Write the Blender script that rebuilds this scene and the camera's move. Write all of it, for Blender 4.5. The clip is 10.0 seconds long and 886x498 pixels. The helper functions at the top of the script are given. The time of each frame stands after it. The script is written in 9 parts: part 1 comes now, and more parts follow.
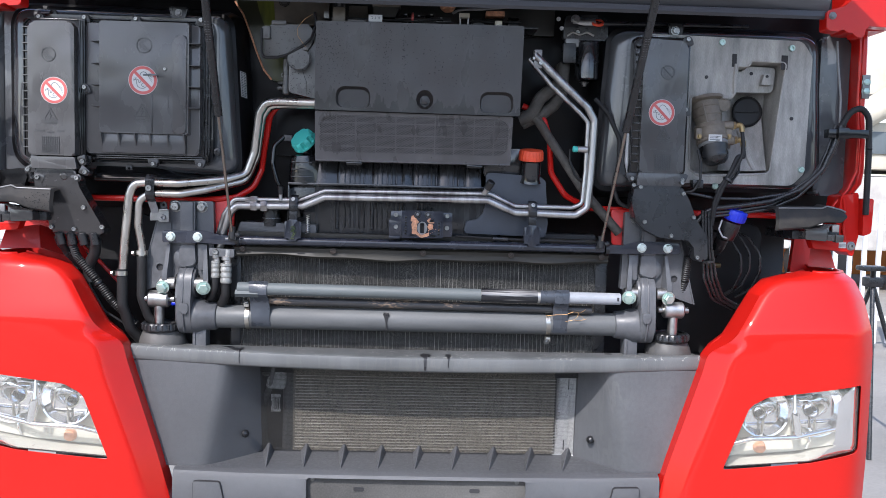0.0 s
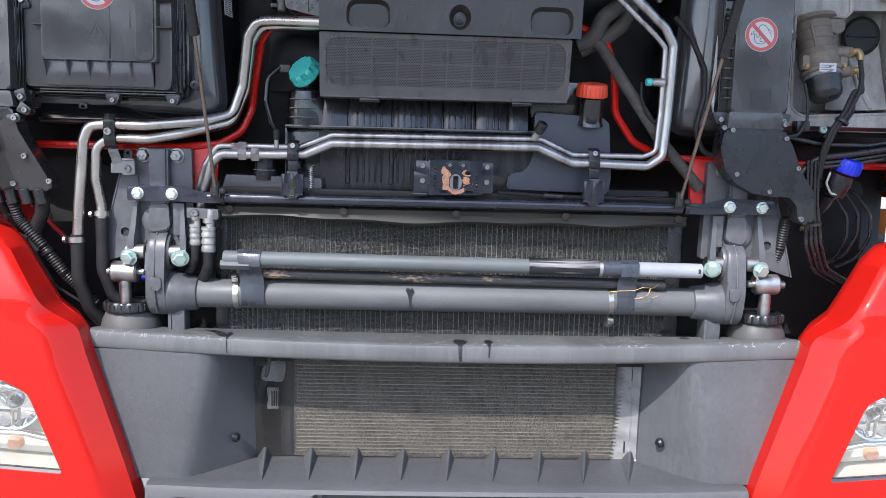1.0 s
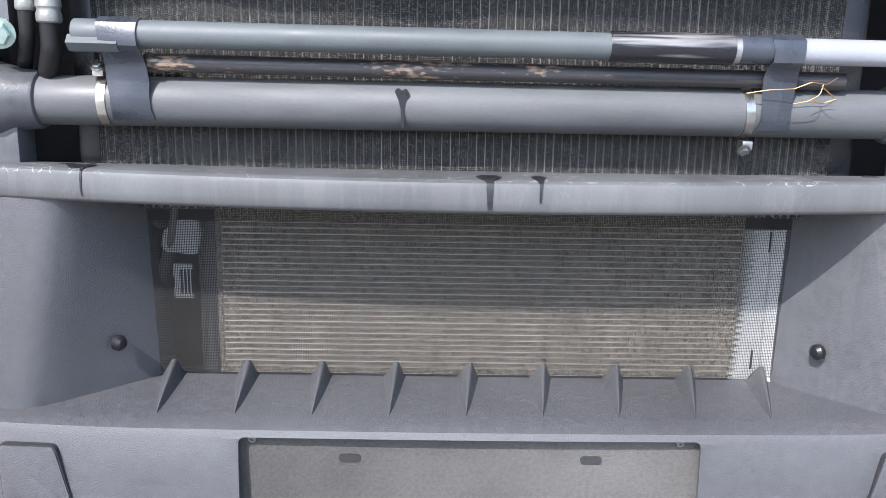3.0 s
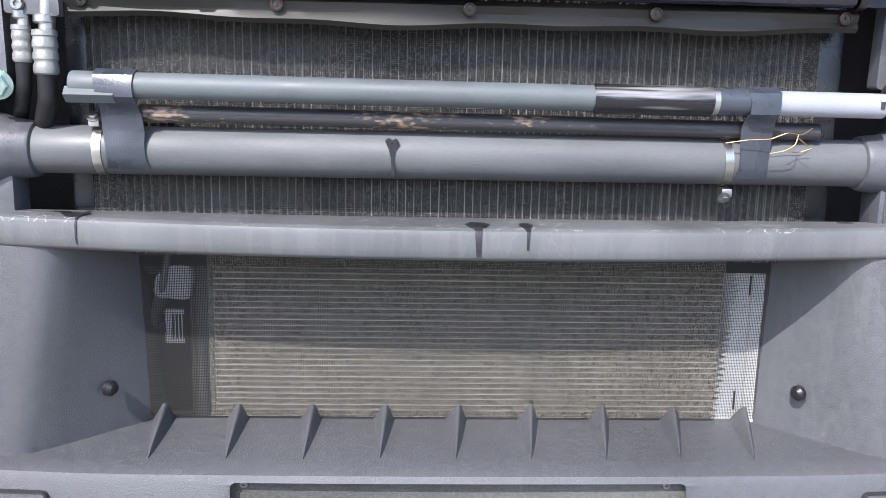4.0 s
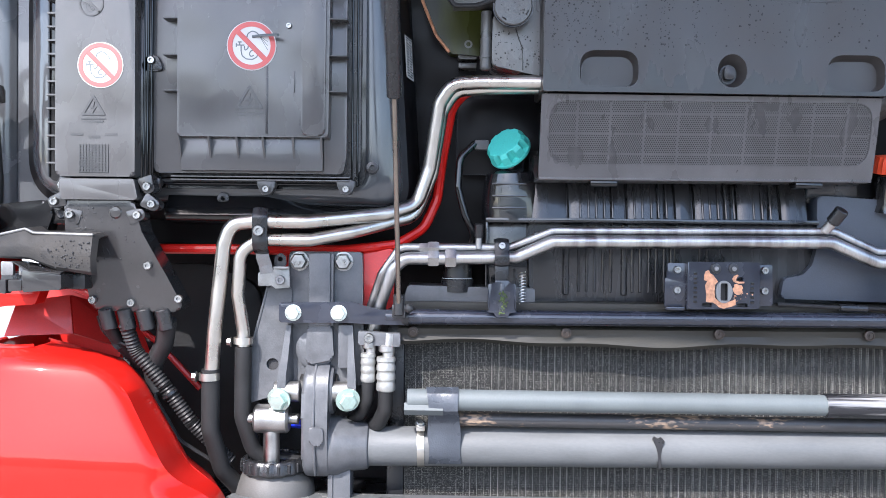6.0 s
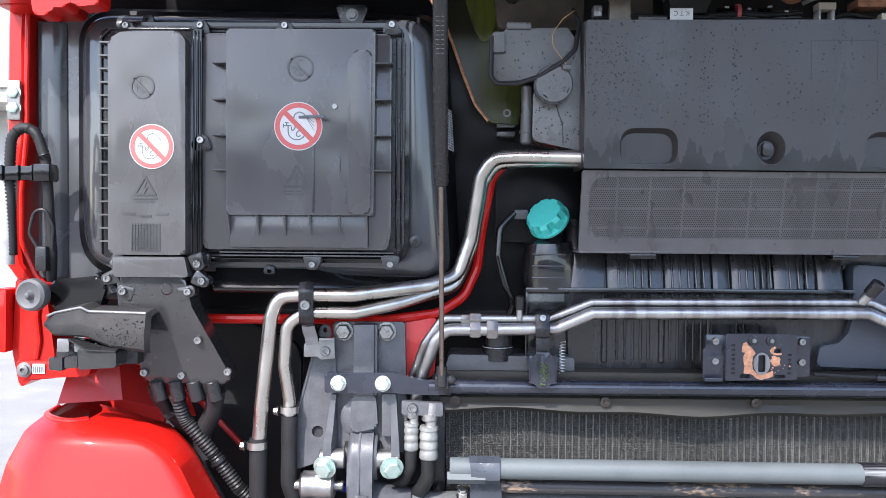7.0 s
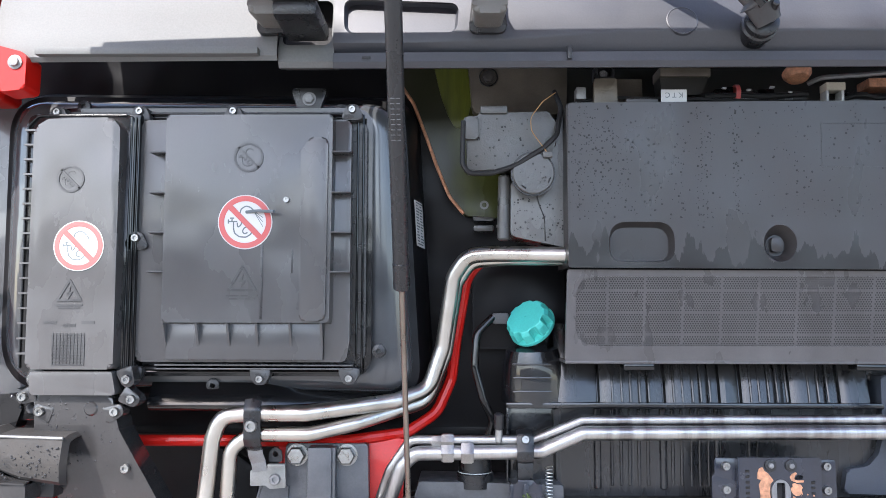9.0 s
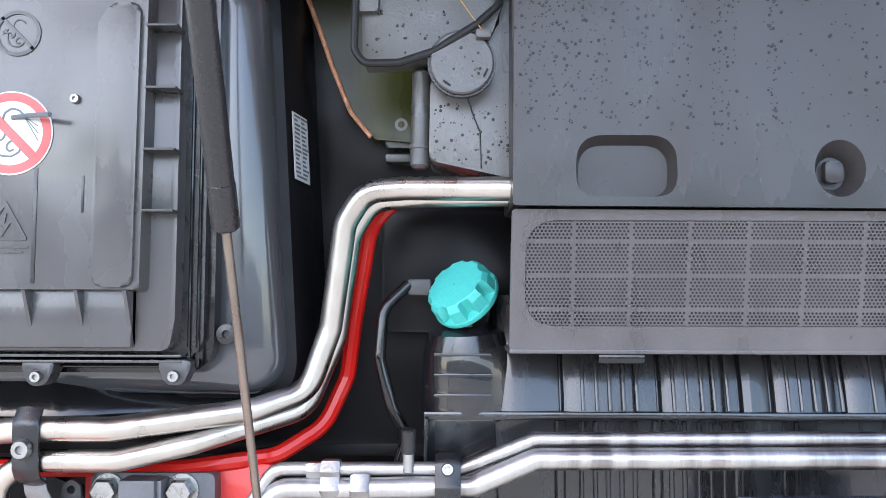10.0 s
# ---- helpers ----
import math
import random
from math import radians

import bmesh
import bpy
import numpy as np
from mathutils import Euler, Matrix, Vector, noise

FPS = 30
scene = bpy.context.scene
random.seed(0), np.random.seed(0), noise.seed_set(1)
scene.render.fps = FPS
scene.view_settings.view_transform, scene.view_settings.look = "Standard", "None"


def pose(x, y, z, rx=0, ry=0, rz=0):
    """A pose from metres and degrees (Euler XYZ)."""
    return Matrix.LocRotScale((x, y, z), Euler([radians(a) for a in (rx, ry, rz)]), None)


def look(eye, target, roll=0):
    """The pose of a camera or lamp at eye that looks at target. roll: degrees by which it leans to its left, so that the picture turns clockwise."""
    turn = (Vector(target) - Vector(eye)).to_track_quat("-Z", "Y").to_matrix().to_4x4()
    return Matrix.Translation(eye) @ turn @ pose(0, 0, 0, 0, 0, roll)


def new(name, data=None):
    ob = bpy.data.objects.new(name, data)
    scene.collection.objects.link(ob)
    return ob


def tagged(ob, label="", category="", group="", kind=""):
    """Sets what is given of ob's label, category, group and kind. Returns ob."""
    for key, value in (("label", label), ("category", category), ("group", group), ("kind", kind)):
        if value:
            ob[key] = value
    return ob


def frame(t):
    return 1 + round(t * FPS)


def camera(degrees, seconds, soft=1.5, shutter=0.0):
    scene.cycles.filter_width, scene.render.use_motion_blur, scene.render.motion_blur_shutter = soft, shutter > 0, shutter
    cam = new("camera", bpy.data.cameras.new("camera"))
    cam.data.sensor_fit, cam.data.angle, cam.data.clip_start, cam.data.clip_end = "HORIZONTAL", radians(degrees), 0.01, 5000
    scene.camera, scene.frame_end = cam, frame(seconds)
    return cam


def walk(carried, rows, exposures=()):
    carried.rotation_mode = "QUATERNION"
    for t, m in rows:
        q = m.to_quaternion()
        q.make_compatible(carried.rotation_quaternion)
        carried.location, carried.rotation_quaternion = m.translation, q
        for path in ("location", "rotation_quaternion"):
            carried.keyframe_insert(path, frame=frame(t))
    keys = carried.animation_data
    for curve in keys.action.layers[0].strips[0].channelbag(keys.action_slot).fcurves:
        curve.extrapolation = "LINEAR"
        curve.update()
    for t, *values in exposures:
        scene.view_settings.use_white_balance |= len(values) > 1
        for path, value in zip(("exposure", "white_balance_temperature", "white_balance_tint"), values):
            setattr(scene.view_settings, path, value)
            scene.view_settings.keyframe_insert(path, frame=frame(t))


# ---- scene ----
cam = camera(56.0, 10.0, soft=0.5)
PATH = [
    (0, (-0.009, -0.115, 1.546), (0.046, 1.879, 1.398), 1.5),
    (0.5, (-0.022, 0.08, 1.538), (0.045, 2.072, 1.367), 1.4),
    (1, (-0.096, 0.355, 1.511), (-0.022, 2.338, 1.265), 1.5),
    (1.5, (-0.153, 0.599, 1.483), (-0.065, 2.564, 1.118), 1.6),
    (2, (-0.13, 0.866, 1.429), (-0.054, 2.809, 0.96), 1.5),
    (2.5, (-0.079, 1.044, 1.31), (-0.039, 2.99, 0.849), 1.4),
    (2.7, (-0.061, 1.088, 1.259), (-0.032, 3.035, 0.805), 1.1),
    (3.8, (-0.073, 1.103, 1.201), (0.006, 3.069, 0.842), 1.2),
    (4, (-0.074, 1.078, 1.245), (0.006, 3.045, 0.891), 1.2),
    (4.5, (-0.1, 0.999, 1.354), (-0.023, 2.971, 1.031), 1.2),
    (5, (-0.203, 0.921, 1.456), (-0.12, 2.914, 1.312), 0.9),
    (5.5, (-0.373, 0.881, 1.504), (-0.307, 2.879, 1.442), 0.9),
    (5.7, (-0.414, 0.864, 1.497), (-0.384, 2.864, 1.478), 0.8),
    (6.8, (-0.51, 0.819, 1.629), (-0.519, 2.817, 1.563), 0.4),
    (7, (-0.508, 0.818, 1.646), (-0.528, 2.817, 1.599), 0.4),
    (7.5, (-0.508, 0.817, 1.687), (-0.537, 2.817, 1.711), 0.3),
    (8, (-0.509, 0.824, 1.705), (-0.54, 2.821, 1.814), 0.2),
    (8.5, (-0.496, 0.856, 1.696), (-0.52, 2.85, 1.849), 0.1),
    (9, (-0.457, 0.979, 1.679), (-0.487, 2.973, 1.835), 0.1),
    (9.5, (-0.392, 1.208, 1.675), (-0.429, 3.202, 1.817), 0.2),
    (10, (-0.356, 1.393, 1.655), (-0.374, 3.388, 1.787), 0.2),
]
EXPOSURES = [(0.0, 1.0, 6300, 14), (1.5, 1.27, 6300, 14), (2.5, 1.42, 6300, 14), (4.0, 1.48, 6300, 14), (4.5, 1.56, 6300, 14), (5.0, 1.90, 6300, 14), (5.5, 1.97, 6300, 14), (7.0, 1.66, 6300, 14), (7.6, 1.70, 6300, 14), (8.5, 1.83, 6300, 14), (9.0, 1.98, 6500, 13), (9.5, 2.18, 6500, 13), (10.0, 2.43, 6500, 13)]
walk(cam, [(t, look(eye, target, roll)) for t, eye, target, roll in PATH], EXPOSURES)

# ---- light ----
SUN_DIR = Vector((-0.36, -0.72, 0.78)).normalized()
world = bpy.data.worlds.new("sky")
scene.world = world
world.use_nodes = True
wn = world.node_tree.nodes
sky = wn.new("ShaderNodeTexSky")
sky.sky_type, sky.sun_disc = "NISHITA", False
sky.sun_elevation = math.asin(SUN_DIR.z)
sky.sun_rotation = math.atan2(SUN_DIR.x, SUN_DIR.y) % (2 * math.pi)
sky.dust_density, sky.air_density = 1.2, 1.0
wn["Background"].inputs[1].default_value = 0.19
world.node_tree.links.new(sky.outputs[0], wn["Background"].inputs[0])
sun = new("sun", bpy.data.lights.new("sun", "SUN"))
sun.data.energy, sun.data.angle, sun.data.color = 2.9, radians(0.55), (1.0, 0.97, 0.93)
sun.matrix_world = look(SUN_DIR * 20, (0, 0, 0))


# ---- materials ----
def mat(name, col, rough=0.5, metal=0.0, var=0.25, scale=30.0, bump=0.15, bscale=400.0, col2=None, coat=0.0,
        rvar=0.12, stretch=(1, 1, 1), blotch=4.0, spec=0.5, lo=0.35, hi=0.68, warp=0.0, speck=0.06):
    """A procedural surface: a base colour that varies at two scales and in fine specks, worn gloss and a fine relief."""
    m = bpy.data.materials.new(name)
    m.use_nodes = True
    n, l = m.node_tree.nodes, m.node_tree.links
    b = n["Principled BSDF"]
    co = n.new("ShaderNodeTexCoord")
    mp = n.new("ShaderNodeMapping")
    mp.inputs["Scale"].default_value = stretch
    l.new(co.outputs["Object"], mp.inputs["Vector"])
    n1, n2, n3 = (n.new("ShaderNodeTexNoise") for _ in range(3))
    for node, sc, det in ((n1, blotch, 5), (n2, scale, 6), (n3, bscale, 3)):
        l.new(mp.outputs[0], node.inputs["Vector"])
        node.inputs["Scale"].default_value, node.inputs["Detail"].default_value = sc, det
    add = n.new("ShaderNodeMath")
    add.operation = "MULTIPLY_ADD"
    l.new(n1.outputs[0], add.inputs[0])
    add.inputs[1].default_value = 0.6
    half = n.new("ShaderNodeMath")
    half.operation = "MULTIPLY"
    half.inputs[1].default_value = 0.4
    l.new(n2.outputs[0], half.inputs[0])
    l.new(half.outputs[0], add.inputs[2])
    ramp = n.new("ShaderNodeValToRGB")
    c = Vector(col)
    dark = tuple(c * (1 - var)) + (1,)
    lite = tuple(col2 or c * (1 + var)) + (1,)
    ramp.color_ramp.elements[0].position, ramp.color_ramp.elements[1].position = lo, hi
    ramp.color_ramp.elements[0].color, ramp.color_ramp.elements[1].color = dark, lite
    l.new(add.outputs[0], ramp.inputs[0])
    sr = n.new("ShaderNodeMapRange")
    sr.inputs[1].default_value, sr.inputs[2].default_value = 0.3, 0.7
    sr.inputs[3].default_value, sr.inputs[4].default_value = 1 - speck * (1 if bump else 0), 1 + speck * (1 if bump else 0)
    l.new(n3.outputs[0], sr.inputs[0])
    sm = n.new("ShaderNodeMix")
    sm.data_type, sm.blend_type = "RGBA", "MULTIPLY"
    sm.inputs["Factor"].default_value = 1.0
    l.new(ramp.outputs[0], sm.inputs["A"])
    l.new(sr.outputs[0], sm.inputs["B"])
    l.new(sm.outputs["Result"], b.inputs["Base Color"])
    rr = n.new("ShaderNodeMapRange")
    rr.inputs[1].default_value, rr.inputs[2].default_value = 0.3, 0.7
    rr.inputs[3].default_value, rr.inputs[4].default_value = max(rough - rvar, 0.02), min(rough + rvar, 1)
    l.new(n2.outputs[0], rr.inputs[0])
    l.new(rr.outputs[0], b.inputs["Roughness"])
    b.inputs["Metallic"].default_value = metal
    b.inputs["Coat Weight"].default_value = coat
    b.inputs["Coat Roughness"].default_value = 0.05
    b.inputs["Specular IOR Level"].default_value = spec
    if warp:
        # the slow unevenness of moulded or pressed sheet
        nw = n.new("ShaderNodeTexNoise")
        nw.inputs["Scale"].default_value, nw.inputs["Detail"].default_value = 9.0, 1.0
        l.new(co.outputs["Object"], nw.inputs["Vector"])
        bw = n.new("ShaderNodeBump")
        bw.inputs["Strength"].default_value, bw.inputs["Distance"].default_value = warp, 0.03
        l.new(nw.outputs[0], bw.inputs["Height"])
        l.new(bw.outputs[0], b.inputs["Normal"])
    if bump:
        bp = n.new("ShaderNodeBump")
        if warp:
            l.new(bw.outputs[0], bp.inputs["Normal"])
        bp.inputs["Strength"].default_value, bp.inputs["Distance"].default_value = bump, 0.002
        l.new(n3.outputs[0], bp.inputs["Height"])
        l.new(bp.outputs[0], b.inputs["Normal"])
    return m


RED = mat("red_paint", (0.46, 0.0100, 0.006), 0.45, var=0.05, bump=0.0, bscale=60, coat=0.42, rvar=0.05, spec=0.12)
RED_DUSTY = mat("red_paint_dusty", (0.55, 0.016, 0.012), 0.5, var=0.15, bump=0.05, coat=0.2)
BUMPER = mat("grey_plastic", (0.077, 0.080, 0.085), 0.5, var=0.16, scale=90, bump=0.5, bscale=800, blotch=5, speck=0.12)
BLACK = mat("black_plastic", (0.014, 0.0145, 0.016), 0.3, var=0.25, bump=0.2, bscale=700)
LID = mat("airbox_plastic", (0.060, 0.0592, 0.0597), 0.27, var=0.15, scale=14, bump=0.04, bscale=900, rvar=0.10, coat=0.2, stretch=(1, 1, 0.5), blotch=6, spec=0.5, warp=0.25, speck=0.03)
# lid plastic made darker, with the shading of relief put into the colour
MOULD = mat("shaded_relief", (0.034, 0.0345, 0.036), 0.35, var=0.2, scale=20, bump=0.05)
GLOSSBLACK = mat("gloss_black_plastic", (0.007, 0.007, 0.0075), 0.14, var=0.3, scale=20, bump=0.06, spec=0.5, warp=0.3, rvar=0.08)
HANDLE = mat("handle_plastic", (0.13, 0.126, 0.115), 0.42, var=0.15, scale=20, bump=0.15, bscale=800)
RUSTBLACK = mat("rusty_black_paint", (0.035, 0.033, 0.031), 0.5, var=0.4, scale=40, bump=0.4, bscale=150, col2=(0.12, 0.10, 0.085), lo=0.45, hi=0.7)
COVER = mat("cover_plastic", (0.038, 0.0348, 0.0343), 0.32, var=0.16, scale=18, stretch=(1, 1, 0.4), bump=0.05, bscale=900, rvar=0.08, warp=0.12, speck=0.03, spec=0.4)
CABGREY = mat("cab_grey_paint", (0.066, 0.070, 0.075), 0.24, var=0.06, scale=9, bump=0.02, coat=0.4, blotch=3, speck=0.02)
CABBLACK = mat("cab_black_paint", (0.009, 0.009, 0.010), 0.4, var=0.3, scale=8, bump=0.0, spec=0.16, warp=0.5)
CABRIM = mat("cab_rim_paint", (0.052, 0.055, 0.059), 0.17, var=0.07, scale=9, bump=0.02, coat=0.5, blotch=3, speck=0.02, warp=0.05)
GRILLE = mat("grille_plastic", (0.078, 0.075, 0.077), 0.34, var=0.2, scale=30, bump=0.1, bscale=900, blotch=14, stretch=(1, 1, 0.5))
LATCHSTEEL = mat("wet_latch_steel", (0.024, 0.025, 0.027), 0.62, var=0.3, scale=40, bump=0.2, bscale=300, col2=(0.046, 0.042, 0.038), blotch=9, spec=0.15)
BROWNSHEET = mat("brown_cab_sheet", (0.115, 0.098, 0.075), 0.5, var=0.3, scale=40, bump=0.15, blotch=12)
WIPERGREY = mat("wiper_grey_black", (0.034, 0.034, 0.036), 0.42, var=0.2, scale=40, bump=0.1)
COWL = mat("cowl_grey", (0.039, 0.0415, 0.049), 0.45, var=0.1, scale=12, bump=0.05, blotch=3)
COWLLIGHT = mat("cowl_light_grey", (0.122, 0.126, 0.124), 0.6, var=0.06, scale=22, bump=0.05, blotch=4, spec=0.3, rvar=0.02)
STEEL = mat("steel_pipe", (0.50, 0.48, 0.44), 0.33, metal=1.0, var=0.22, scale=30, bump=0.015, rvar=0.1, stretch=(1, 1, 0.5), blotch=8, speck=0.0)
ALU = mat("alu_dull", (0.40, 0.395, 0.385), 0.42, metal=1.0, var=0.32, scale=40, bump=0.12, blotch=11)
ALUPIPE = mat("alu_pipe_stained", (0.315, 0.30, 0.295), 0.40, metal=1.0, var=0.18, scale=50, bump=0.10, col2=(0.44, 0.435, 0.425), stretch=(1, 0.15, 0.15), blotch=17, lo=0.40, hi=0.50)
ZINC = mat("zinc_bolt", (0.30, 0.30, 0.29), 0.34, metal=0.95, var=0.15, scale=120, bump=0.1)
ZINCGREEN = mat("green_zinc", (0.42, 0.55, 0.50), 0.4, metal=0.7, var=0.15, scale=120, bump=0.1)
CHASSIS = mat("chassis_grey_paint", (0.074, 0.077, 0.083), 0.40, var=0.25, scale=60, bump=0.16, bscale=300)
DARKBAR = mat("dark_blue_grey_paint", (0.019, 0.022, 0.032), 0.22, var=0.25, scale=30, bump=0.06, coat=0.3)
RUBBER = mat("rubber", (0.016, 0.016, 0.0165), 0.5, var=0.25, bump=0.15, spec=0.28)
RUBBERGREY = mat("rubber_strip", (0.029, 0.027, 0.022), 0.5, var=0.4, scale=16, bump=0.12, stretch=(0.4, 1, 2), spec=0.3)
# radiator core colour, also the flat dark for shade inside holes and slots
CORE = mat("core_and_hollow_dark", (0.024, 0.024, 0.026), 0.7, var=0.3, scale=200, bump=0.3)
CORELINE = mat("radiator_fin", (0.46, 0.45, 0.415), 0.6, var=0.75, scale=30, bump=0.2, blotch=9)
CONDFIN = mat("condenser_fin", (0.10, 0.092, 0.08), 0.55, var=0.85, scale=420, bump=0.3, blotch=130, stretch=(1, 1, 0.4), lo=0.4, hi=0.62)
CONDTUBE = mat("condenser_tube", (0.56, 0.54, 0.50), 0.48, var=0.45, scale=40, bump=0.2, stretch=(0.4, 1, 1))
CONDSIDE = mat("condenser_tank", (0.66, 0.66, 0.64), 0.5, metal=0.0, var=0.2, scale=40)
NETDUST = mat("dusty_net", (0.026, 0.025, 0.024), 0.55, var=0.5, scale=500, bump=0, blotch=330, col2=(0.25, 0.245, 0.225), lo=0.46, hi=0.66)
HEATER = mat("heater_shell", (0.016, 0.0165, 0.018), 0.24, var=0.35, scale=25, bump=0.05, coat=0.3, spec=0.45, stretch=(1.5, 1, 0.3), rvar=0.1, warp=0.2)
# darker copy of the net for its edges, with shade in the colour
NET = mat("dark_edge_net", (0.026, 0.025, 0.023), 0.6, var=0.6, scale=90, bump=0)
POLE = mat("grey_pole", (0.093, 0.107, 0.110), 0.55, var=0.15, scale=20, bump=0.1)
POLEWHITE = mat("light_pole", (0.27, 0.285, 0.31), 0.4, var=0.08, scale=20, bump=0.05)
WORNCHROME = mat("worn_sleeve", (0.035, 0.036, 0.042), 0.3, metal=0.2, var=0.5, scale=60, col2=(0.46, 0.45, 0.44), stretch=(0.12, 2.2, 2.2), blotch=18, lo=0.52, hi=0.72)
RUSTPOLE = mat("rusty_rod", (0.045, 0.044, 0.046), 0.42, var=0.3, scale=170, col2=(0.27, 0.19, 0.13), stretch=(0.45, 1.3, 1.3), blotch=11, lo=0.535, hi=0.60, bump=0.2)
TAPE = mat("dark_tape", (0.045, 0.052, 0.064), 0.3, var=0.25, scale=30, bump=0.2, warp=0.9)
TEAL = mat("teal_cap", (0.06, 0.48, 0.43), 0.45, var=0.12)
ORANGE = mat("orange_cap", (0.66, 0.065, 0.022), 0.45, var=0.15)
BLUE = mat("blue_cap", (0.012, 0.035, 0.62), 0.4, var=0.15)
TANK = mat("black_tank", (0.011, 0.0115, 0.013), 0.2, var=0.35, bump=0.1, coat=0.7, spec=0.4, warp=0.6)
WHITE = mat("white_print", (0.50, 0.50, 0.495), 0.45, var=0.04, bump=0)
REDPRINT = mat("red_print", (0.45, 0.085, 0.08), 0.45, var=0.08, bump=0)
INK = mat("dark_ink", (0.10, 0.12, 0.13), 0.5, var=0.1, bump=0)
COPPER = mat("copper_primer", (0.50, 0.245, 0.14), 0.5, metal=0.2, var=0.4, scale=260, bump=0.3, blotch=90)
BELLOWS = mat("dusty_bellows", (0.075, 0.073, 0.070), 0.6, var=0.2, scale=30, bump=0.15)
CAST = mat("cast_aluminium", (0.145, 0.124, 0.098), 0.55, metal=0.1, var=0.35, scale=90, bump=0.5)
BRASS = mat("brass", (0.30, 0.22, 0.11), 0.45, metal=0.75, var=0.3)
TRAY = mat("grey_tray", (0.262, 0.254, 0.236), 0.42, var=0.5, scale=34, bump=0.25, blotch=7, stretch=(1.6, 1, 0.35), speck=0.12)
PAVING = mat("paving", (0.245, 0.231, 0.207), 0.85, var=0.2, scale=3, bump=0.5, bscale=40, blotch=0.7)
WHITEPAINT = mat("white_fence_paint", (0.6, 0.6, 0.6), 0.5, var=0.06)
WALLCLAD = mat("grey_cladding", (0.34, 0.34, 0.335), 0.6, var=0.08, scale=2)
CREAM = mat("cream_steel", (0.50, 0.46, 0.37), 0.55, var=0.12, scale=3)
CONCRETE = mat("concrete", (0.42, 0.40, 0.37), 0.85, var=0.2, scale=6, bump=0.4, bscale=60)
CHROME = mat("chrome", (0.85, 0.86, 0.88), 0.08, metal=1.0, var=0.03, bump=0, rvar=0.03)
LAMPBEIGE = mat("lamp_beige", (0.50, 0.49, 0.43), 0.35, var=0.08, scale=12, bump=0.02)
REFLECTOR = mat("lamp_reflector", (0.46, 0.45, 0.41), 0.3, metal=1.0, var=0.05, bump=0.0, rvar=0.05)
AMBER = mat("amber_bulb", (0.6, 0.28, 0.16), 0.3, var=0.1, bump=0)
GALV = mat("galvanised", (0.24, 0.24, 0.23), 0.45, metal=0.8, var=0.25, scale=60)
ALUPAINT = mat("light_grey_seal", (0.42, 0.43, 0.44), 0.45, var=0.15, scale=30)
COPPERWIRE = mat("copper_wire", (0.40, 0.23, 0.10), 0.45, metal=0.8, var=0.2)


def glass(name, col, rough=0.0, mixed=0.12, haze=0.0):
    """Thin clear plastic or glass: mostly see-through, with a sharp gloss."""
    m = bpy.data.materials.new(name)
    m.use_nodes = True
    n, l = m.node_tree.nodes, m.node_tree.links
    out = n["Material Output"]
    gl, tr, mx = n.new("ShaderNodeBsdfGlossy"), n.new("ShaderNodeBsdfTransparent"), n.new("ShaderNodeMixShader")
    fr = n.new("ShaderNodeFresnel")
    fr.inputs[0].default_value = 1.5
    gl.inputs["Roughness"].default_value = rough
    tr.inputs[0].default_value = (*col, 1)
    l.new(fr.outputs[0], mx.inputs[0])
    l.new(tr.outputs[0], mx.inputs[1])
    l.new(gl.outputs[0], mx.inputs[2])
    last = mx
    if haze:
        df, mx2 = n.new("ShaderNodeBsdfDiffuse"), n.new("ShaderNodeMixShader")
        df.inputs[0].default_value = (0.7, 0.68, 0.6, 1)
        mx2.inputs[0].default_value = haze
        l.new(mx.outputs[0], mx2.inputs[1])
        l.new(df.outputs[0], mx2.inputs[2])
        last = mx2
    l.new(last.outputs[0], out.inputs[0])
    return m


LENS = glass("lamp_lens", (0.97, 0.97, 0.95), 0.02, haze=0.12)
SCREEN = glass("windscreen_glass", (0.05, 0.06, 0.06), 0.0)


# ---- mesh tools ----
def place_of(ob):
    m = ob.matrix_basis.copy()
    return place_of(ob.parent) @ ob.matrix_parent_inverse @ m if ob.parent else m


def thing(name, at, label, category, group="", kind=""):
    """An Empty at the base of a thing, to which its parts are hung."""
    ob = new(name)
    ob.empty_display_size = 0.05
    ob.matrix_basis = Matrix.Translation(at)
    return tagged(ob, label, category, group, kind)


def part(name, bm, material, parent=None, label="", smooth=None, turn=None):
    """One bmesh, in world places, as one mesh object under a thing or a part."""
    if turn is not None:
        bm.transform(turn)
    bmesh.ops.recalc_face_normals(bm, faces=bm.faces)
    me = bpy.data.meshes.new(name)
    bm.to_mesh(me)
    bm.free()
    me.materials.append(material)
    me.shade_smooth()
    me.set_sharp_from_angle(angle=radians(smooth or 35))
    ob = new(name, me)
    if parent:
        ob.parent = parent
        ob.matrix_parent_inverse = place_of(parent).inverted()
    if label:
        ob["label"] = label
    return ob


def bevelled(bm, geom_edges, w, seg=2):
    bmesh.ops.bevel(bm, geom=geom_edges, offset=w, segments=seg, profile=0.6, affect="EDGES", clamp_overlap=True)


def box(x0, x1, y0, y1, z0, z1, r=0.003, seg=2, bm=None):
    b = bmesh.new()
    bmesh.ops.create_cube(b, size=1, matrix=Matrix.Translation(((x0 + x1) / 2, (y0 + y1) / 2, (z0 + z1) / 2)) @ Matrix.Diagonal((abs(x1 - x0), abs(y1 - y0), abs(z1 - z0), 1)))
    if r:
        bevelled(b, b.edges[:], min(r, 0.45 * min(abs(x1 - x0), abs(y1 - y0), abs(z1 - z0))), seg)
    return join(bm, b)


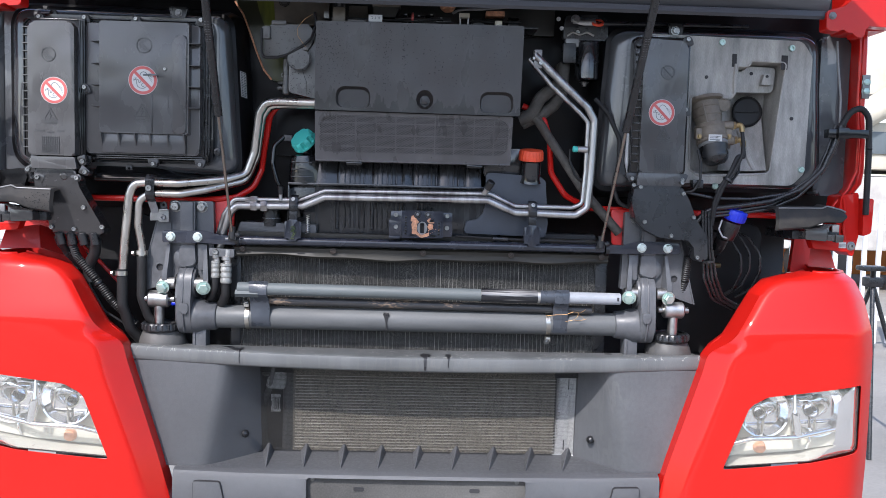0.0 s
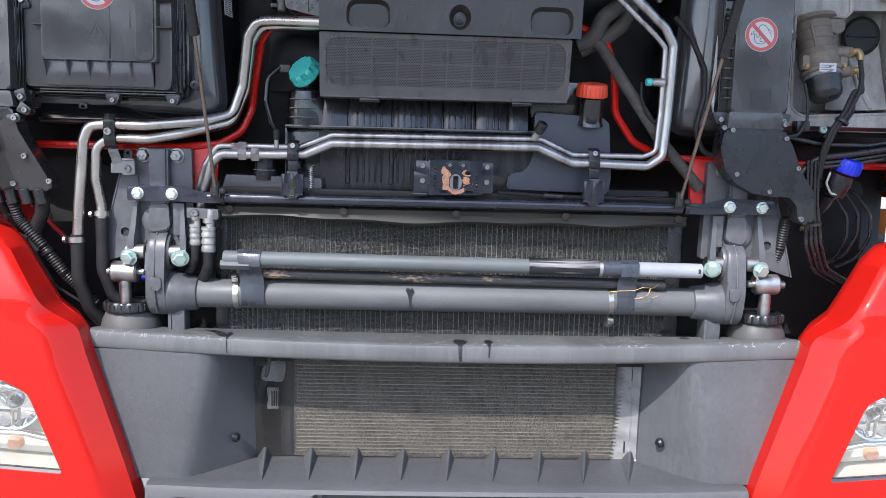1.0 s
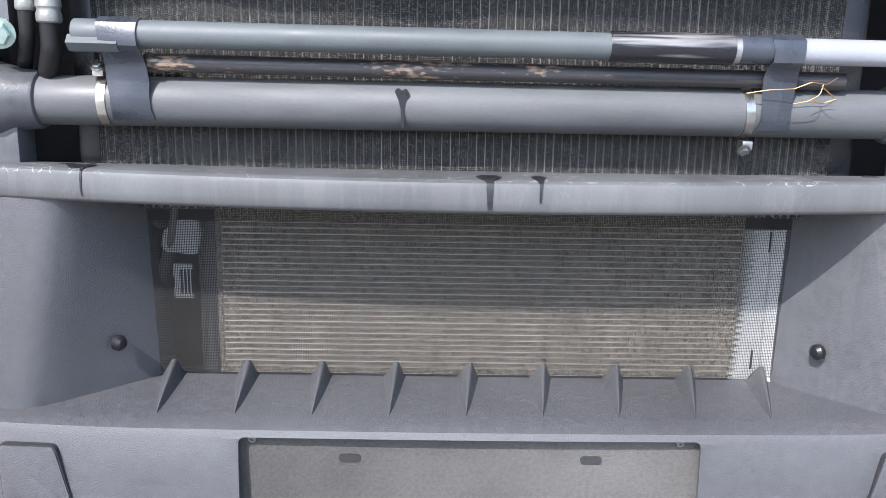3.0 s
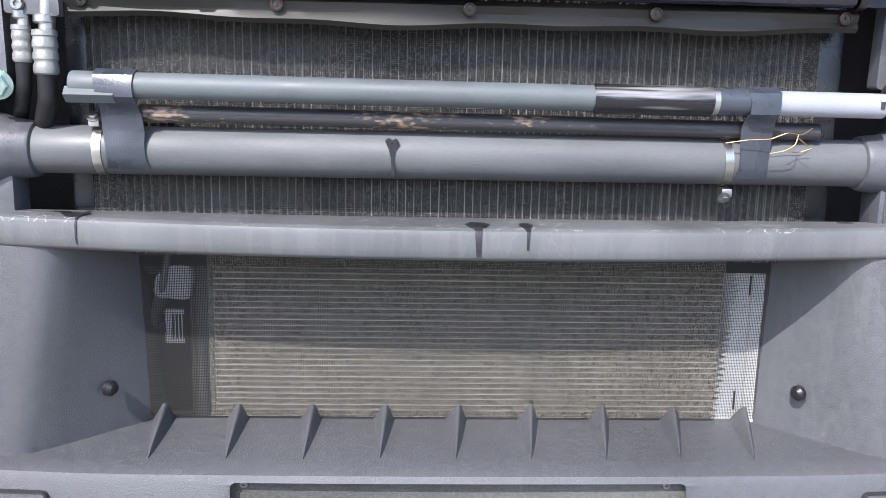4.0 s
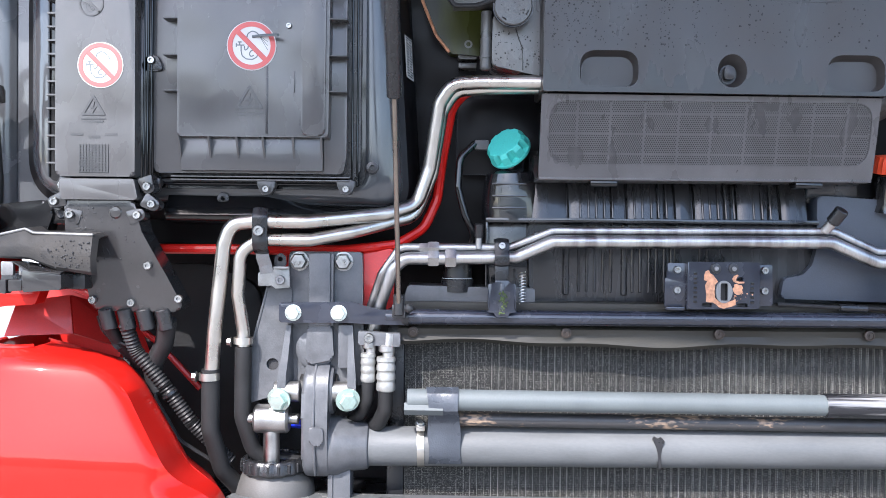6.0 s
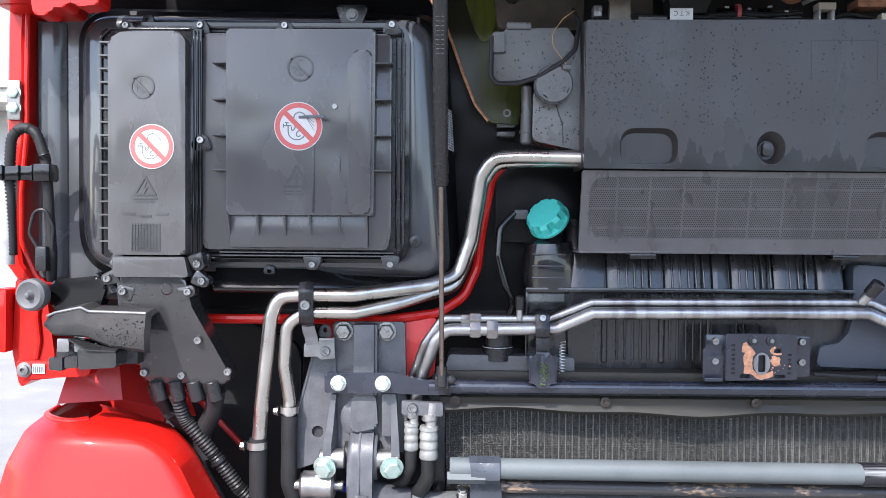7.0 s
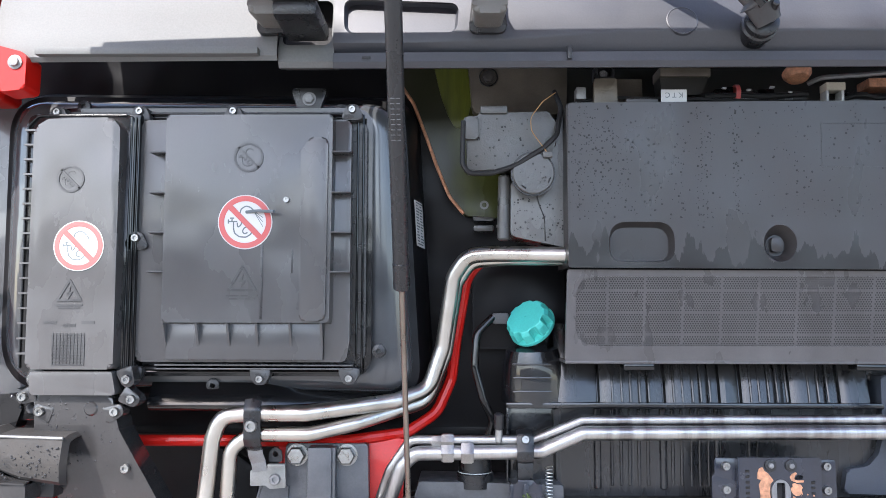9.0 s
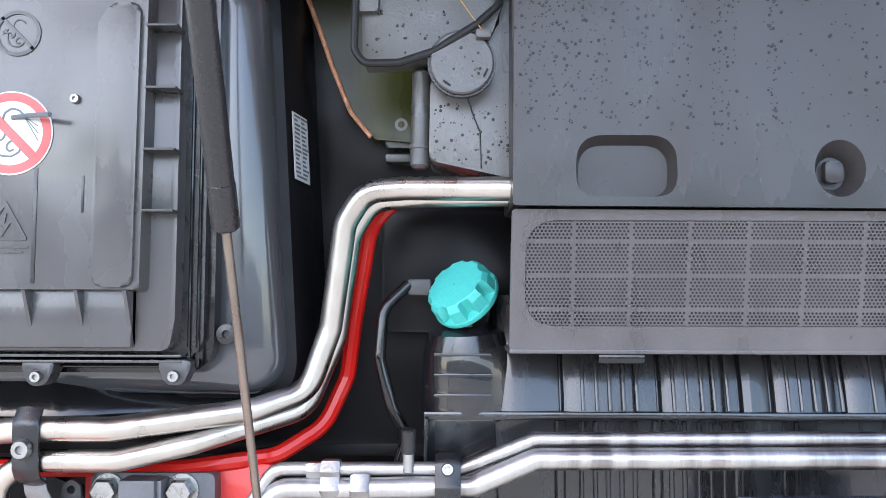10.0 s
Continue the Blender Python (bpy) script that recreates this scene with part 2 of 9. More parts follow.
def join(bm, b):
    """Adds b to bm and frees it; b itself where bm is None."""
    if bm is None:
        return b
    me = bpy.data.meshes.new("tmp")
    b.to_mesh(me)
    b.free()
    bm.from_mesh(me)
    bpy.data.meshes.remove(me)
    return bm


def rounded(points, r, seg=5):
    """The corners of a closed outline, rounded off; r is one radius or one for each corner."""
    out, n = [], len(points)
    for i in range(n):
        p, a, b = (Vector(points[j % n]) for j in (i, i - 1, i + 1))
        rad = r[i] if isinstance(r, (list, tuple)) else r
        u, v = (a - p), (b - p)
        lu, lv = u.length, v.length
        u, v = u / lu, v / lv
        ang = u.angle(v)
        d = min(rad / max(math.tan(ang / 2), 1e-4), 0.48 * lu, 0.48 * lv)
        if d < 1e-5 or ang > 3.1:
            out.append(tuple(p))
            continue
        for k in range(seg + 1):
            t = k / seg
            out.append(tuple((p + u * d).lerp(p, t).lerp(p.lerp(p + v * d, t), t)))
    return out


def rect(x0, x1, z0, z1, r=0.01, seg=5):
    return rounded([(x0, z0), (x1, z0), (x1, z1), (x0, z1)], r, seg)


def prism(outline, y0, y1, bev=0.003, draft=0.0, bm=None, seg=2, back=True):
    """An outline in x and z, extruded from its front at y0 to its back at y1; draft widens the back."""
    b = bmesh.new()
    cx = sum(p[0] for p in outline) / len(outline)
    cz = sum(p[1] for p in outline) / len(outline)
    ex = max(abs(p[0] - cx) for p in outline) or 1
    ez = max(abs(p[1] - cz) for p in outline) or 1
    fr = [b.verts.new((x, y0, z)) for x, z in outline]
    bk = [b.verts.new((cx + (x - cx) * (1 + draft / ex), y1, cz + (z - cz) * (1 + draft / ez))) for x, z in outline]
    f = b.faces.new(fr)
    if back:
        b.faces.new(bk[::-1])
    n = len(fr)
    for i in range(n):
        b.faces.new((fr[i], bk[i], bk[(i + 1) % n], fr[(i + 1) % n]))
    if bev:
        bevelled(b, f.edges[:], bev, seg)
    return join(bm, b)


def prism_x(outline, x0, x1, bev=0.003, seg=2):
    """A prism along x; the outline is given as (y, z)."""
    b = prism(outline, x0, x1, bev, seg=seg)
    for v in b.verts:
        v.co.x, v.co.y = v.co.y, v.co.x
    bmesh.ops.recalc_face_normals(b, faces=b.faces)
    return b


def plate(outline, holes, y0, y1, bm=None, wall=True):
    """A plate in x and z with holes that go through it."""
    b = bmesh.new()
    loops = []
    for loop in (outline, *holes):
        vs = [b.verts.new((x, y0, z)) for x, z in loop]
        loops.append([b.edges.new((vs[i], vs[(i + 1) % len(vs)])) for i in range(len(vs))])
    bmesh.ops.triangle_fill(b, use_beauty=True, use_dissolve=False, edges=[e for l in loops for e in l])
    ex = bmesh.ops.extrude_face_region(b, geom=b.faces[:])
    bmesh.ops.translate(b, vec=(0, y1 - y0, 0), verts=[v for v in ex["geom"] if isinstance(v, bmesh.types.BMVert)])
    return join(bm, b)


def bent(points, r, seg=6):
    """A polyline in space with its corners rounded to radius r."""
    pts = [Vector(p) for p in points]
    out = [pts[0]]
    for i in range(1, len(pts) - 1):
        p, u, v = pts[i], pts[i - 1] - pts[i], pts[i + 1] - pts[i]
        ang = u.angle(v) if u.length and v.length else math.pi
        if ang > 3.12:
            out.append(p)
            continue
        d = min(r / math.tan(ang / 2), 0.49 * u.length, 0.49 * v.length)
        a, c = p + u.normalized() * d, p + v.normalized() * d
        for k in range(seg + 1):
            t = k / seg
            out.append(a.lerp(p, t).lerp(p.lerp(c, t), t))
    out.append(pts[-1])
    return out


def tube(points, r, bend=0.02, sides=14, bm=None, caps=True, closed=False, radii=None, flat=1.0):
    """A pipe along points, with its bends rounded."""
    pts = bent(points, bend) if bend and not closed else [Vector(p) for p in points]
    b = bmesh.new()
    n = len(pts)
    up = None
    rings = []
    for i in range(n):
        a = pts[(i - 1) % n] if closed or i else pts[i]
        c = pts[(i + 1) % n] if closed or i < n - 1 else pts[i]
        t = (c - a).normalized()
        if up is None:
            up = Vector((0, -1, 0)) if abs(t.y) < 0.8 else Vector((0, 0, 1))
        up = (up - t * up.dot(t)).normalized()
        side = t.cross(up)
        rad = radii[min(i, len(radii) - 1)] if radii else r
        rings.append([b.verts.new(pts[i] + rad * (math.cos(q) * up * flat + math.sin(q) * side)) for q in (2 * math.pi * k / sides for k in range(sides))])
    for i in range(n if closed else n - 1):
        p, q = rings[i], rings[(i + 1) % n]
        for k in range(sides):
            b.faces.new((p[k], p[(k + 1) % sides], q[(k + 1) % sides], q[k]))
    if caps and not closed:
        b.faces.new(rings[0][::-1])
        b.faces.new(rings[-1])
    return join(bm, b)


def lathe(profile, at, axis=(0, 0, 1), sides=24, bm=None, wave=0.0, lobes=8):
    """A turned form: (radius, height) along an axis; wave ripples the radius into grips."""
    b = bmesh.new()
    q = Vector(axis).normalized().to_track_quat("Z", "Y").to_matrix()
    at = Vector(at)
    rings = []
    for r, h in profile:
        ring = []
        for k in range(sides):
            a = 2 * math.pi * k / sides
            rr = r * (1 + wave * math.cos(lobes * a))
            ring.append(b.verts.new(at + q @ Vector((rr * math.cos(a), rr * math.sin(a), h))))
        rings.append(ring)
    for p, s in zip(rings, rings[1:]):
        for k in range(sides):
            b.faces.new((p[k], p[(k + 1) % sides], s[(k + 1) % sides], s[k]))
    b.faces.new(rings[0][::-1])
    b.faces.new(rings[-1])
    return join(bm, b)


def rod(p0, p1, r, sides=16, bm=None, bev=0.0015):
    d = Vector(p1) - Vector(p0)
    h = d.length
    bev = min(bev, r * 0.4, h * 0.4)
    return lathe([(r - bev, 0), (r, bev), (r, h - bev), (r - bev, h)], p0, d, sides, bm)


def hexbolt(at, axis, r, h, bm=None, washer=1.45):
    """A hexagon head on its washer, its socket facing along axis."""
    a = Vector(axis).normalized()
    b = lathe([(r * washer, 0), (r * washer, h * 0.18), (r * 1.0, h * 0.2)], at, a, 20)
    lathe([(r * 1.1, h * 0.15), (r * 1.1, h * 0.85), (r * 0.92, h), (r * 0.3, h * 1.02)], at, a, 6, b)
    return join(bm, b)


def screw(at, axis, r, h, bm=None):
    """A round screw head with a socket in it."""
    return lathe([(r, 0), (r, h * 0.6), (r * 0.85, h), (r * 0.45, h), (r * 0.4, h * 0.45), (r * 0.05, h * 0.45)], at, axis, 14, bm)


def ring_band(at, axis, r, w, th, bm=None, sides=28):
    a = Vector(axis).normalized()
    return lathe([(r, -w / 2), (r + th, -w / 2), (r + th, w / 2), (r, w / 2), (r, -w / 2)], at, a, sides, bm)


def loft(rows, bm=None, closed=False, cap=False):
    """A sheet through rows of points, all of one length."""
    b = bmesh.new()
    vs = [[b.verts.new(p) for p in row] for row in rows]
    for p, q in zip(vs, vs[1:]):
        m = len(p)
        for k in range(m if closed else m - 1):
            b.faces.new((p[k], p[(k + 1) % m], q[(k + 1) % m], q[k]))
    if cap:
        b.faces.new(vs[0][::-1])
        b.faces.new(vs[-1])
    return join(bm, b)


def thick(bm, t):
    """Gives a sheet its thickness."""
    bmesh.ops.recalc_face_normals(bm, faces=bm.faces)
    bmesh.ops.solidify(bm, geom=bm.faces[:], thickness=t)
    bmesh.ops.recalc_face_normals(bm, faces=bm.faces)
    return bm


def carve(ob, cutter, op="DIFFERENCE"):
    """Cuts (or joins) a bmesh from a mesh object for good."""
    me = bpy.data.meshes.new("cutter")
    bmesh.ops.recalc_face_normals(cutter, faces=cutter.faces)
    cutter.to_mesh(me)
    cutter.free()
    co = new("cutter", me)
    co.matrix_world = Matrix()
    md = ob.modifiers.new("cut", "BOOLEAN")
    md.object, md.operation, md.solver = co, op, "EXACT"
    dg = bpy.context.evaluated_depsgraph_get()
    made = bpy.data.meshes.new_from_object(ob.evaluated_get(dg))
    ob.modifiers.remove(md)
    made.name = ob.data.name
    ob.data = made
    made.shade_smooth()
    made.set_sharp_from_angle(angle=radians(35))
    bpy.data.objects.remove(co)
    return ob


def smooth01(t):
    t = max(0.0, min(1.0, t))
    return t * t * (3 - 2 * t)


def along(pairs, v):
    """Linear look-up in a short table."""
    for (a, x), (b, y) in zip(pairs, pairs[1:]):
        if v <= b:
            return x + (y - x) * max(0.0, (v - a) / (b - a))
    return pairs[-1][1]


# ---- setting ----
ground_bm = bmesh.new()
bmesh.ops.create_grid(ground_bm, x_segments=40, y_segments=40, size=300)
ground = tagged(part("ground", ground_bm, PAVING), "sunlit grey paving of a truck yard", "paving", kind="structure")

# cab shell, closed behind the open front
def cab_shell():
    t = thing("cab_shell", (0, 3.2, 0.9), "red truck cab body behind the open front panel", "truck cab", kind="structure")
    part("side_panel", box(-1.235, -1.205, 2.46, 4.3, 1.40, 3.5, 0.01), RED, t)
    part("side_panel", box(1.205, 1.235, 2.46, 4.3, 1.40, 3.5, 0.01), RED, t)
    part("roof", box(-1.2, 1.2, 2.6, 4.3, 3.45, 3.5, 0.01), RED, t)
    part("back_panel", box(-1.2, 1.2, 4.25, 4.3, 0.95, 3.45, 0.01), RED, t)
    part("floor_panel", box(-1.2, 1.2, 2.45, 4.25, 0.95, 1.0, 0.0), BLACK, t)
    # windscreen, leaning back
    rows = []
    for k in range(9):
        z = 2.34 + (3.4 - 2.34) * k / 8
        rows.append([(x, 2.20 + 0.30 * (k / 8) + 0.10 * (x / 1.1) ** 4, z) for x in (1.12 * (2 * i / 16 - 1) for i in range(17))])
    part("windscreen", thick(loft(rows), 0.006), SCREEN, t, "dark glass windscreen")
    part("dashboard", box(-1.15, 1.15, 2.5, 2.8, 2.0, 2.3, 0.03), BLACK, t)
    return t


cab_shell()

# the black bulkhead of the cab front, with a raised frame for each box
BULK_Y = 2.335
def bulkhead():
    t = thing("cab_bulkhead", (0, BULK_Y, 1.47), "glossy black painted sheet metal bulkhead of the cab front", "bulkhead", kind="structure")
    part("upper_sheet", prism(rect(-1.2, 1.2, 1.50, 2.30, 0.03), BULK_Y, BULK_Y + 0.03), CABBLACK, t)
    part("lower_sheet", prism(rect(-1.2, 1.2, 0.62, 1.496, 0.02), 2.62, 2.64), CORE, t)
    part("shelf", box(-1.2, 1.2, BULK_Y + 0.005, 2.63, 1.485, 1.5, 0.003), CABBLACK, t)
    return t


bulkhead()


# ---- bumper ----
def soft_ramp(v, k):
    """Zero below 0, v above it, with a rounded knee of size k."""
    return k * math.log1p(math.exp(max(-40.0, min(40.0, v / k))))


def beam_front(x):
    """The depth of the bumper's front, which sweeps back towards its ends."""
    return 2.108 + 0.064 * x * x


def bumper():
    t = thing("bumper", (0, 2.12, 0.5), "dark grey textured plastic truck bumper with a wide air opening", "bumper")
    # cross beam with a soft top edge; stains run down its face
    prof = [(0.006, 1.040), (0.001, 1.042), (-0.002, 1.046), (-0.003, 1.056), (-0.0025, 1.0735), (-0.0008, 1.0785), (0.0032, 1.0812), (0.010, 1.0820), (0.05, 1.0828), (0.085, 1.081), (0.118, 1.079), (0.122, 1.072), (0.10, 1.05), (0.006, 1.040)]
    rows = []
    for k in range(41):
        x = -0.797 + 1.579 * k / 40
        y0, back, dz = beam_front(x), 2.226 + 0.019 * x * x, 0.004 + 0.006 * x * x
        rise = 0.0130 * x * x
        deep = (back - y0) / 0.118
        rows.append([(x, y0 + (a * deep if a > 0.0101 else a), z + dz + rise * (1 - smooth01(a / 0.09))) for a, z in prof[:-1]])
    beam = part("cross_beam", loft(rows, closed=True, cap=True), BUMPER_STAIN, t, "grey beam with water stains")
    # thin parting seam and the dark wet runs on the beam
    for x, w, z0, top in ((-0.49, 0.003, 1.043, 0.035), (0.012, 0.009, 1.041, 0.028), (0.075, 0.005, 1.05, 0.02)):
        b = bmesh.new()
        uy, wz = beam_front(x), 0.004 + 0.019 * x * x
        rows = []
        for a, z, ww in ((-0.0042, z0 + 0.006, 0.6), (-0.0043, 1.057, 0.7), (-0.0038, 1.0735, 0.9), (-0.0020, 1.0790, 1.0), (0.0026, 1.0824, 1.3), (0.010, 1.0832, 2.4), (0.028, 1.0836, 3.6), (0.038 + top * 0.2, 1.0838, 1.8)):
            rows.append([(x - w * ww * 0.5 + random.uniform(-1, 1) * 0.0008, uy + a, z + wz), (x + w * ww * 0.5 + random.uniform(-1, 1) * 0.0008, uy + a, z + wz)])
        part("wet_stain", thick(loft(rows, b), 0.0005), WETDARK, t, "dark wet run of water")
    puddle = [[(a, y, z), ((a + c) / 2, y - 0.002, z), (c, y, z)] for a, c, y, z in ((-0.506, -0.490, 2.130, 1.0911), (-0.518, -0.496, 2.150, 1.0912), (-0.532, -0.506, 2.175, 1.0900), (-0.557, -0.526, 2.198, 1.0875), (-0.552, -0.536, 2.207, 1.0870))]
    part("wet_stain", thick(loft(puddle), 0.0005), WETDARK, t, "dark puddle on the beam")
    # flat dark discs stand in for the shade in the drain holes
    for x in (0.531, 0.605):
        part("drain_hole", lathe([(0.0115, -0.002), (0.0115, 0.0), (0.0100, 0.0005), (0.0005, 0.0003)], (x, 2.203, 1.0872), (0, 0, 1), 20), CORE, t)
    # the two cheeks that lead into the opening
    for s in (-1, 1):
        plan = [(0.0, 2.118, 1, 0), (0.10, 2.115, 0.4, 0), (0.19, 2.116, 0, 1), (0.215, 2.119, 0, 1), (0.231, 2.127, 0, 1), (0.243, 2.141, 0, 0.95), (0.256, 2.165, 0, 0.8), (0.275, 2.207, 0, 0.5), (0.29, 2.245, 0, 0.2), (0.305, 2.285, 0, 0)]
        rows = []
        for k in range(13):
            z = 1.056 - (1.056 - 0.766) * k / 12
            edge = along([(0.6, -0.645), (0.812, -0.708), (1.112, -0.80), (1.2, -0.82)], z)
            row = []
            for d, y, w, q in plan:
                x, y = (edge * w + (1 - w) * (-0.765 + d + (0.020 - 0.075 * q) * k / 12)) * -s, y + 0.006 * (k / 12) * (1 - w)
                row.append((x, y + 0.92 * soft_ramp(beam_front(x) + 0.006 - y, 0.010), z))
            rows.append(row)
        ck = part("cheek", thick(loft(rows), 0.004), BUMPER if s < 0 else BUMPER_SCUFF, t, "scuffed curved grey plastic cheek")
        # round plug
        part("plug", lathe([(0.011, -0.004), (0.011, 0.003), (0.007, 0.008), (0.002, 0.009)], (s * 0.489, 2.205, 0.838), (-s * 0.9, -0.42, 0)), BLACK, ck)
    # sloping sill and the lower front face
    sill = []
    for k in range(25):
        x = -0.66 + 1.32 * k / 24
        drop = 0.004 * smooth01((abs(x) - 0.45) / 0.2)
        y0 = 2.080 + 0.012 * (x / 0.66) ** 2
        sill.append([(x, 2.30, 0.770), (x, 2.265, 0.769), (x, 2.19, 0.769), (x, 2.13, 0.769), (x, y0 + 0.018, 0.768 + drop), (x, y0 + 0.006, 0.764 + drop), (x, y0, 0.754 + drop), (x, y0 - 0.004, 0.70), (x, y0 - 0.006, 0.56), (x, y0 + 0.02, 0.40)])
    low = part("lower_face", thick(loft(sill), 0.004), BUMPER, t)
    carve(low, prism(rounded([(-0.300, 0.60), (0.292, 0.60), (0.292, 0.756), (-0.300, 0.756)], 0.008), 2.02, 2.104, 0))
    rec = part("number_plate_recess", prism(rect(-0.306, 0.298, 0.594, 0.762, 0.01), 2.100, 2.104, 0.0), PLATEBACK, t, "rough unpainted recess for the number plate")
    # holes with screws in the recess
    for x in (-0.285, 0.27):
        part("screw", screw((x, 2.1, 0.748), (0, -1, 0), 0.006, 0.004), GALV, rec)
    for x in (-0.16, 0.155):
        part("slot", prism(rounded([(x - 0.014, 0.716), (x + 0.014, 0.716), (x + 0.014, 0.727), (x - 0.014, 0.727)], 0.005), 2.0985, 2.1, 0), CORE, rec)
    # square covers over the tow eyes
    for s in (-1, 1):
        o = rounded([(s * 0.602, 0.744), (s * 0.532, 0.742), (s * 0.515, 0.665), (s * 0.60, 0.665)], 0.008)
        tow = part("tow_eye_cover", prism(o, 2.077, 2.09, 0.002), BUMPER, t)
        part("cover_gap", prism(rounded([(s * 0.6035, 0.7455), (s * 0.5305, 0.7435), (s * 0.5135, 0.6635), (s * 0.6015, 0.6635)], 0.01), 2.0788, 2.088, 0), CORE, tow)
    # pointed fins on the sill
    for k in range(9):
        x = -0.436 + 0.1088 * k
        tip = -0.416 + 0.1019 * k
        rows = []
        for q in range(9):
            f = q / 8
            y = 2.272 - f * 0.145
            xx = x + (tip - x) * f
            h = 0.030 * (1 - f) ** 0.8 + 0.001
            w = 0.0175 * (1 - f) ** 0.7 + 0.0008
            z = 0.7695
            rows.append([(xx + w * c + 0.004 * (1 - f) * (1 - abs(c)), y - 0.010 * (1 - f) * (1 - abs(c)) ** 2, z - 0.004 + (h + 0.004) * (1 - abs(c) ** 0.95) if abs(c) > 0.16 else z + h * (0.80 - 1.1 * c * c)) for c in (-1, -0.8, -0.6, -0.42, -0.27, -0.15, -0.06, 0.06, 0.15, 0.27, 0.42, 0.6, 0.8, 1)])
        part("fin", loft(rows, closed=True, cap=True), BUMPER, t)
    return t


PINRUST = mat("rusty_pin", (0.050, 0.040, 0.034), 0.5, metal=0.5, var=0.4, scale=200)
BUMPER_STAIN = mat("grey_plastic_stained", (0.098, 0.103, 0.104), 0.5, var=0.22, scale=9, bump=0.2, bscale=900, stretch=(1.0, 0.25, 0.25), blotch=14)


def dried_lines(m, scale, width, colour, amount, above=None):
    """Adds the thin pale rims that drying water leaves, and pale streaks down the face."""
    n, l = m.node_tree.nodes, m.node_tree.links
    b = n["Principled BSDF"]
    old = b.inputs["Base Color"].links[0].from_socket
    co = n.new("ShaderNodeTexCoord")
    mp = n.new("ShaderNodeMapping")
    mp.inputs["Scale"].default_value = (1, 1.6, 0.3)
    l.new(co.outputs["Object"], mp.inputs["Vector"])
    a = n.new("ShaderNodeTexNoise")
    a.inputs["Scale"].default_value, a.inputs["Detail"].default_value = scale, 3
    l.new(mp.outputs[0], a.inputs["Vector"])
    band = n.new("ShaderNodeMath")
    band.operation = "COMPARE"
    band.inputs[1].default_value, band.inputs[2].default_value = 0.52, width
    l.new(a.outputs[0], band.inputs[0])
    c = n.new("ShaderNodeTexNoise")
    c.inputs["Scale"].default_value, c.inputs["Detail"].default_value = scale * 0.25, 2
    l.new(mp.outputs[0], c.inputs["Vector"])
    where = n.new("ShaderNodeMapRange")
    where.inputs[1].default_value, where.inputs[2].default_value = 0.42, 0.58
    where.inputs[3].default_value, where.inputs[4].default_value = 0.0, amount
    l.new(c.outputs[0], where.inputs[0])
    mul = n.new("ShaderNodeMath")
    mul.operation = "MULTIPLY"
    l.new(band.outputs[0], mul.inputs[0])
    l.new(where.outputs[0], mul.inputs[1])
    if above is not None:
        # the rims dry where water stands, on the flat top
        sep = n.new("ShaderNodeSeparateXYZ")
        l.new(co.outputs["Object"], sep.inputs[0])
        top = n.new("ShaderNodeMapRange")
        for k, v in enumerate((above, above + 0.002, 0.06, 1.0)):
            top.inputs[k + 1].default_value = v
        l.new(sep.outputs["Z"], top.inputs[0])
        both = n.new("ShaderNodeMath")
        both.operation = "MULTIPLY"
        l.new(mul.outputs[0], both.inputs[0])
        l.new(top.outputs[0], both.inputs[1])
        mul = both
    mix = n.new("ShaderNodeMix")
    mix.data_type = "RGBA"
    mix.inputs["B"].default_value = (*colour, 1)
    l.new(mul.outputs[0], mix.inputs["Factor"])
    l.new(old, mix.inputs["A"])
    l.new(mix.outputs["Result"], b.inputs["Base Color"])
    return m


dried_lines(BUMPER_STAIN, 30, 0.009, (0.36, 0.35, 0.325), 0.75, 1.0838)


def face_streaks(m, z_top, colour, amount):
    """Pale hard-edged runs that dirty water left down the face of the beam."""
    n, l = m.node_tree.nodes, m.node_tree.links
    b = n["Principled BSDF"]
    old = b.inputs["Base Color"].links[0].from_socket
    co = n.new("ShaderNodeTexCoord")
    mp = n.new("ShaderNodeMapping")
    mp.inputs["Scale"].default_value = (1, 0.0, 0.12)
    l.new(co.outputs["Object"], mp.inputs["Vector"])
    sep = n.new("ShaderNodeSeparateXYZ")
    l.new(co.outputs["Object"], sep.inputs[0])
    total = None
    for scale, lo, hi, a in ((16, 0.53, 0.545, 0.55), (45, 0.58, 0.60, 0.7)):
        t = n.new("ShaderNodeTexNoise")
        t.inputs["Scale"].default_value, t.inputs["Detail"].default_value = scale, 2
        l.new(mp.outputs[0], t.inputs["Vector"])
        r = n.new("ShaderNodeMapRange")
        for k, v in enumerate((lo, hi, 0.0, a * amount)):
            r.inputs[k + 1].default_value = v
        l.new(t.outputs[0], r.inputs[0])
        if total is None:
            total = r.outputs[0]
        else:
            m2 = n.new("ShaderNodeMath")
            m2.operation = "MAXIMUM"
            l.new(total, m2.inputs[0])
            l.new(r.outputs[0], m2.inputs[1])
            total = m2.outputs[0]
    zr = n.new("ShaderNodeMapRange")
    for k, v in enumerate((z_top, z_top - 0.004, 0.0, 1.0)):
        zr.inputs[k + 1].default_value = v
    l.new(sep.outputs["Z"], zr.inputs[0])
    mul = n.new("ShaderNodeMath")
    mul.operation = "MULTIPLY"
    l.new(total, mul.inputs[0])
    l.new(zr.outputs[0], mul.inputs[1])
    mix = n.new("ShaderNodeMix")
    mix.data_type = "RGBA"
    mix.inputs["B"].default_value = (*colour, 1)
    l.new(mul.outputs[0], mix.inputs["Factor"])
    l.new(old, mix.inputs["A"])
    l.new(mix.outputs["Result"], b.inputs["Base Color"])


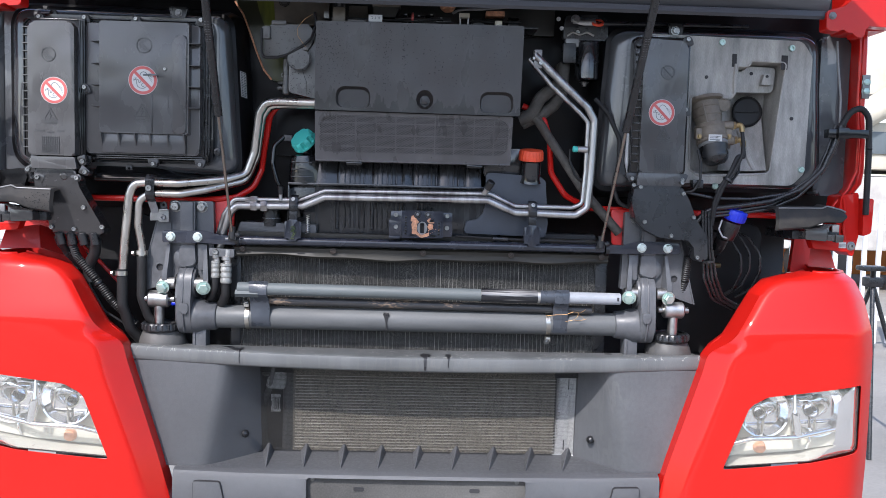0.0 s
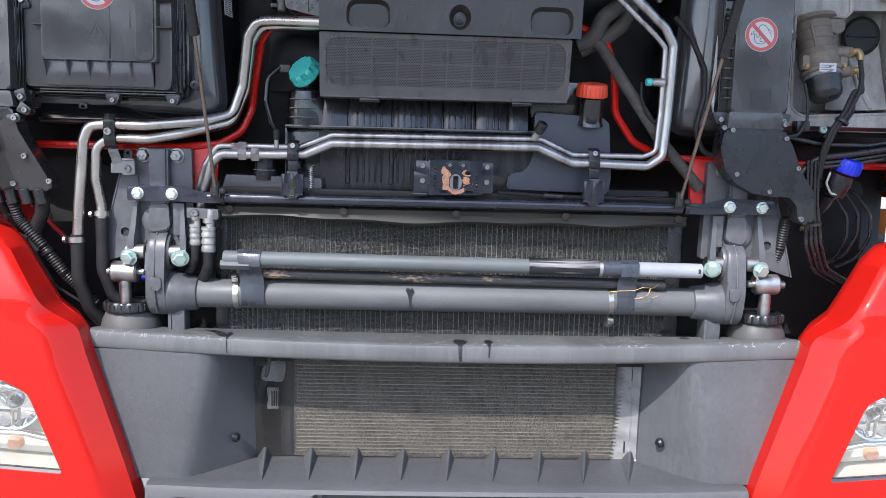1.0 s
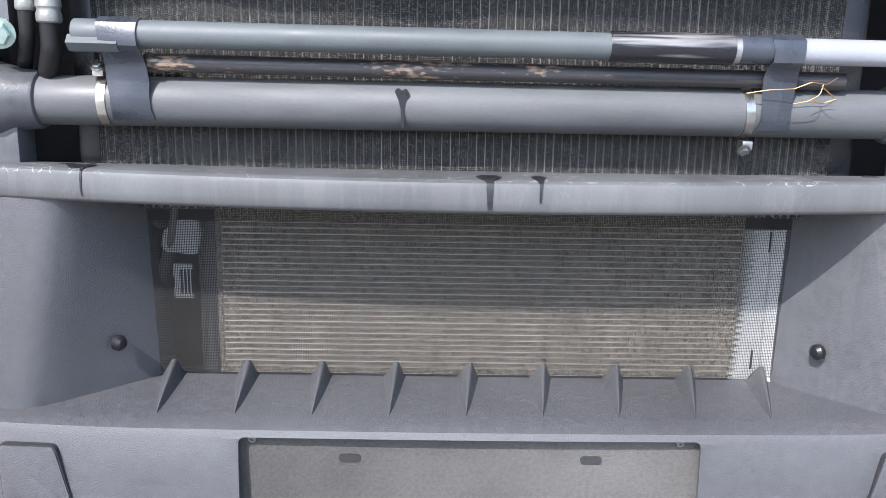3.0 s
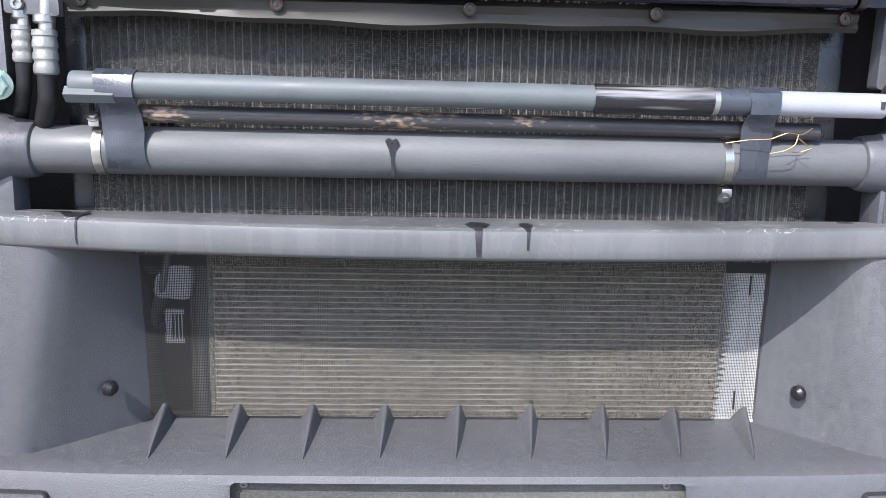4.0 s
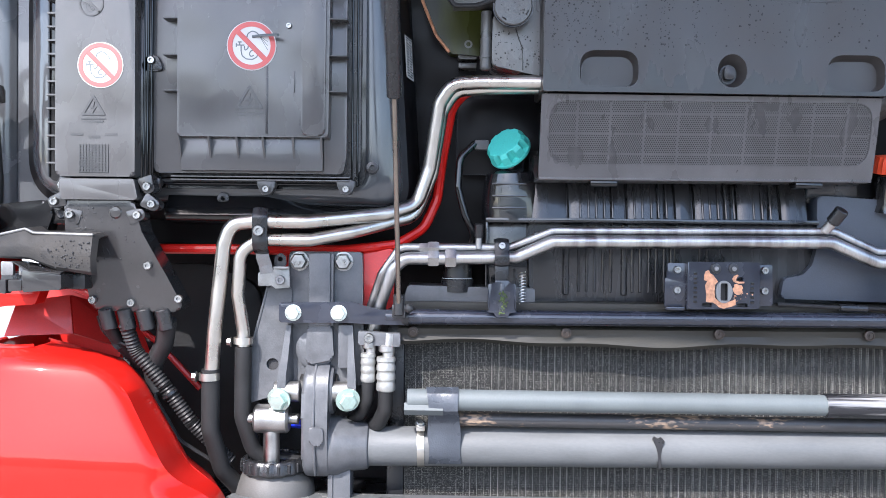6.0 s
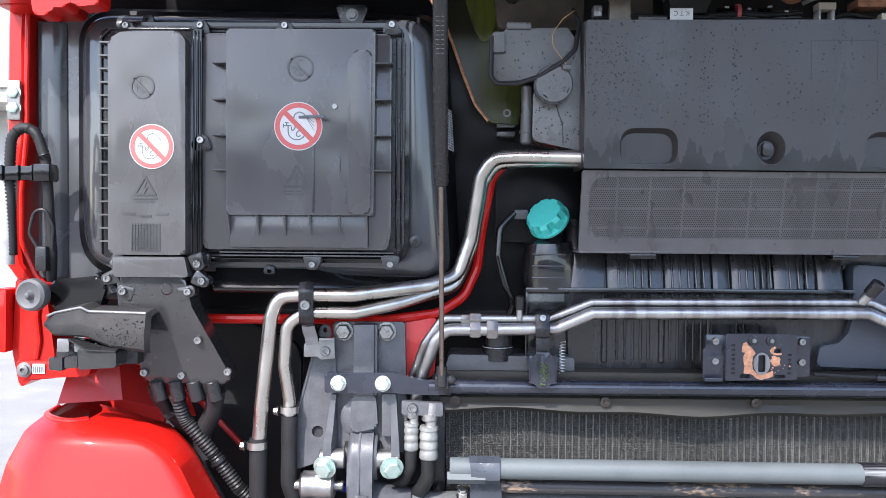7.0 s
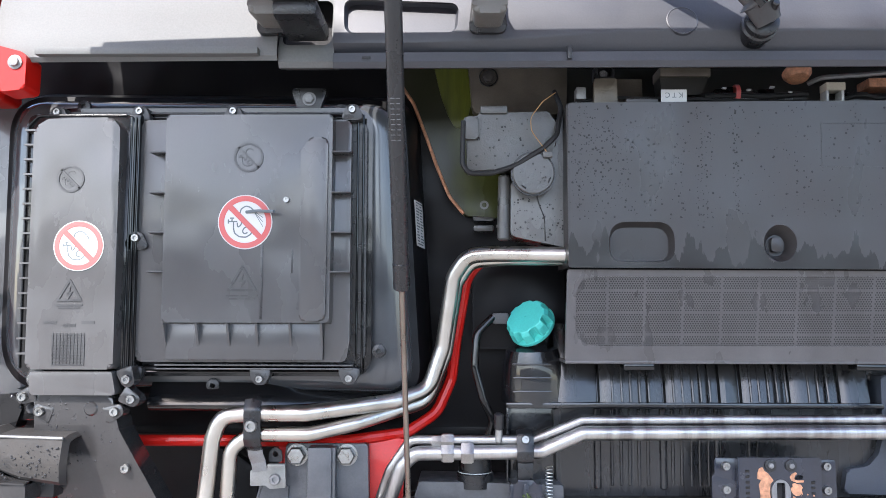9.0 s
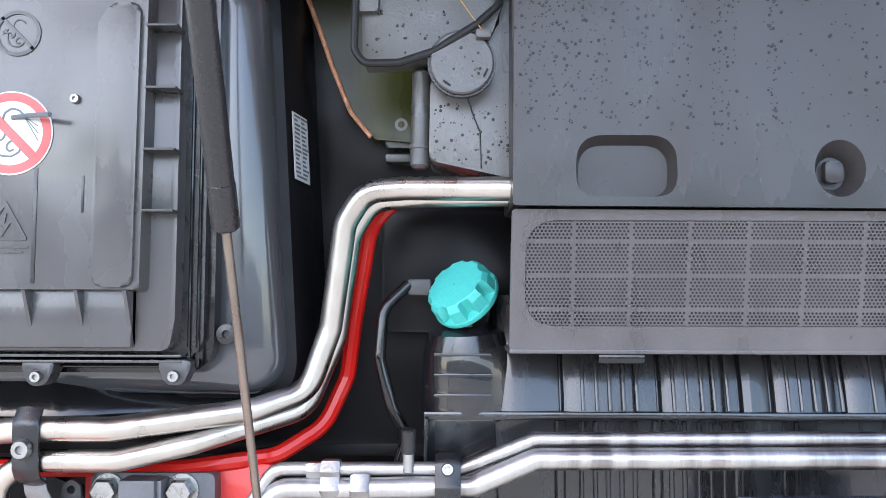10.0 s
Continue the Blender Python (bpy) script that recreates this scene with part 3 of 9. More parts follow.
face_streaks(BUMPER_STAIN, 1.084, (0.145, 0.145, 0.14), 0.3)
BUMPER_SCUFF = mat("grey_plastic_scuffed", (0.087, 0.090, 0.095), 0.52, var=0.2, scale=90, bump=0.45, bscale=700, blotch=5)
dried_lines(BUMPER_SCUFF, 17, 0.03, (0.16, 0.16, 0.155), 0.18)
WETDARK = mat("wet_plastic", (0.018, 0.018, 0.02), 0.3, var=0.2)
PLATEBACK = mat("raw_plate_recess", (0.085, 0.083, 0.078), 0.8, var=0.45, scale=200, bump=0.6, bscale=500)
bumper()


# ---- corner panels and headlamps ----
TOP_CURVE = [(1.06, 0.774), (1.106, 0.785), (1.124, 0.797), (1.140, 0.823), (1.158, 0.843), (1.191, 0.861), (1.235, 0.889), (1.28, 0.917), (1.305, 0.940), (1.322, 0.975), (1.333, 1.03), (1.340, 1.10)]
def inner_x(z, s):
    pairs = [(0.45, 0.600), (0.66, 0.652), (0.812, 0.695)] + TOP_CURVE
    return -0.008 * s + sum(along(pairs, z + d) for d in (-0.008, -0.004, 0, 0.004, 0.008)) / 5


def outer_x(z):
    return along([(0.45, 1.22), (0.85, 1.232), (1.12, 1.232), (1.19, 1.226), (1.27, 1.212), (1.32, 1.19), (1.34, 1.17)], z)


def panel_lean(z):
    return 0.30 * soft_ramp(z - 1.185, 0.010) + 0.02 * smooth01((z - 1.31) / 0.03) ** 2


def corner_panel(s):
    t = thing("corner_panel", (s * 0.95, 2.1, 0.5), "glossy red painted corner panel round a headlamp", "body panel", "corner panels of the truck")
    rows = []
    for k in range(64):
        z = 0.45 + 0.65 * k / 30 if k < 30 else 1.10 + 0.24 * (k - 30) / 33
        xi, xo = inner_x(z, s), outer_x(z)
        w = xo - xi
        band = 0.052 * (1 - 0.8 * smooth01((z - 1.10) / 0.09))
        lean = panel_lean(z)
        row = [(xi, 2.150 + 0.5 * lean, z)]
        for q in range(57):
            u = q / 56
            x = xi + w * u
            y = 2.050 - 0.012 * math.sin(math.pi * u) + lean
            y += 0.95 * soft_ramp(band - (x - xi), 0.0035) + 0.9 * soft_ramp(0.055 - (xo - x), 0.016)
            row.append((x, y, z))
        back = row[-1][1]
        row += [(xo + 0.003, back + 0.05, z), (xo + 0.004, back + 0.18, z), (xo, 2.48, z)]
        rows.append(row)
    # a rolled bead ends the top
    base = rows[-1]
    b = loft(rows)
    for v in b.verts:
        v.co.x *= s
    p = part("panel", thick(b, 0.003), RED, t, smooth=60)
    part("top_bead", tube([(x * s, y + 0.003, z) for x, y, z in base[1:-1:3]], 0.0050, 0, 10), RED, t)
    edge = []
    for k in range(30):
        z = 0.46 + 0.88 * k / 29
        xi, f = inner_x(z, s), 0.5 * panel_lean(z)
        edge.append([(s * (xi + 0.0005), 2.149 + f, z), (s * (xi + 0.003), 2.162 + f, z), (s * (xi + 0.012), 2.185 + f, z), (s * (xi + 0.030), 2.215 + f, z)])
    part("edge_flange", thick(loft(edge), 0.002), RED, t)
    o = rounded([(s * 0.813, 0.812), (s * 0.878, 0.985), (s * 0.925, 1.012), (s * 1.186, 1.046), (s * 1.189, 0.862), (s * 1.05, 0.835)], [0.006, 0.045, 0.045, 0.012, 0.02, 0.05])
    carve(p, prism(o, 1.95, 2.2, 0))
    # headlamp
    h = thing("headlamp", (s * 1.02, 2.1, 0.82), "clear headlamp with chrome reflectors behind a hazy lens", "headlamp", "headlamps of the truck")
    part("housing", prism([(x * 1.0, z) for x, z in o], 2.145, 2.20, 0.0, 0.0), LAMPBEIGE, h, "pale lamp housing")
    # side walls of the bowl
    def lamp_y(x):
        return 2.048 + 0.024 * smooth01((abs(x) - 1.08) / 0.13) + 0.012 * smooth01((0.9 - abs(x)) / 0.1)
    rows = [[(x, lamp_y(x) + 0.004, z) for x, z in o], [(x, 2.15, z) for x, z in o]]
    part("bowl", loft(rows, closed=True), LAMPBEIGE, h)
    # lens: a grid fitted to the outline
    cx, cz = sum(p[0] for p in o) / len(o), sum(p[1] for p in o) / len(o)
    rows = []
    for q in (1.0, 0.97, 0.85, 0.6, 0.3, 0.02):
        rows.append([(cx + (x - cx) * q, lamp_y(cx + (x - cx) * q) - 0.006 * (1 - q * q) + (0.005 if q == 1.0 else 0), cz + (z - cz) * q) for x, z in o])
    lens = part("lens", loft(rows, closed=True), LENS, h, "hazy clear plastic lens")
    lens.visible_shadow = False
    gask = [[(cx + (x - cx) * q, lamp_y(x) + a, cz + (z - cz) * q) for x, z in o] for q, a in ((1.0, 0.002), (0.985, -0.001), (0.975, 0.006))]
    part("gasket", loft(gask, closed=True), BLACK, h)
    # two round reflectors with their bulbs
    for bx, bz, r in ((0.950, 0.950, 0.066), (1.095, 0.962, 0.074)):
        prof = [(r * (0.12 + 0.88 * q / 9), 0.030 - 0.062 * (q / 9) ** 2) for q in range(10)] + [(r * 1.06, -0.034), (r * 1.07, -0.01)]
        refl = part("reflector", lathe([(a, -z) for a, z in prof], (s * bx, 2.150, bz), (0, -1, 0), 36), CHROME, h)
        tip = Vector((s * (bx + 0.012), 2.118, bz + 0.012))
        aim = Vector((-s * 0.80, -0.55, -0.15)).normalized()
        part("bulb_shield", lathe([(0.006, -0.002), (r * 0.26, 0.0), (r * 0.30, 0.004), (r * 0.32, r * 0.72), (r * 0.27, r * 0.72), (r * 0.22, r * 0.3)], tip, aim, 26), CHROME, refl)
        part("bulb", rod(tip, tip + aim * r * 0.5, r * 0.10, 12), BLACK, refl)
        part("bulb_base", lathe([(r * 0.25, 0), (r * 0.22, 0.006), (r * 0.12, 0.008), (r * 0.10, 0.003)], (s * (bx + 0.020), 2.124, bz + 0.016), (0, -1, 0), 20), REFLECTOR, refl)
        part("shield_arm", rod((s * bx, 2.122, bz - r * 0.2), (s * bx, 2.128, bz - r * 0.98), 0.004, 8), REFLECTOR, refl)
    # chrome trim bar and lower indicator cell
    part("trim_bar", tube([(s * 0.835, 2.085, 0.868), (s * 0.90, 2.075, 0.888), (s * 1.02, 2.075, 0.894), (s * 1.165, 2.11, 0.915)], 0.007, 0.05), CHROME, h)
    part("divider", tube([(s * 1.022, 2.10, 1.02), (s * 1.020, 2.085, 0.955), (s * 1.03, 2.08, 0.898)], 0.006, 0.03, radii=[0.004, 0.006, 0.012]), CHROME, h)
    part("indicator_bulb", lathe([(0.016, 0), (0.018, 0.012), (0.014, 0.024), (0.003, 0.028)], (s * 0.945, 2.14, 0.85), (0, -1, 0), 16), AMBER, h, "amber indicator bulb")
    part("lower_cell", prism(rounded([(s * 0.84, 0.824), (s * 0.85, 0.862), (s * 1.05, 0.882), (s * 1.16, 0.9), (s * 1.165, 0.862), (s * 1.04, 0.84)], 0.01), 2.128, 2.145, 0.004), LAMPBEIGE, h)
    part("cell_screw", screw((s * 0.862, 2.128, 0.84), (0, -1, 0), 0.006, 0.003), CHROME, h)
    part("cell_rib", tube([(s * 1.075, 2.126, 0.85), (s * 1.082, 2.12, 0.875), (s * 1.075, 2.126, 0.892)], 0.004, 0.01, 8), CHROME, h)
    return t


corner_panel(1)
corner_panel(-1)


# ---- radiator, condenser and net ----
def net(name, x0, x1, z0, z1, y, pitch, wire, material, parent):
    """A woven net as many thin strands."""
    verts, faces = [], []
    def strand(a, b, c, d):
        i = len(verts)
        verts.extend([(a, y, c), (b, y, c), (b, y, d), (a, y, d), (a, y + wire, c), (b, y + wire, c), (b, y + wire, d), (a, y + wire, d)])
        faces.extend([(i, i + 1, i + 2, i + 3), (i, i + 4, i + 5, i + 1), (i + 3, i + 2, i + 6, i + 7), (i, i + 3, i + 7, i + 4), (i + 1, i + 5, i + 6, i + 2)])
    n = int((x1 - x0) / pitch)
    for k in range(n + 1):
        x = x0 + k * (x1 - x0) / n
        strand(x - wire / 2, x + wire / 2, z0, z1)
    n = int((z1 - z0) / pitch)
    for k in range(n + 1):
        z = z0 + k * (z1 - z0) / n
        strand(x0, x1, z - wire / 2, z + wire / 2)
    me = bpy.data.meshes.new(name)
    me.from_pydata(verts, [], faces)
    me.materials.append(material)
    ob = new(name, me)
    ob.parent = parent
    ob.matrix_parent_inverse = place_of(parent).inverted()
    ob["kind"] = "stuff"
    return ob


def slats(name, boxes, material, parent):
    """Many thin bars as one mesh."""
    verts, faces = [], []
    for x0, x1, y0, y1, z0, z1 in boxes:
        i = len(verts)
        verts.extend([(x, y, z) for x in (x0, x1) for y in (y0, y1) for z in (z0, z1)])
        faces.extend([(i, i + 1, i + 3, i + 2), (i + 4, i + 6, i + 7, i + 5), (i, i + 4, i + 5, i + 1), (i + 2, i + 3, i + 7, i + 6), (i, i + 2, i + 6, i + 4), (i + 1, i + 5, i + 7, i + 3)])
    me = bpy.data.meshes.new(name)
    me.from_pydata(verts, [], faces)
    me.materials.append(material)
    ob = new(name, me)
    if parent:
        ob.parent = parent
        ob.matrix_parent_inverse = place_of(parent).inverted()
    ob["kind"] = "stuff"
    return ob


def radiator():
    t = thing("radiator", (0, 2.28, 1.0), "dusty black radiator with fine vertical fins behind a net", "radiator")
    part("core", box(-0.514, 0.495, 2.268, 2.34, 1.0, 1.42, 0.002), CORE, t)
    bars = []
    x = -0.509
    while x < 0.487:
        bars.append((x, x + 0.0007, 2.2590, 2.268, 1.02, 1.36))
        x += 0.0118 + random.uniform(-0.0006, 0.0006)
    slats("fin_pack", bars, CORELINE, t)
    # fine folded fins between
    fine = []
    for k in range(110):
        z = 1.03 + k * 0.0031
        fine.append((-0.510, 0.487, 2.2655, 2.268, z, z + 0.0008))
    slats("fin_folds", fine, CORE, t)
    net("dust_net", -0.514, 0.495, 1.02, 1.362, 2.2535, 0.0028, 0.00075, NETDUST, t)
    for x0, x1 in ((-0.545, -0.515), (0.495, 0.53)):
        part("side_tank", box(x0, x1, 2.255, 2.33, 1.0, 1.40, 0.006), BLACK, t)
    s = thing("rubber_seal_strip", (0, 2.2, 1.34), "worn grey rubber sealing strip with push pins", "rubber strip")
    rows = []
    for k in range(61):
        x = -0.525 + 1.045 * k / 60
        wob = 0.0025 * math.sin(x * 13) + 0.002 * math.sin(x * 29 + 1)
        zt = 1.374 + 0.002 * math.sin(x * 9)
        zb = 1.345 + wob * 0.9 - 0.007 * (1 - (x / 0.53) ** 2)
        rows.append([(x, 2.235, zt + 0.004), (x, 2.212, zt), (x, 2.203 + wob * 0.4, 1.366), (x, 2.206 + wob * 0.7, 1.356), (x, 2.202 + wob, zb + 0.004), (x, 2.208 + wob, zb - 0.002), (x, 2.24, zb + 0.002)])
    part("strip", thick(loft(rows), 0.003), RUBBERGREY, s)
    for x in (-0.50, -0.25, 0.0, 0.246, 0.50):
        part("push_pin", lathe([(0.0085, -0.004), (0.0085, 0.002), (0.006, 0.003), (0.0055, 0.0015), (0.002, 0.0015), (0.0018, 0.004), (0.0003, 0.004)], (x, 2.2, 1.361), (0, -1, 0), 16), PINRUST, s, "rusty push pin")
    return t


radiator()


def condenser():
    t = thing("air_conditioning_condenser", (0, 2.28, 0.74), "dusty metal condenser with horizontal tubes behind a mesh net", "condenser")
    part("core", box(-0.362, 0.40, 2.292, 2.32, 0.70, 1.10, 0.001), CONDCORE, t)
    bars, dust = [], []
    z = 0.715
    while z < 1.09:
        bars.append((-0.362, 0.40, 2.2845, 2.292, z, z + 0.0016))
        z += 0.0088
    slats("tube_bank", bars, CONDTUBE, t)
    x = -0.36
    while x < 0.398:
        dust.append((x, x + 0.0011, 2.2855, 2.292, 0.715, 1.09))
        x += 0.0026
    slats("fin_pack", dust, CONDFIN, t)
    part("header_tank", rod((0.425, 2.30, 0.70), (0.425, 2.30, 1.10), 0.022, 20), CONDSIDE, t, "light metal header tank")
    edge = []
    for k in range(37):
        z = 0.735 + 0.0095 * k
        xe = 0.389 + 0.03 * (z - 0.735) / 0.35
        edge += [(xe + 0.011, z), (xe - 0.002, z + 0.0048)]
    part("header_plate", prism([(0.458, 1.09), *[(x, z) for x, z in edge[::-1]], (0.428, 0.735)], 2.277, 2.2815, 0), CONDSIDE, t, "light metal header plate with a toothed edge")
    part("header_fold", box(0.437, 0.4385, 2.272, 2.278, 0.75, 1.08, 0), CONDSIDE, t)
    part("header_flank", loft([[(0.428, 2.279, 0.735), (0.452, 2.266, 0.735)], [(0.458, 2.279, 1.09), (0.476, 2.266, 1.09)]]), CONDSIDE, t)
    for z in (0.80, 0.98):
        part("plate_slot", box(0.424 + (z - 0.8) * 0.06, 0.4275 + (z - 0.8) * 0.06, 2.2765, 2.279, z - 0.015, z + 0.015, 0), CORE, t)
        part("rivet", rod((0.42 + (z - 0.8) * 0.06, 2.278, z - 0.035), (0.42 + (z - 0.8) * 0.06, 2.274, z - 0.035), 0.004, 10), CONDSIDE, t)
    part("header_tank", rod((-0.382, 2.30, 0.70), (-0.382, 2.30, 1.10), 0.018, 20), GALVDARK, t)
    tab = part("mounting_tab", box(-0.430, -0.402, 2.270, 2.276, 0.884, 0.936, 0.004), CONDSIDE, t)
    for k in range(4):
        part("tab_slot", box(-0.419 + 0.0052 * k, -0.4165 + 0.0052 * k, 2.2690, 2.2705, 0.892, 0.928, 0), CORE, tab)
    part("tab_clip", box(-0.438, -0.428, 2.268, 2.280, 0.900, 0.918, 0.003), BLACK, t)
    part("mounting_tab", prism(rounded([(-0.445, 0.955), (-0.392, 0.950), (-0.386, 0.985), (-0.392, 1.005), (-0.420, 1.000), (-0.440, 0.985)], 0.008), 2.268, 2.29, 0.004), CONDSIDE, t)
    for z in (0.97, 1.02):
        part("fitting", lathe([(0.010, 0), (0.012, 0.004), (0.012, 0.012), (0.009, 0.014)], (-0.448, 2.282, z + 0.02), (0.2, -0.3, 1), 6), ALU, t)
        part("edge_rivet", rod((-0.378, 2.284, z), (-0.378, 2.279, z), 0.005, 10), GALV, t)
    part("pipe", tube([(-0.45, 2.28, 1.07), (-0.42, 2.275, 1.03), (-0.43, 2.275, 0.97), (-0.455, 2.29, 0.90)], 0.009, 0.02), GALVDARK, t)
    part("pipe", tube([(-0.478, 2.29, 1.07), (-0.45, 2.285, 1.02), (-0.465, 2.29, 0.86), (-0.46, 2.3, 0.75)], 0.011, 0.03), RUBBER, t)
    part("back_sheet", box(-0.50, 0.50, 2.345, 2.35, 0.68, 1.0, 0), CORE, t)
    n = thing("mesh_net", (0, 2.265, 0.78), "fine grey insect net stretched over the bumper opening", "net")
    net("netting", -0.3648, 0.3920, 0.775, 1.06, 2.2655, 0.0024, 0.00062, NETGREY, n)
    # the left edge has the cheek's shadow put into its net colour
    net("net_edge", -0.468, -0.366, 0.775, 1.06, 2.2655, 0.0024, 0.00072, NET, n)
    net("net_edge", 0.3932, 0.474, 0.775, 1.06, 2.2655, 0.0024, 0.00042, NET, n)
    return t


CONDCORE = mat("condenser_core", (0.035, 0.033, 0.03), 0.7, var=0.4, scale=120, bump=0.3)
GALVDARK = mat("dull_grey_metal", (0.20, 0.20, 0.20), 0.5, metal=0.5, var=0.25, scale=50)
NETGREY = mat("dusty_net", (0.036, 0.033, 0.030), 0.7, var=0.6, scale=420, bump=0, col2=(0.29, 0.262, 0.21), stretch=(1, 1, 0.75), blotch=480, lo=0.39, hi=0.64)
condenser()

# ---- torsion tube and what is strapped to it ----
def torsion_tube():
    t = thing("cab_tilt_tube", (0, 2.22, 1.13), "thick grey painted steel tube with cast ends", "steel tube")
    part("tube", rod((-0.66, 2.222, 1.1685), (0.66, 2.222, 1.1685), 0.0325, 32), CHASSIS_SMOOTH, t)
    part("paint_run", prism(rounded([(-0.0990, 1.142), (-0.0955, 1.142), (-0.0955, 1.166), (-0.0935, 1.178), (-0.0895, 1.187), (-0.0935, 1.1925), (-0.099, 1.190), (-0.104, 1.1935), (-0.1085, 1.189), (-0.1035, 1.178), (-0.1005, 1.166)], 0.002), 2.1885, 2.20, 0), WETDARK, t, "dark wet run of water")
    for s, c in ((-1, -0.659), (1, 0.633)):
        # cast lever: an eye above, a socket for the tube below
        X = lambda v: c + s * v
        arc = lambda cy, cz, r, a0, a1, n: [(cy + r * math.cos(radians(a0 + (a1 - a0) * k / n)), cz + r * math.sin(radians(a0 + (a1 - a0) * k / n))) for k in range(n + 1)]
        o = arc(2.222, 1.262, 0.047, 0, 180, 14) + [(2.169, 1.225), (2.166, 1.195)] + arc(2.222, 1.1685, 0.050, 190, 350, 14) + [(2.268, 1.22)]
        lev = part("cast_lever", prism_x(o, *sorted((X(0.018), X(-0.024))), 0.011, seg=4), CHASSIS, t)
        part("eye_boss", lathe([(0.022, -0.002), (0.030, 0.0), (0.039, 0.0), (0.041, 0.004), (0.041, 0.02)], (X(-0.030), 2.222, 1.262), (s, 0, 0), 30), CHASSIS, lev)
        part("rubber_bush", rod((X(-0.036), 2.222, 1.262), (X(0.026), 2.222, 1.262), 0.027, 20), RUBBER, lev, "black rubber bush")
        part("socket", lathe([(0.0335, 0.0), (0.037, 0.002), (0.0385, 0.006), (0.041, 0.030), (0.049, 0.052), (0.049, 0.07)], (X(-0.088), 2.222, 1.1685), (s, 0, 0), 28), CHASSIS, t)
        part("raised_pad", prism(rounded([(X(0.006), 1.212), (X(-0.019), 1.210), (X(-0.018), 1.184), (X(-0.008), 1.180), (X(0.004), 1.186)], 0.007, 5), 2.1625, 2.176, 0.003, seg=3), CHASSIS, lev)
        part("casting_seam", tube([(X(-0.004), 2.184, 1.130), (X(-0.004), 2.1705, 1.155), (X(-0.003), 2.1665, 1.18), (X(-0.002), 2.166, 1.215), (X(-0.002), 2.172, 1.243), (X(-0.002), 2.1755, 1.262), (X(-0.002), 2.181, 1.284), (X(-0.002), 2.20, 1.305)], 0.0024, 0.02, 8), CHASSIS, lev)
        for q in (-1, 1):
            part("bolt_shank", rod((c + q * 0.024, 2.200, 1.262), (c + q * 0.066, 2.200, 1.262), 0.0165, 20), ALU, t)
            part("hex_bolt", hexbolt((c + q * 0.055, 2.184, 1.252), (0.25 * q, -1, -0.25), 0.0135, 0.014), ZINCGREEN, t, "green-tinted hexagon bolt")
        part("foot", box(X(-0.04) - 0.019, X(-0.04) + 0.019, 2.20, 2.25, 1.06, 1.135, 0.004), CHASSIS, t)
        part("foot_rib", box(X(-0.04) - 0.012, X(-0.04) - 0.010, 2.197, 2.202, 1.06, 1.13, 0.001), CHASSIS, t)
    return t


CHASSIS_SMOOTH = mat("tube_grey_paint", (0.090, 0.094, 0.096), 0.58, var=0.22, scale=24, bump=0.12, bscale=300, stretch=(0.4, 1, 1), blotch=7)
ZINCPALE = mat("pale_zinc", (0.62, 0.68, 0.64), 0.35, metal=0.8, var=0.15, scale=120, bump=0.1)
torsion_tube()


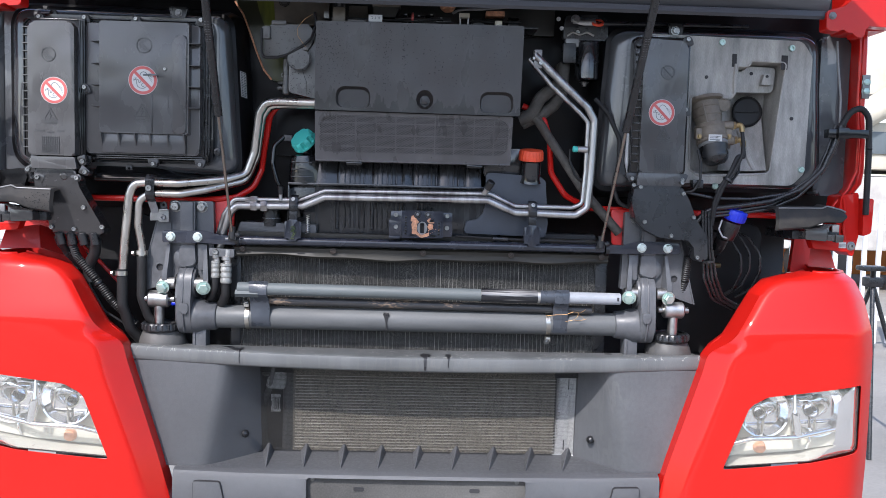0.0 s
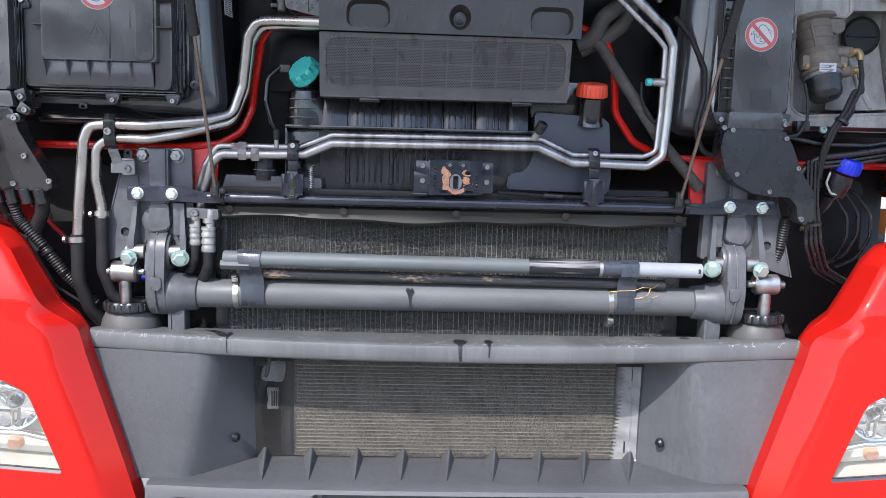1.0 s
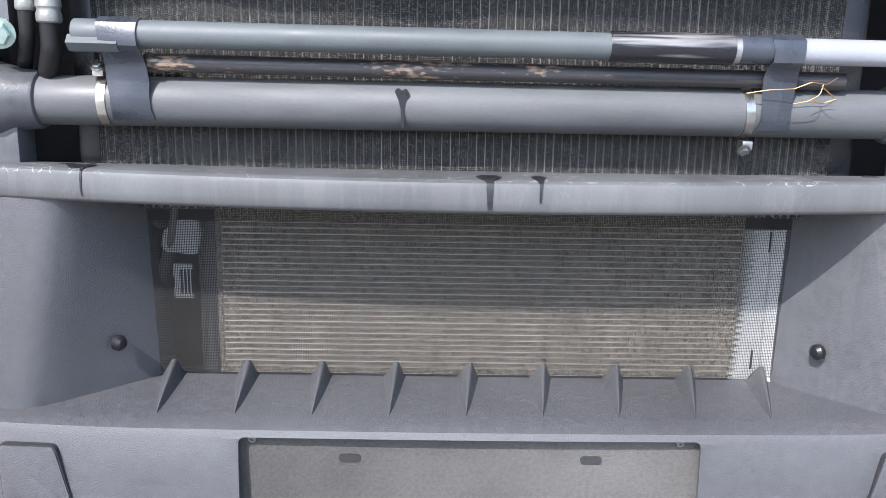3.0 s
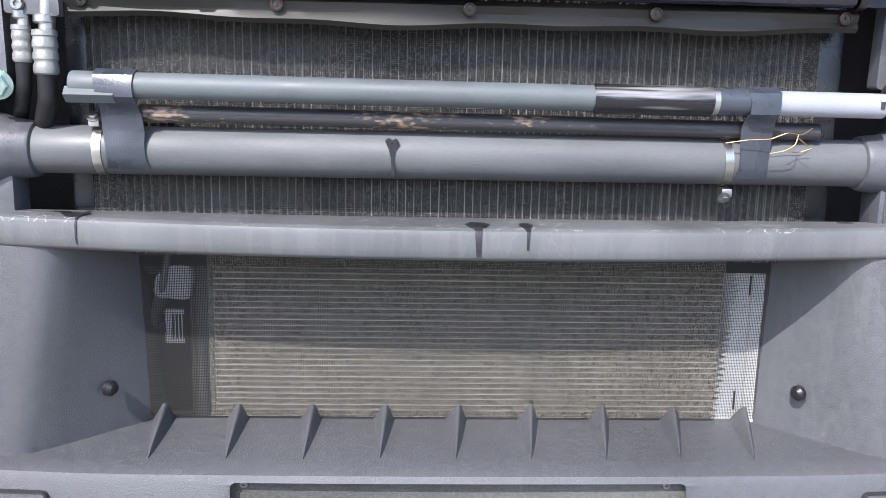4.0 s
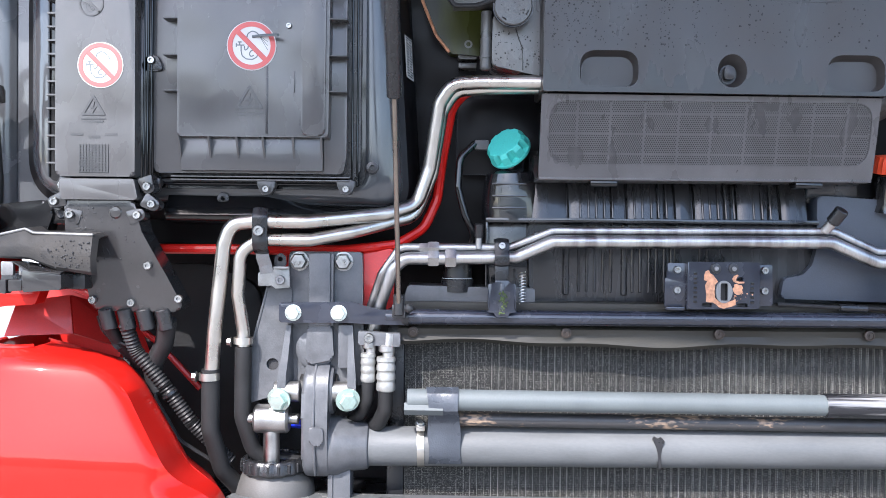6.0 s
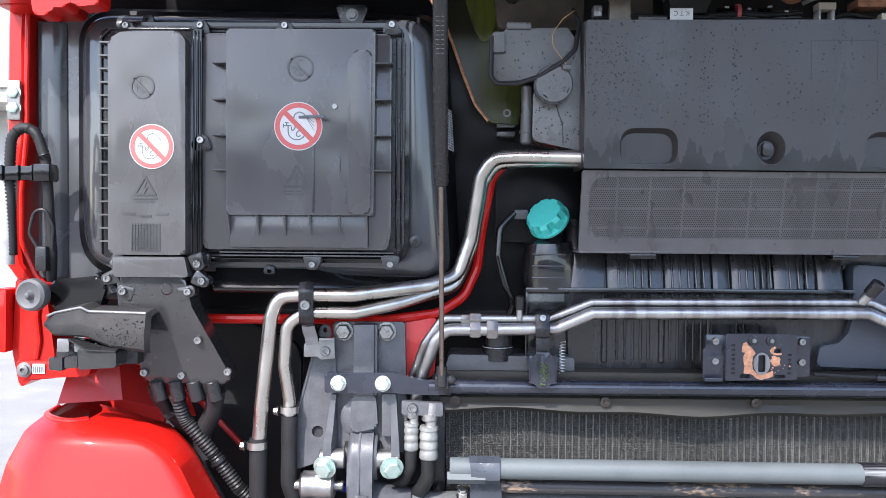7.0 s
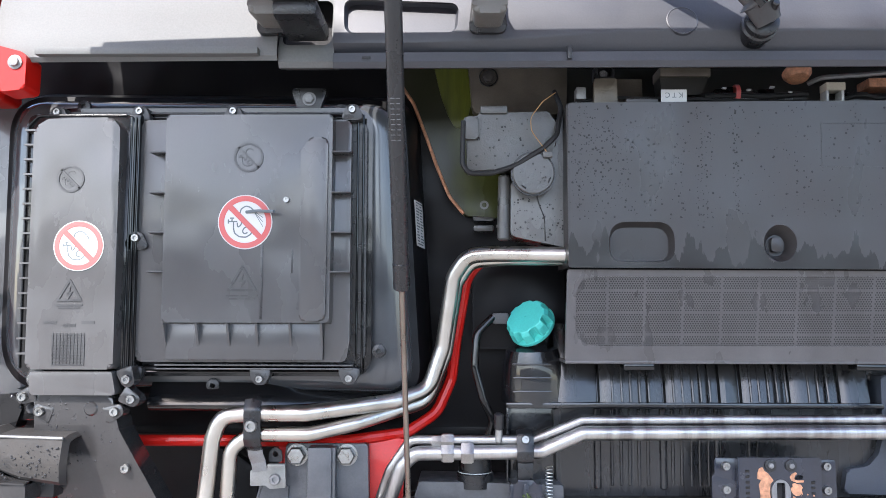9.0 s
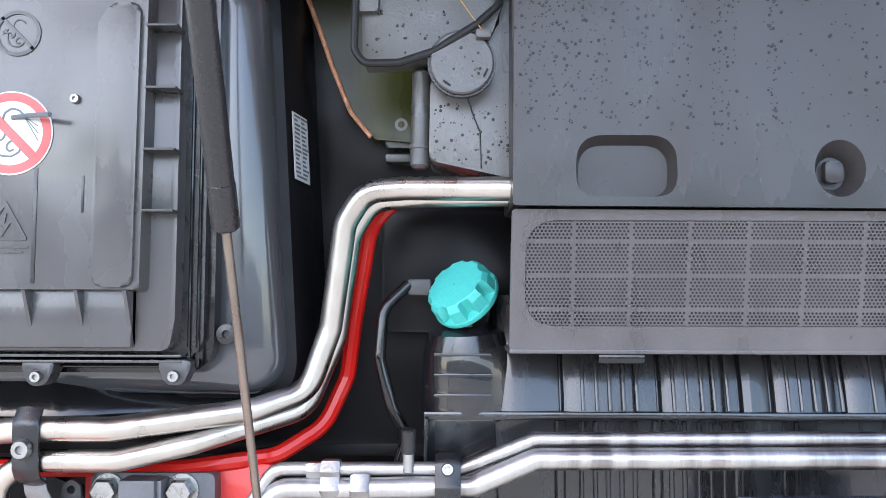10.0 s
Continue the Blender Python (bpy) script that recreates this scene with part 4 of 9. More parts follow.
def poles():
    t = thing("telescopic_pole", (0, 2.18, 1.23), "grey telescopic cab tilting pole with a worn sleeve and light end", "pole")
    y, z0, z1 = 2.179, 1.2545, 1.2475
    zz = lambda x: z0 + (z1 - z0) * (x + 0.5) / 1.05
    seg = lambda a, b, r, m, n, l="": part(n, rod((a, y, zz(a)), (b, y, zz(b)), r, 24), m, t, l)
    seg(-0.508, 0.17, 0.0170, POLE, "shaft")
    seg(0.163, 0.320, 0.0195, WORNCHROME, "sleeve", "scratched dark sleeve")
    seg(0.314, 0.330, 0.0180, ALU, "collar")
    seg(0.326, 0.398, 0.0184, TAPE, "grip", "dark blue grey grip")
    seg(0.395, 0.552, 0.0165, POLEWHITE, "end_section", "light grey end section")
    part("end_slot", box(0.540, 0.546, y - 0.0175, y - 0.015, zz(0.55) - 0.004, zz(0.55) + 0.006, 0.001), CORE, t)
    r = thing("lever_rod", (0, 2.2, 1.2), "dark steel rod with rust and worn paint", "rod")
    part("rod", rod((-0.43, 2.2, 1.2195), (0.478, 2.2, 1.2115), 0.0115, 20), RUSTPOLE, r)
    # straps of dark tape with a hose clamp each
    for k, (x, zt) in enumerate(((-0.452, 1.0), (0.386, 1.0))):
        st = thing("tape_strap", (x, 2.18, 1.13), "dark blue-grey plastic strap holding the poles to the tube", "strap", "straps on the tube")
        z = zz(x)
        path = [(2.196, z + 0.014), (2.180, z + 0.0205), (2.163, z + 0.013), (2.1585, z), (2.1615, z - 0.015), (2.176, 1.226), (2.183, 1.213), (2.186, 1.195), (2.1855, 1.178), (2.187, 1.160), (2.196, 1.146)]
        rows = []
        for i, (py, pz) in enumerate(path):
            w = (0.0245 if k == 0 else 0.0205) + (0.0015 * math.sin(i * 1.3)) + (0.002 if k == 0 and i > 6 else 0)
            sh = 0.006 * (i / 10) - 0.004 * k * (i / 10)
            rows.append([(x - w + sh, py, pz), (x - w * 0.4 + sh, py - 0.001, pz), (x + w * 0.4 + sh, py - 0.001, pz), (x + w + sh, py, pz)])
        part("strap", thick(loft(rows), 0.002), TAPE, st)
        cx = x - 0.034 if k == 0 else x - 0.030
        c = thing("hose_clamp", (cx, 2.2, 1.13), "shiny steel worm-drive hose clamp round the tube", "hose clamp", "hose clamps on the tube")
        part("band", ring_band((cx, 2.222, 1.1685), (1, 0, 0.06 if k else 0.02), 0.033, 0.0115, 0.0012), STEEL, c)
        sz = 1.205 if k == 0 else 1.125
        sy = 2.2 if k == 0 else 2.205
        hs_ = part("screw_housing", box(cx - 0.007, cx + 0.007, sy - 0.014, sy + 0.006, sz - 0.004, sz + 0.008, 0.002), STEEL, c)
        part("screw", hexbolt((cx - (0.0 if k == 0 else 0.004), sy - 0.012, sz + (0.008 if k == 0 else -0.004)), (0, -0.7, 0.7 if k == 0 else -0.5), 0.006, 0.006), ZINC, hs_)
    tray = part("plastic_offcut", thick(loft([[(xx, 2.167, zz(xx) - 0.004), (xx, 2.160, zz(xx) - 0.013), (xx, 2.168, zz(xx) - 0.021), (xx, 2.185, zz(xx) - 0.022)] for xx in (-0.512, -0.49, -0.45)]), 0.002), POLE)
    tray.parent = t
    tray.matrix_parent_inverse = place_of(t).inverted()
    w = thing("loose_wire", (0.4, 2.18, 1.2), "thin twisted loose copper wire ends", "wire")
    for pts in (((0.345, 2.182, 1.195), (0.37, 2.172, 1.2), (0.40, 2.168, 1.202), (0.42, 2.163, 1.211), (0.44, 2.165, 1.208), (0.455, 2.17, 1.217)),
                ((0.435, 2.165, 1.208), (0.43, 2.16, 1.195), (0.418, 2.165, 1.187), (0.40, 2.168, 1.183)),
                ((0.432, 2.163, 1.206), (0.442, 2.162, 1.198), (0.452, 2.164, 1.191)),
                ((0.425, 2.172, 1.186), (0.445, 2.182, 1.184), (0.46, 2.178, 1.19))):
        part("strand", tube(pts, 0.0006, 0.012, 6), COPPERWIRE, w)


poles()


# ---- cross bar, striker plate and supports ----
def crossbar():
    t = thing("cross_bar", (0, 2.18, 1.37), "dark blue-grey steel cross bar with flattened bolted ends", "steel bar")
    part("bar", rod((-0.545, 2.192, 1.386), (0.505, 2.192, 1.386), 0.0125, 20), DARKBAR, t)
    for s in (-1, 1):
        o = rounded([(s * 0.715, 1.376), (s * 0.715, 1.408), (s * 0.60, 1.410), (s * 0.555, 1.398), (s * 0.51, 1.398), (s * 0.51, 1.374), (s * 0.56, 1.374), (s * 0.60, 1.376)], 0.004)
        part("flattened_end", prism(o, 2.181, 2.193, 0.003), DARKBAR, t)
        for x in (0.619, 0.692):
            part("hex_bolt", hexbolt((s * x if s < 0 else x - 0.012, 2.181, 1.392), (0, -1, 0), 0.0105, 0.012, washer=1.25), ZINCPALE, t)
        part("end_clip", ring_band((s * 0.512, 2.192, 1.386), (1, 0, 0), 0.0127, 0.010, 0.003), BLACK, t)
    p = thing("striker_plate", (0, 2.18, 1.4), "dark steel striker plate with bare copper-coloured wear", "latch plate")
    part("base_plate", prism(rounded([(-0.096, 1.406), (0.078, 1.410), (0.077, 1.476), (-0.092, 1.478), (-0.092, 1.455), (-0.096, 1.453)], 0.004), 2.178, 2.183, 0.001), DARKBAR, p)
    part("foot_fold", box(-0.096, -0.066, 2.168, 2.18, 1.402, 1.408, 0.002), DARKBAR, p)
    ring = lambda a, b: [(-0.0045 + a * math.cos(t), 1.4325 + b * math.sin(t)) for t in (2 * math.pi * q / 28 for q in range(28))]
    keyway = rounded([(-0.0103, 1.4187), (0.0013, 1.4187), (0.0013, 1.4463), (-0.0103, 1.4463)], 0.0028)[::-1]
    low = [rect(-0.039, -0.023, 1.4085, 1.4145, 0.002)[::-1], rect(0.017, 0.034, 1.4085, 1.4145, 0.002)[::-1]]
    eyes = [rounded([(-0.034, 1.4545), (-0.030, 1.4575), (-0.021, 1.4545), (-0.022, 1.4505), (-0.031, 1.4515)], 0.002)[::-1], rounded([(0.015, 1.4515), (0.020, 1.4565), (0.0275, 1.4555), (0.026, 1.4505), (0.018, 1.450)], 0.002)[::-1]]
    part("raised_plate", plate(rounded([(-0.060, 1.404), (0.053, 1.406), (0.053, 1.480), (-0.061, 1.480)], 0.004), low + eyes + [keyway], 2.168, 2.178), DARKBAR, p)
    part("fold_line", box(-0.063, -0.0605, 2.166, 2.178, 1.404, 1.48, 0.001), DARKBAR, p)
    part("slot_ring", plate(ring(0.0135, 0.0180), [keyway], 2.1655, 2.1682), GALVDARK, p, "bare steel ring round the slot")
    part("slot_back", box(-0.045, 0.04, 2.1775, 2.1779, 1.405, 1.47, 0), CORE, p)
    left = [(-0.036, 1.459), (-0.034, 1.465), (-0.029, 1.4675), (-0.0265, 1.462), (-0.0215, 1.459), (-0.014, 1.449), (-0.0185, 1.444), (-0.0195, 1.433), (-0.0185, 1.423), (-0.012, 1.417), (-0.004, 1.4145), (0.004, 1.417), (0.010, 1.419), (0.0145, 1.422), (0.0145, 1.412), (0.008, 1.409), (0.0, 1.4075), (-0.004, 1.4055), (-0.012, 1.408), (-0.017, 1.4125), (-0.022, 1.4155), (-0.033, 1.416), (-0.0325, 1.428), (-0.0345, 1.443), (-0.031, 1.4495), (-0.0365, 1.451)]
    right = [(0.0095, 1.4385), (0.0125, 1.4405), (0.0115, 1.4445), (0.0155, 1.4455), (0.019, 1.4440), (0.0235, 1.4435), (0.0262, 1.4395), (0.0245, 1.4365), (0.0255, 1.4325), (0.0215, 1.4285), (0.0165, 1.4280), (0.0125, 1.4305), (0.0105, 1.4340)]
    upper = [(0.0085, 1.4535), (0.0115, 1.4580), (0.0165, 1.4605), (0.0195, 1.4585), (0.0155, 1.4555), (0.0145, 1.4505), (0.0205, 1.4490), (0.0285, 1.4495), (0.0275, 1.4465), (0.0185, 1.4460), (0.0110, 1.4485)]
    for x, n in ((-0.050, 7), (0.041, 5)):
        for k in range(n):
            part("stamped_mark", box(x - 0.0028, x + 0.0028, 2.1674, 2.1682, 1.4145 + 0.0075 * k, 1.4185 + 0.0075 * k, 0.0003), GLOSSBLACK, p)
    for o in (left, right, upper):
        part("bare_wear", prism(rounded(o, 0.0012, 2), 2.1671, 2.1682, 0), COPPER, p, "bare worn copper-coloured metal")
    rng = random.Random(11)
    for k in range(12):
        x, z, r = 0.022 + rng.gauss(0, 0.007), 1.424 + rng.gauss(0, 0.006), rng.uniform(0.0006, 0.0014)
        part("paint_chip", prism([(x + r * math.cos(q), z + r * math.sin(q)) for q in (0.3, 1.5, 2.6, 3.9, 5.2)], 2.1673, 2.1682, 0), COPPER, p)
    for x, z in ((-0.077, 1.467), (-0.077, 1.4345), (0.0635, 1.467), (0.0635, 1.434)):
        part("bolt", screw((x, 2.178, z), (0, -1, 0), 0.0062, 0.006), ZINC, p)
    for x in (-0.018, 0.0105):
        part("washer", lathe([(0.0085, 0), (0.008, 0.0025), (0.0055, 0.003), (0.0005, 0.003)], (x, 2.168, 1.4695), (0, -1, 0), 18), BLACK, p)
        part("stud", lathe([(0.0038, 0), (0.0035, 0.003), (0.0005, 0.0035)], (x, 2.1652, 1.4695), (0, -1, 0), 12), GALVDARK, p)
    for x in (-0.358, 0.299):
        b = thing("pipe_bracket", (x, 2.18, 1.39), "dark painted sheet bracket that hangs over the bar", "bracket", "brackets on the bar")
        w = 0.0215
        face = rounded([(x - w, 1.442), (x - 0.013, 1.442), (x - 0.011, 1.4475), (x + 0.011, 1.4475), (x + 0.013, 1.442), (x + w, 1.442), (x + w - 0.002, 1.402), (x + w + 0.003, 1.397), (x + 0.013, 1.396), (x + 0.009, 1.389), (x - 0.009, 1.389), (x - 0.013, 1.396), (x - w - 0.003, 1.397), (x - w + 0.002, 1.402)], 0.002)
        part("saddle", prism(face, 2.168, 2.171, 0.001), DARKBAR, b)
        part("bead", prism(rounded([(x - 0.0035, 1.443), (x + 0.0035, 1.443), (x + 0.006, 1.395), (x - 0.006, 1.395)], 0.003), 2.1655, 2.169, 0.0015), DARKBAR, b)
        for q in (-1, 1):
            part("saddle_wing", box(x + q * w - 0.0012, x + q * w + 0.0012, 2.168, 2.196, 1.402, 1.441, 0.001), DARKBAR, b)
        part("post", box(x - 0.011, x + 0.011, 2.176, 2.182, 1.44, 1.475, 0.002), BLACK, b)
        part("pipe_clip", tube([(x - 0.0, 2.182, 1.468), (x, 2.174, 1.474), (x, 2.1735, 1.486), (x, 2.178, 1.496), (x, 2.181, 1.508), (x, 2.196, 1.512)], 0.0125, 0.006, 10, flat=0.25), BLACK, b)
        part("screw", screw((x, 2.177, 1.502), (0, -1, 0.2), 0.006, 0.005), ZINC, b)
    rng = random.Random(21)
    m = bmesh.new()
    for k in range(46):
        x, z, r = -0.357 + rng.gauss(0, 0.003), 1.404 + rng.uniform(-0.010, 0.026), rng.uniform(0.0008, 0.0022)
        lathe([(r, 0), (r * 0.7, r * 0.8), (r * 0.2, r)], (x, 2.1655, z), (rng.gauss(0, 0.5), -1, rng.gauss(0, 0.5)), 6, m)
    tagged(part("moss", m, MOSS), "green moss grown on the pipe bracket", "moss", kind="stuff")
    m = bmesh.new()
    for k in range(150):
        x, r = rng.uniform(-0.03, 0.24), rng.uniform(0.0006, 0.0024)
        y = rng.uniform(2.205, 2.222)
        lathe([(r, -0.0004), (r * 0.8, r * 0.5), (r * 0.2, r * 0.7)], (x, y, 1.3755 + 0.25 * (y - 2.212)), (rng.gauss(0, 0.4), rng.gauss(0, 0.4), 1), 5, m)
    tagged(part("grit", m, GRIT), "dark grit and crumbs lying on the rubber strip", "grit", kind="stuff")
    sp = thing("coil_spring", (-0.322, 2.2, 1.41), "small bare steel tension spring", "spring")
    part("coil", tube([(-0.322 + 0.005 * math.cos(k * 0.7), 2.205 + 0.005 * math.sin(k * 0.7), 1.46 - 0.00055 * k) for k in range(96)], 0.0009, 0, 5), STEEL, sp)


MOSS = mat("moss", (0.055, 0.085, 0.022), 0.8, var=0.4, scale=300, bump=0.3)
GRIT = mat("grit", (0.05, 0.043, 0.036), 0.8, var=0.7, scale=500, bump=0.3, col2=(0.3, 0.27, 0.22))
crossbar()


# ---- bolted mounting columns and cab shock absorbers ----
def column(s):
    t = thing("mounting_column", (s * 0.645, 2.22, 1.25), "grey painted cast steel column bolted to the cab frame", "steel mount", "cab mounts")
    X = lambda v: s * v - (0.02 if s > 0 else 0)
    part("plate", prism(rounded([(X(0.705), 1.49), (X(0.585), 1.49), (X(0.580), 1.27), (X(0.72), 1.27)], 0.006), 2.215, 2.24, 0.003), CHASSIS, t)
    part("rib", box(min(X(0.669), X(0.634)), max(X(0.669), X(0.634)), 2.188, 2.216, 1.37, 1.488, 0.003), CHASSIS, t)
    part("edge_lip", box(X(0.632) - 0.0025, X(0.632) + 0.0025, 2.193, 2.216, 1.37, 1.487, 0.001), CHASSIS, t)
    part("lower_pad", prism(rounded([(X(0.672), 1.372), (X(0.632), 1.372), (X(0.628), 1.315), (X(0.675), 1.305)], 0.008), 2.196, 2.216, 0.005, seg=3), CHASSIS, t)
    part("lower_rib", box(min(X(0.622), X(0.598)), max(X(0.622), X(0.598)), 2.197, 2.216, 1.30, 1.372, 0.003), CHASSIS, t)
    # slanted side plate with a hole
    o = rounded([(X(0.700), 1.43), (X(0.738), 1.432), (X(0.790), 1.232), (X(0.70), 1.262), (X(0.70), 1.40)], 0.004)
    # dark sheet that stands in for the shade behind the hole
    part("hole_shade", box(X(0.731) - 0.014, X(0.731) + 0.014, 2.2185, 2.222, 1.29, 1.318, 0), CORE, t)
    hole = [(X(0.731) + 0.010 * math.cos(a), 1.304 + 0.010 * math.sin(a)) for a in (2 * math.pi * k / 16 for k in range(16))]
    part("side_plate", plate(o, [hole], 2.212, 2.218), CHASSIS, t)
    part("side_flange", thick(loft([[(X(0.738), 2.210, 1.432), (X(0.745), 2.26, 1.432)], [(X(0.790), 2.210, 1.232), (X(0.80), 2.26, 1.232)]]), 0.003), CHASSIS, t)
    for x in (0.688, 0.6155):
        part("hex_bolt", hexbolt((X(x), 2.215, 1.474), (0, -1, 0), 0.0125, 0.016, washer=1.28), ZINC, t)
    for x, lean in ((0.702, 0.010), (0.602, -0.004)):
        rows = [[(X(x + lean * (1 - f)) - 0.007 + 0.003 * f, 2.185 + 0.012 * f, z), (X(x + lean * (1 - f)) + 0.007 - 0.003 * f, 2.185 + 0.012 * f, z), (X(x) + 0.007 - 0.003 * f, 2.22, z), (X(x) - 0.007 + 0.003 * f, 2.22, z)] for f, z in ((0, 1.262), (0.1, 1.29), (0.5, 1.32), (1, 1.37))]
        part("ear", loft(rows, closed=True, cap=True), CHASSIS, t)
    part("boss", lathe([(0.03, 0), (0.032, 0.01), (0.02, 0.016), (0.004, 0.017)], (X(0.66), 2.216, 1.33), (0, -1, 0), 20), CHASSIS, t)
    h = thing("cab_shock_absorber", (s * 0.74, 2.22, 1.1), "bare steel shock absorber eye on a black rubber bellows", "shock absorber", "cab shock absorbers")
    part("eye", rod((X(0.700), 2.2, 1.217), (X(0.757), 2.2, 1.217), 0.0235, 24, bev=0.004), ALU, h)
    if s < 0:
        part("blue_tube", rod((-0.712, 2.262, 1.196), (-0.655, 2.262, 1.192), 0.008, 12), BLUE, h, "blue plastic tube")
    part("eye_bolt", rod((X(0.685), 2.2, 1.217), (X(0.772), 2.2, 1.217), 0.009, 12), ZINC, h)
    part("rod", rod((X(0.729), 2.2, 1.14), (X(0.729), 2.2, 1.20), 0.0135, 18), ALU, h)
    part("cap", lathe([(0.018, 0.010), (0.042, 0.008), (0.044, 0.013), (0.050, 0.013), (0.054, 0.008), (0.055, -0.006), (0.050, -0.010)], (X(0.729), 2.226, 1.136), (0, 0, 1), 96, wave=0.018, lobes=16), BLACK, h, "ribbed black plastic cap")
    part("bellows", lathe([(0.046, 0.012), (0.054, 0.004), (0.062, -0.012), (0.066, -0.030), (0.062, -0.055)], (X(0.729), 2.236, 1.118), (0, 0, 1), 32), BELLOWS, h)
    for k in range(20):
        a = 2 * math.pi * k / 20
        c = Vector((X(0.729) + 0.0535 * math.cos(a), 2.226 + 0.0535 * math.sin(a), 1.1375))
        part("cap_rib", rod(c + Vector((0, 0, -0.007)), c + Vector((0, 0, 0.008)), 0.0030, 6, bev=0.001), BLACK, h)


column(-1)
column(1)


# ---- pipes ----
def run(name, pts, r, material, label, category, bend=0.03, group=""):
    t = thing(name, pts[0], label, category, group)
    part("pipe", tube(pts, r, bend, 18), material, t)
    return t


p1 = run("coolant_pipe", [(-0.824, 2.184, 1.285), (-0.818, 2.18, 1.36), (-0.802, 2.172, 1.50), (-0.79, 2.170, 1.534), (-0.752, 2.170, 1.538), (-0.67, 2.172, 1.538), (-0.545, 2.205, 1.5525), (-0.497, 2.228, 1.568), (-0.476, 2.230, 1.63), (-0.460, 2.212, 1.735), (-0.440, 2.204, 1.765), (-0.40, 2.196, 1.767), (-0.28, 2.176, 1.764)], 0.0116, STEEL, "bent bare stainless steel coolant pipe", "pipe", 0.035, "coolant pipes")
part("hose", tube([(-0.8245, 2.184, 1.30), (-0.826, 2.188, 1.20), (-0.812, 2.21, 1.13), (-0.78, 2.24, 1.08)], 0.0145, 0.03), RUBBER, p1, "black rubber hose")
part("hose_clamp_band", ring_band((-0.827, 2.184, 1.288), (0, 0, 1), 0.0155, 0.012, 0.0012), STEEL, p1)
part("hose_clamp_screw", hexbolt((-0.845, 2.176, 1.288), (-1, 0, 0), 0.006, 0.008), ZINC, p1)
p2 = run("coolant_pipe", [(-0.7755, 2.195, 1.335), (-0.775, 2.195, 1.36), (-0.782, 2.185, 1.42), (-0.776, 2.175, 1.49), (-0.745, 2.172, 1.509), (-0.665, 2.174, 1.509), (-0.60, 2.192, 1.522), (-0.50, 2.236, 1.550), (-0.472, 2.244, 1.62), (-0.456, 2.232, 1.725), (-0.436, 2.227, 1.758), (-0.38, 2.222, 1.762), (-0.285, 2.205, 1.761)], 0.0106, STEEL, "bent bare stainless steel coolant pipe", "pipe", 0.035, "coolant pipes")
part("hose", tube([(-0.775, 2.195, 1.335), (-0.777, 2.20, 1.22), (-0.76, 2.22, 1.15), (-0.68, 2.24, 1.135)], 0.0135, 0.04), RUBBER, p2, "black rubber hose")
part("hose_clamp_band", ring_band((-0.775, 2.195, 1.345), (0, 0, 1), 0.0145, 0.011, 0.0012), STEEL, p2)
part("hose_clamp_screw", hexbolt((-0.793, 2.19, 1.343), (-1, 0, 0), 0.0055, 0.008), ZINC, p2)
cl = thing("pipe_clamp", (-0.742, 2.16, 1.45), "black plastic clamp over the two coolant pipes", "pipe clamp")
part("strap", tube([(-0.742, 2.165, 1.558), (-0.742, 2.156, 1.545), (-0.742, 2.158, 1.525), (-0.742, 2.158, 1.505), (-0.742, 2.164, 1.494), (-0.742, 2.178, 1.488)], 0.0125, 0.008, 10, flat=0.3), BLACK, cl)
part("hanger", tube([(-0.742, 2.176, 1.492), (-0.741, 2.178, 1.48), (-0.738, 2.184, 1.468), (-0.736, 2.186, 1.455)], 0.011, 0.01, 10, flat=0.2), GALVDARK, cl, "bare metal hanger")
part("screw", screw((-0.742, 2.153, 1.523), (0, -1, 0), 0.009, 0.007), ZINC, cl)
part("angle_bracket", prism(rounded([(-0.750, 1.456), (-0.727, 1.458), (-0.722, 1.466), (-0.700, 1.464), (-0.699, 1.432), (-0.722, 1.430), (-0.728, 1.435), (-0.750, 1.434)], 0.002), 2.186, 2.189, 0.001), GALV, cl)
part("bracket_fold", box(-0.724, -0.699, 2.178, 2.188, 1.462, 1.466, 0.001), GALV, cl)
part("bracket_screw", screw((-0.714, 2.186, 1.444), (0, -1, 0), 0.008, 0.006), GALVDARK, cl)
part("tab", plate(rounded([(-0.727, 1.466), (-0.706, 1.466), (-0.708, 1.482), (-0.716, 1.488), (-0.725, 1.482)], 0.005), [[(-0.7165 + 0.004 * math.cos(a), 1.4775 - 0.004 * math.sin(a)) for a in (2 * math.pi * k / 12 for k in range(12))]], 2.196, 2.200), BLACK, cl)

# two refrigerant pipes that cross the middle and climb beside the cover
AC = [(-0.566, 2.215, 1.36), (-0.553, 2.205, 1.41), (-0.534, 2.19, 1.462), (-0.515, 2.188, 1.481), (-0.44, 2.188, 1.482), (-0.335, 2.188, 1.484), (-0.275, 2.188, 1.510), (0.175, 2.188, 1.513), (0.25, 2.188, 1.481), (0.42, 2.188, 1.478), (0.452, 2.188, 1.50), (0.458, 2.188, 1.60), (0.462, 2.185, 1.74), (0.44, 2.18, 1.775), (0.36, 2.175, 1.845), (0.29, 2.175, 1.91)]
ac = run("refrigerant_pipe", AC, 0.0105, ALUPIPE, "dull aluminium refrigerant pipe with worn bends", "pipe", 0.025, "refrigerant pipes")
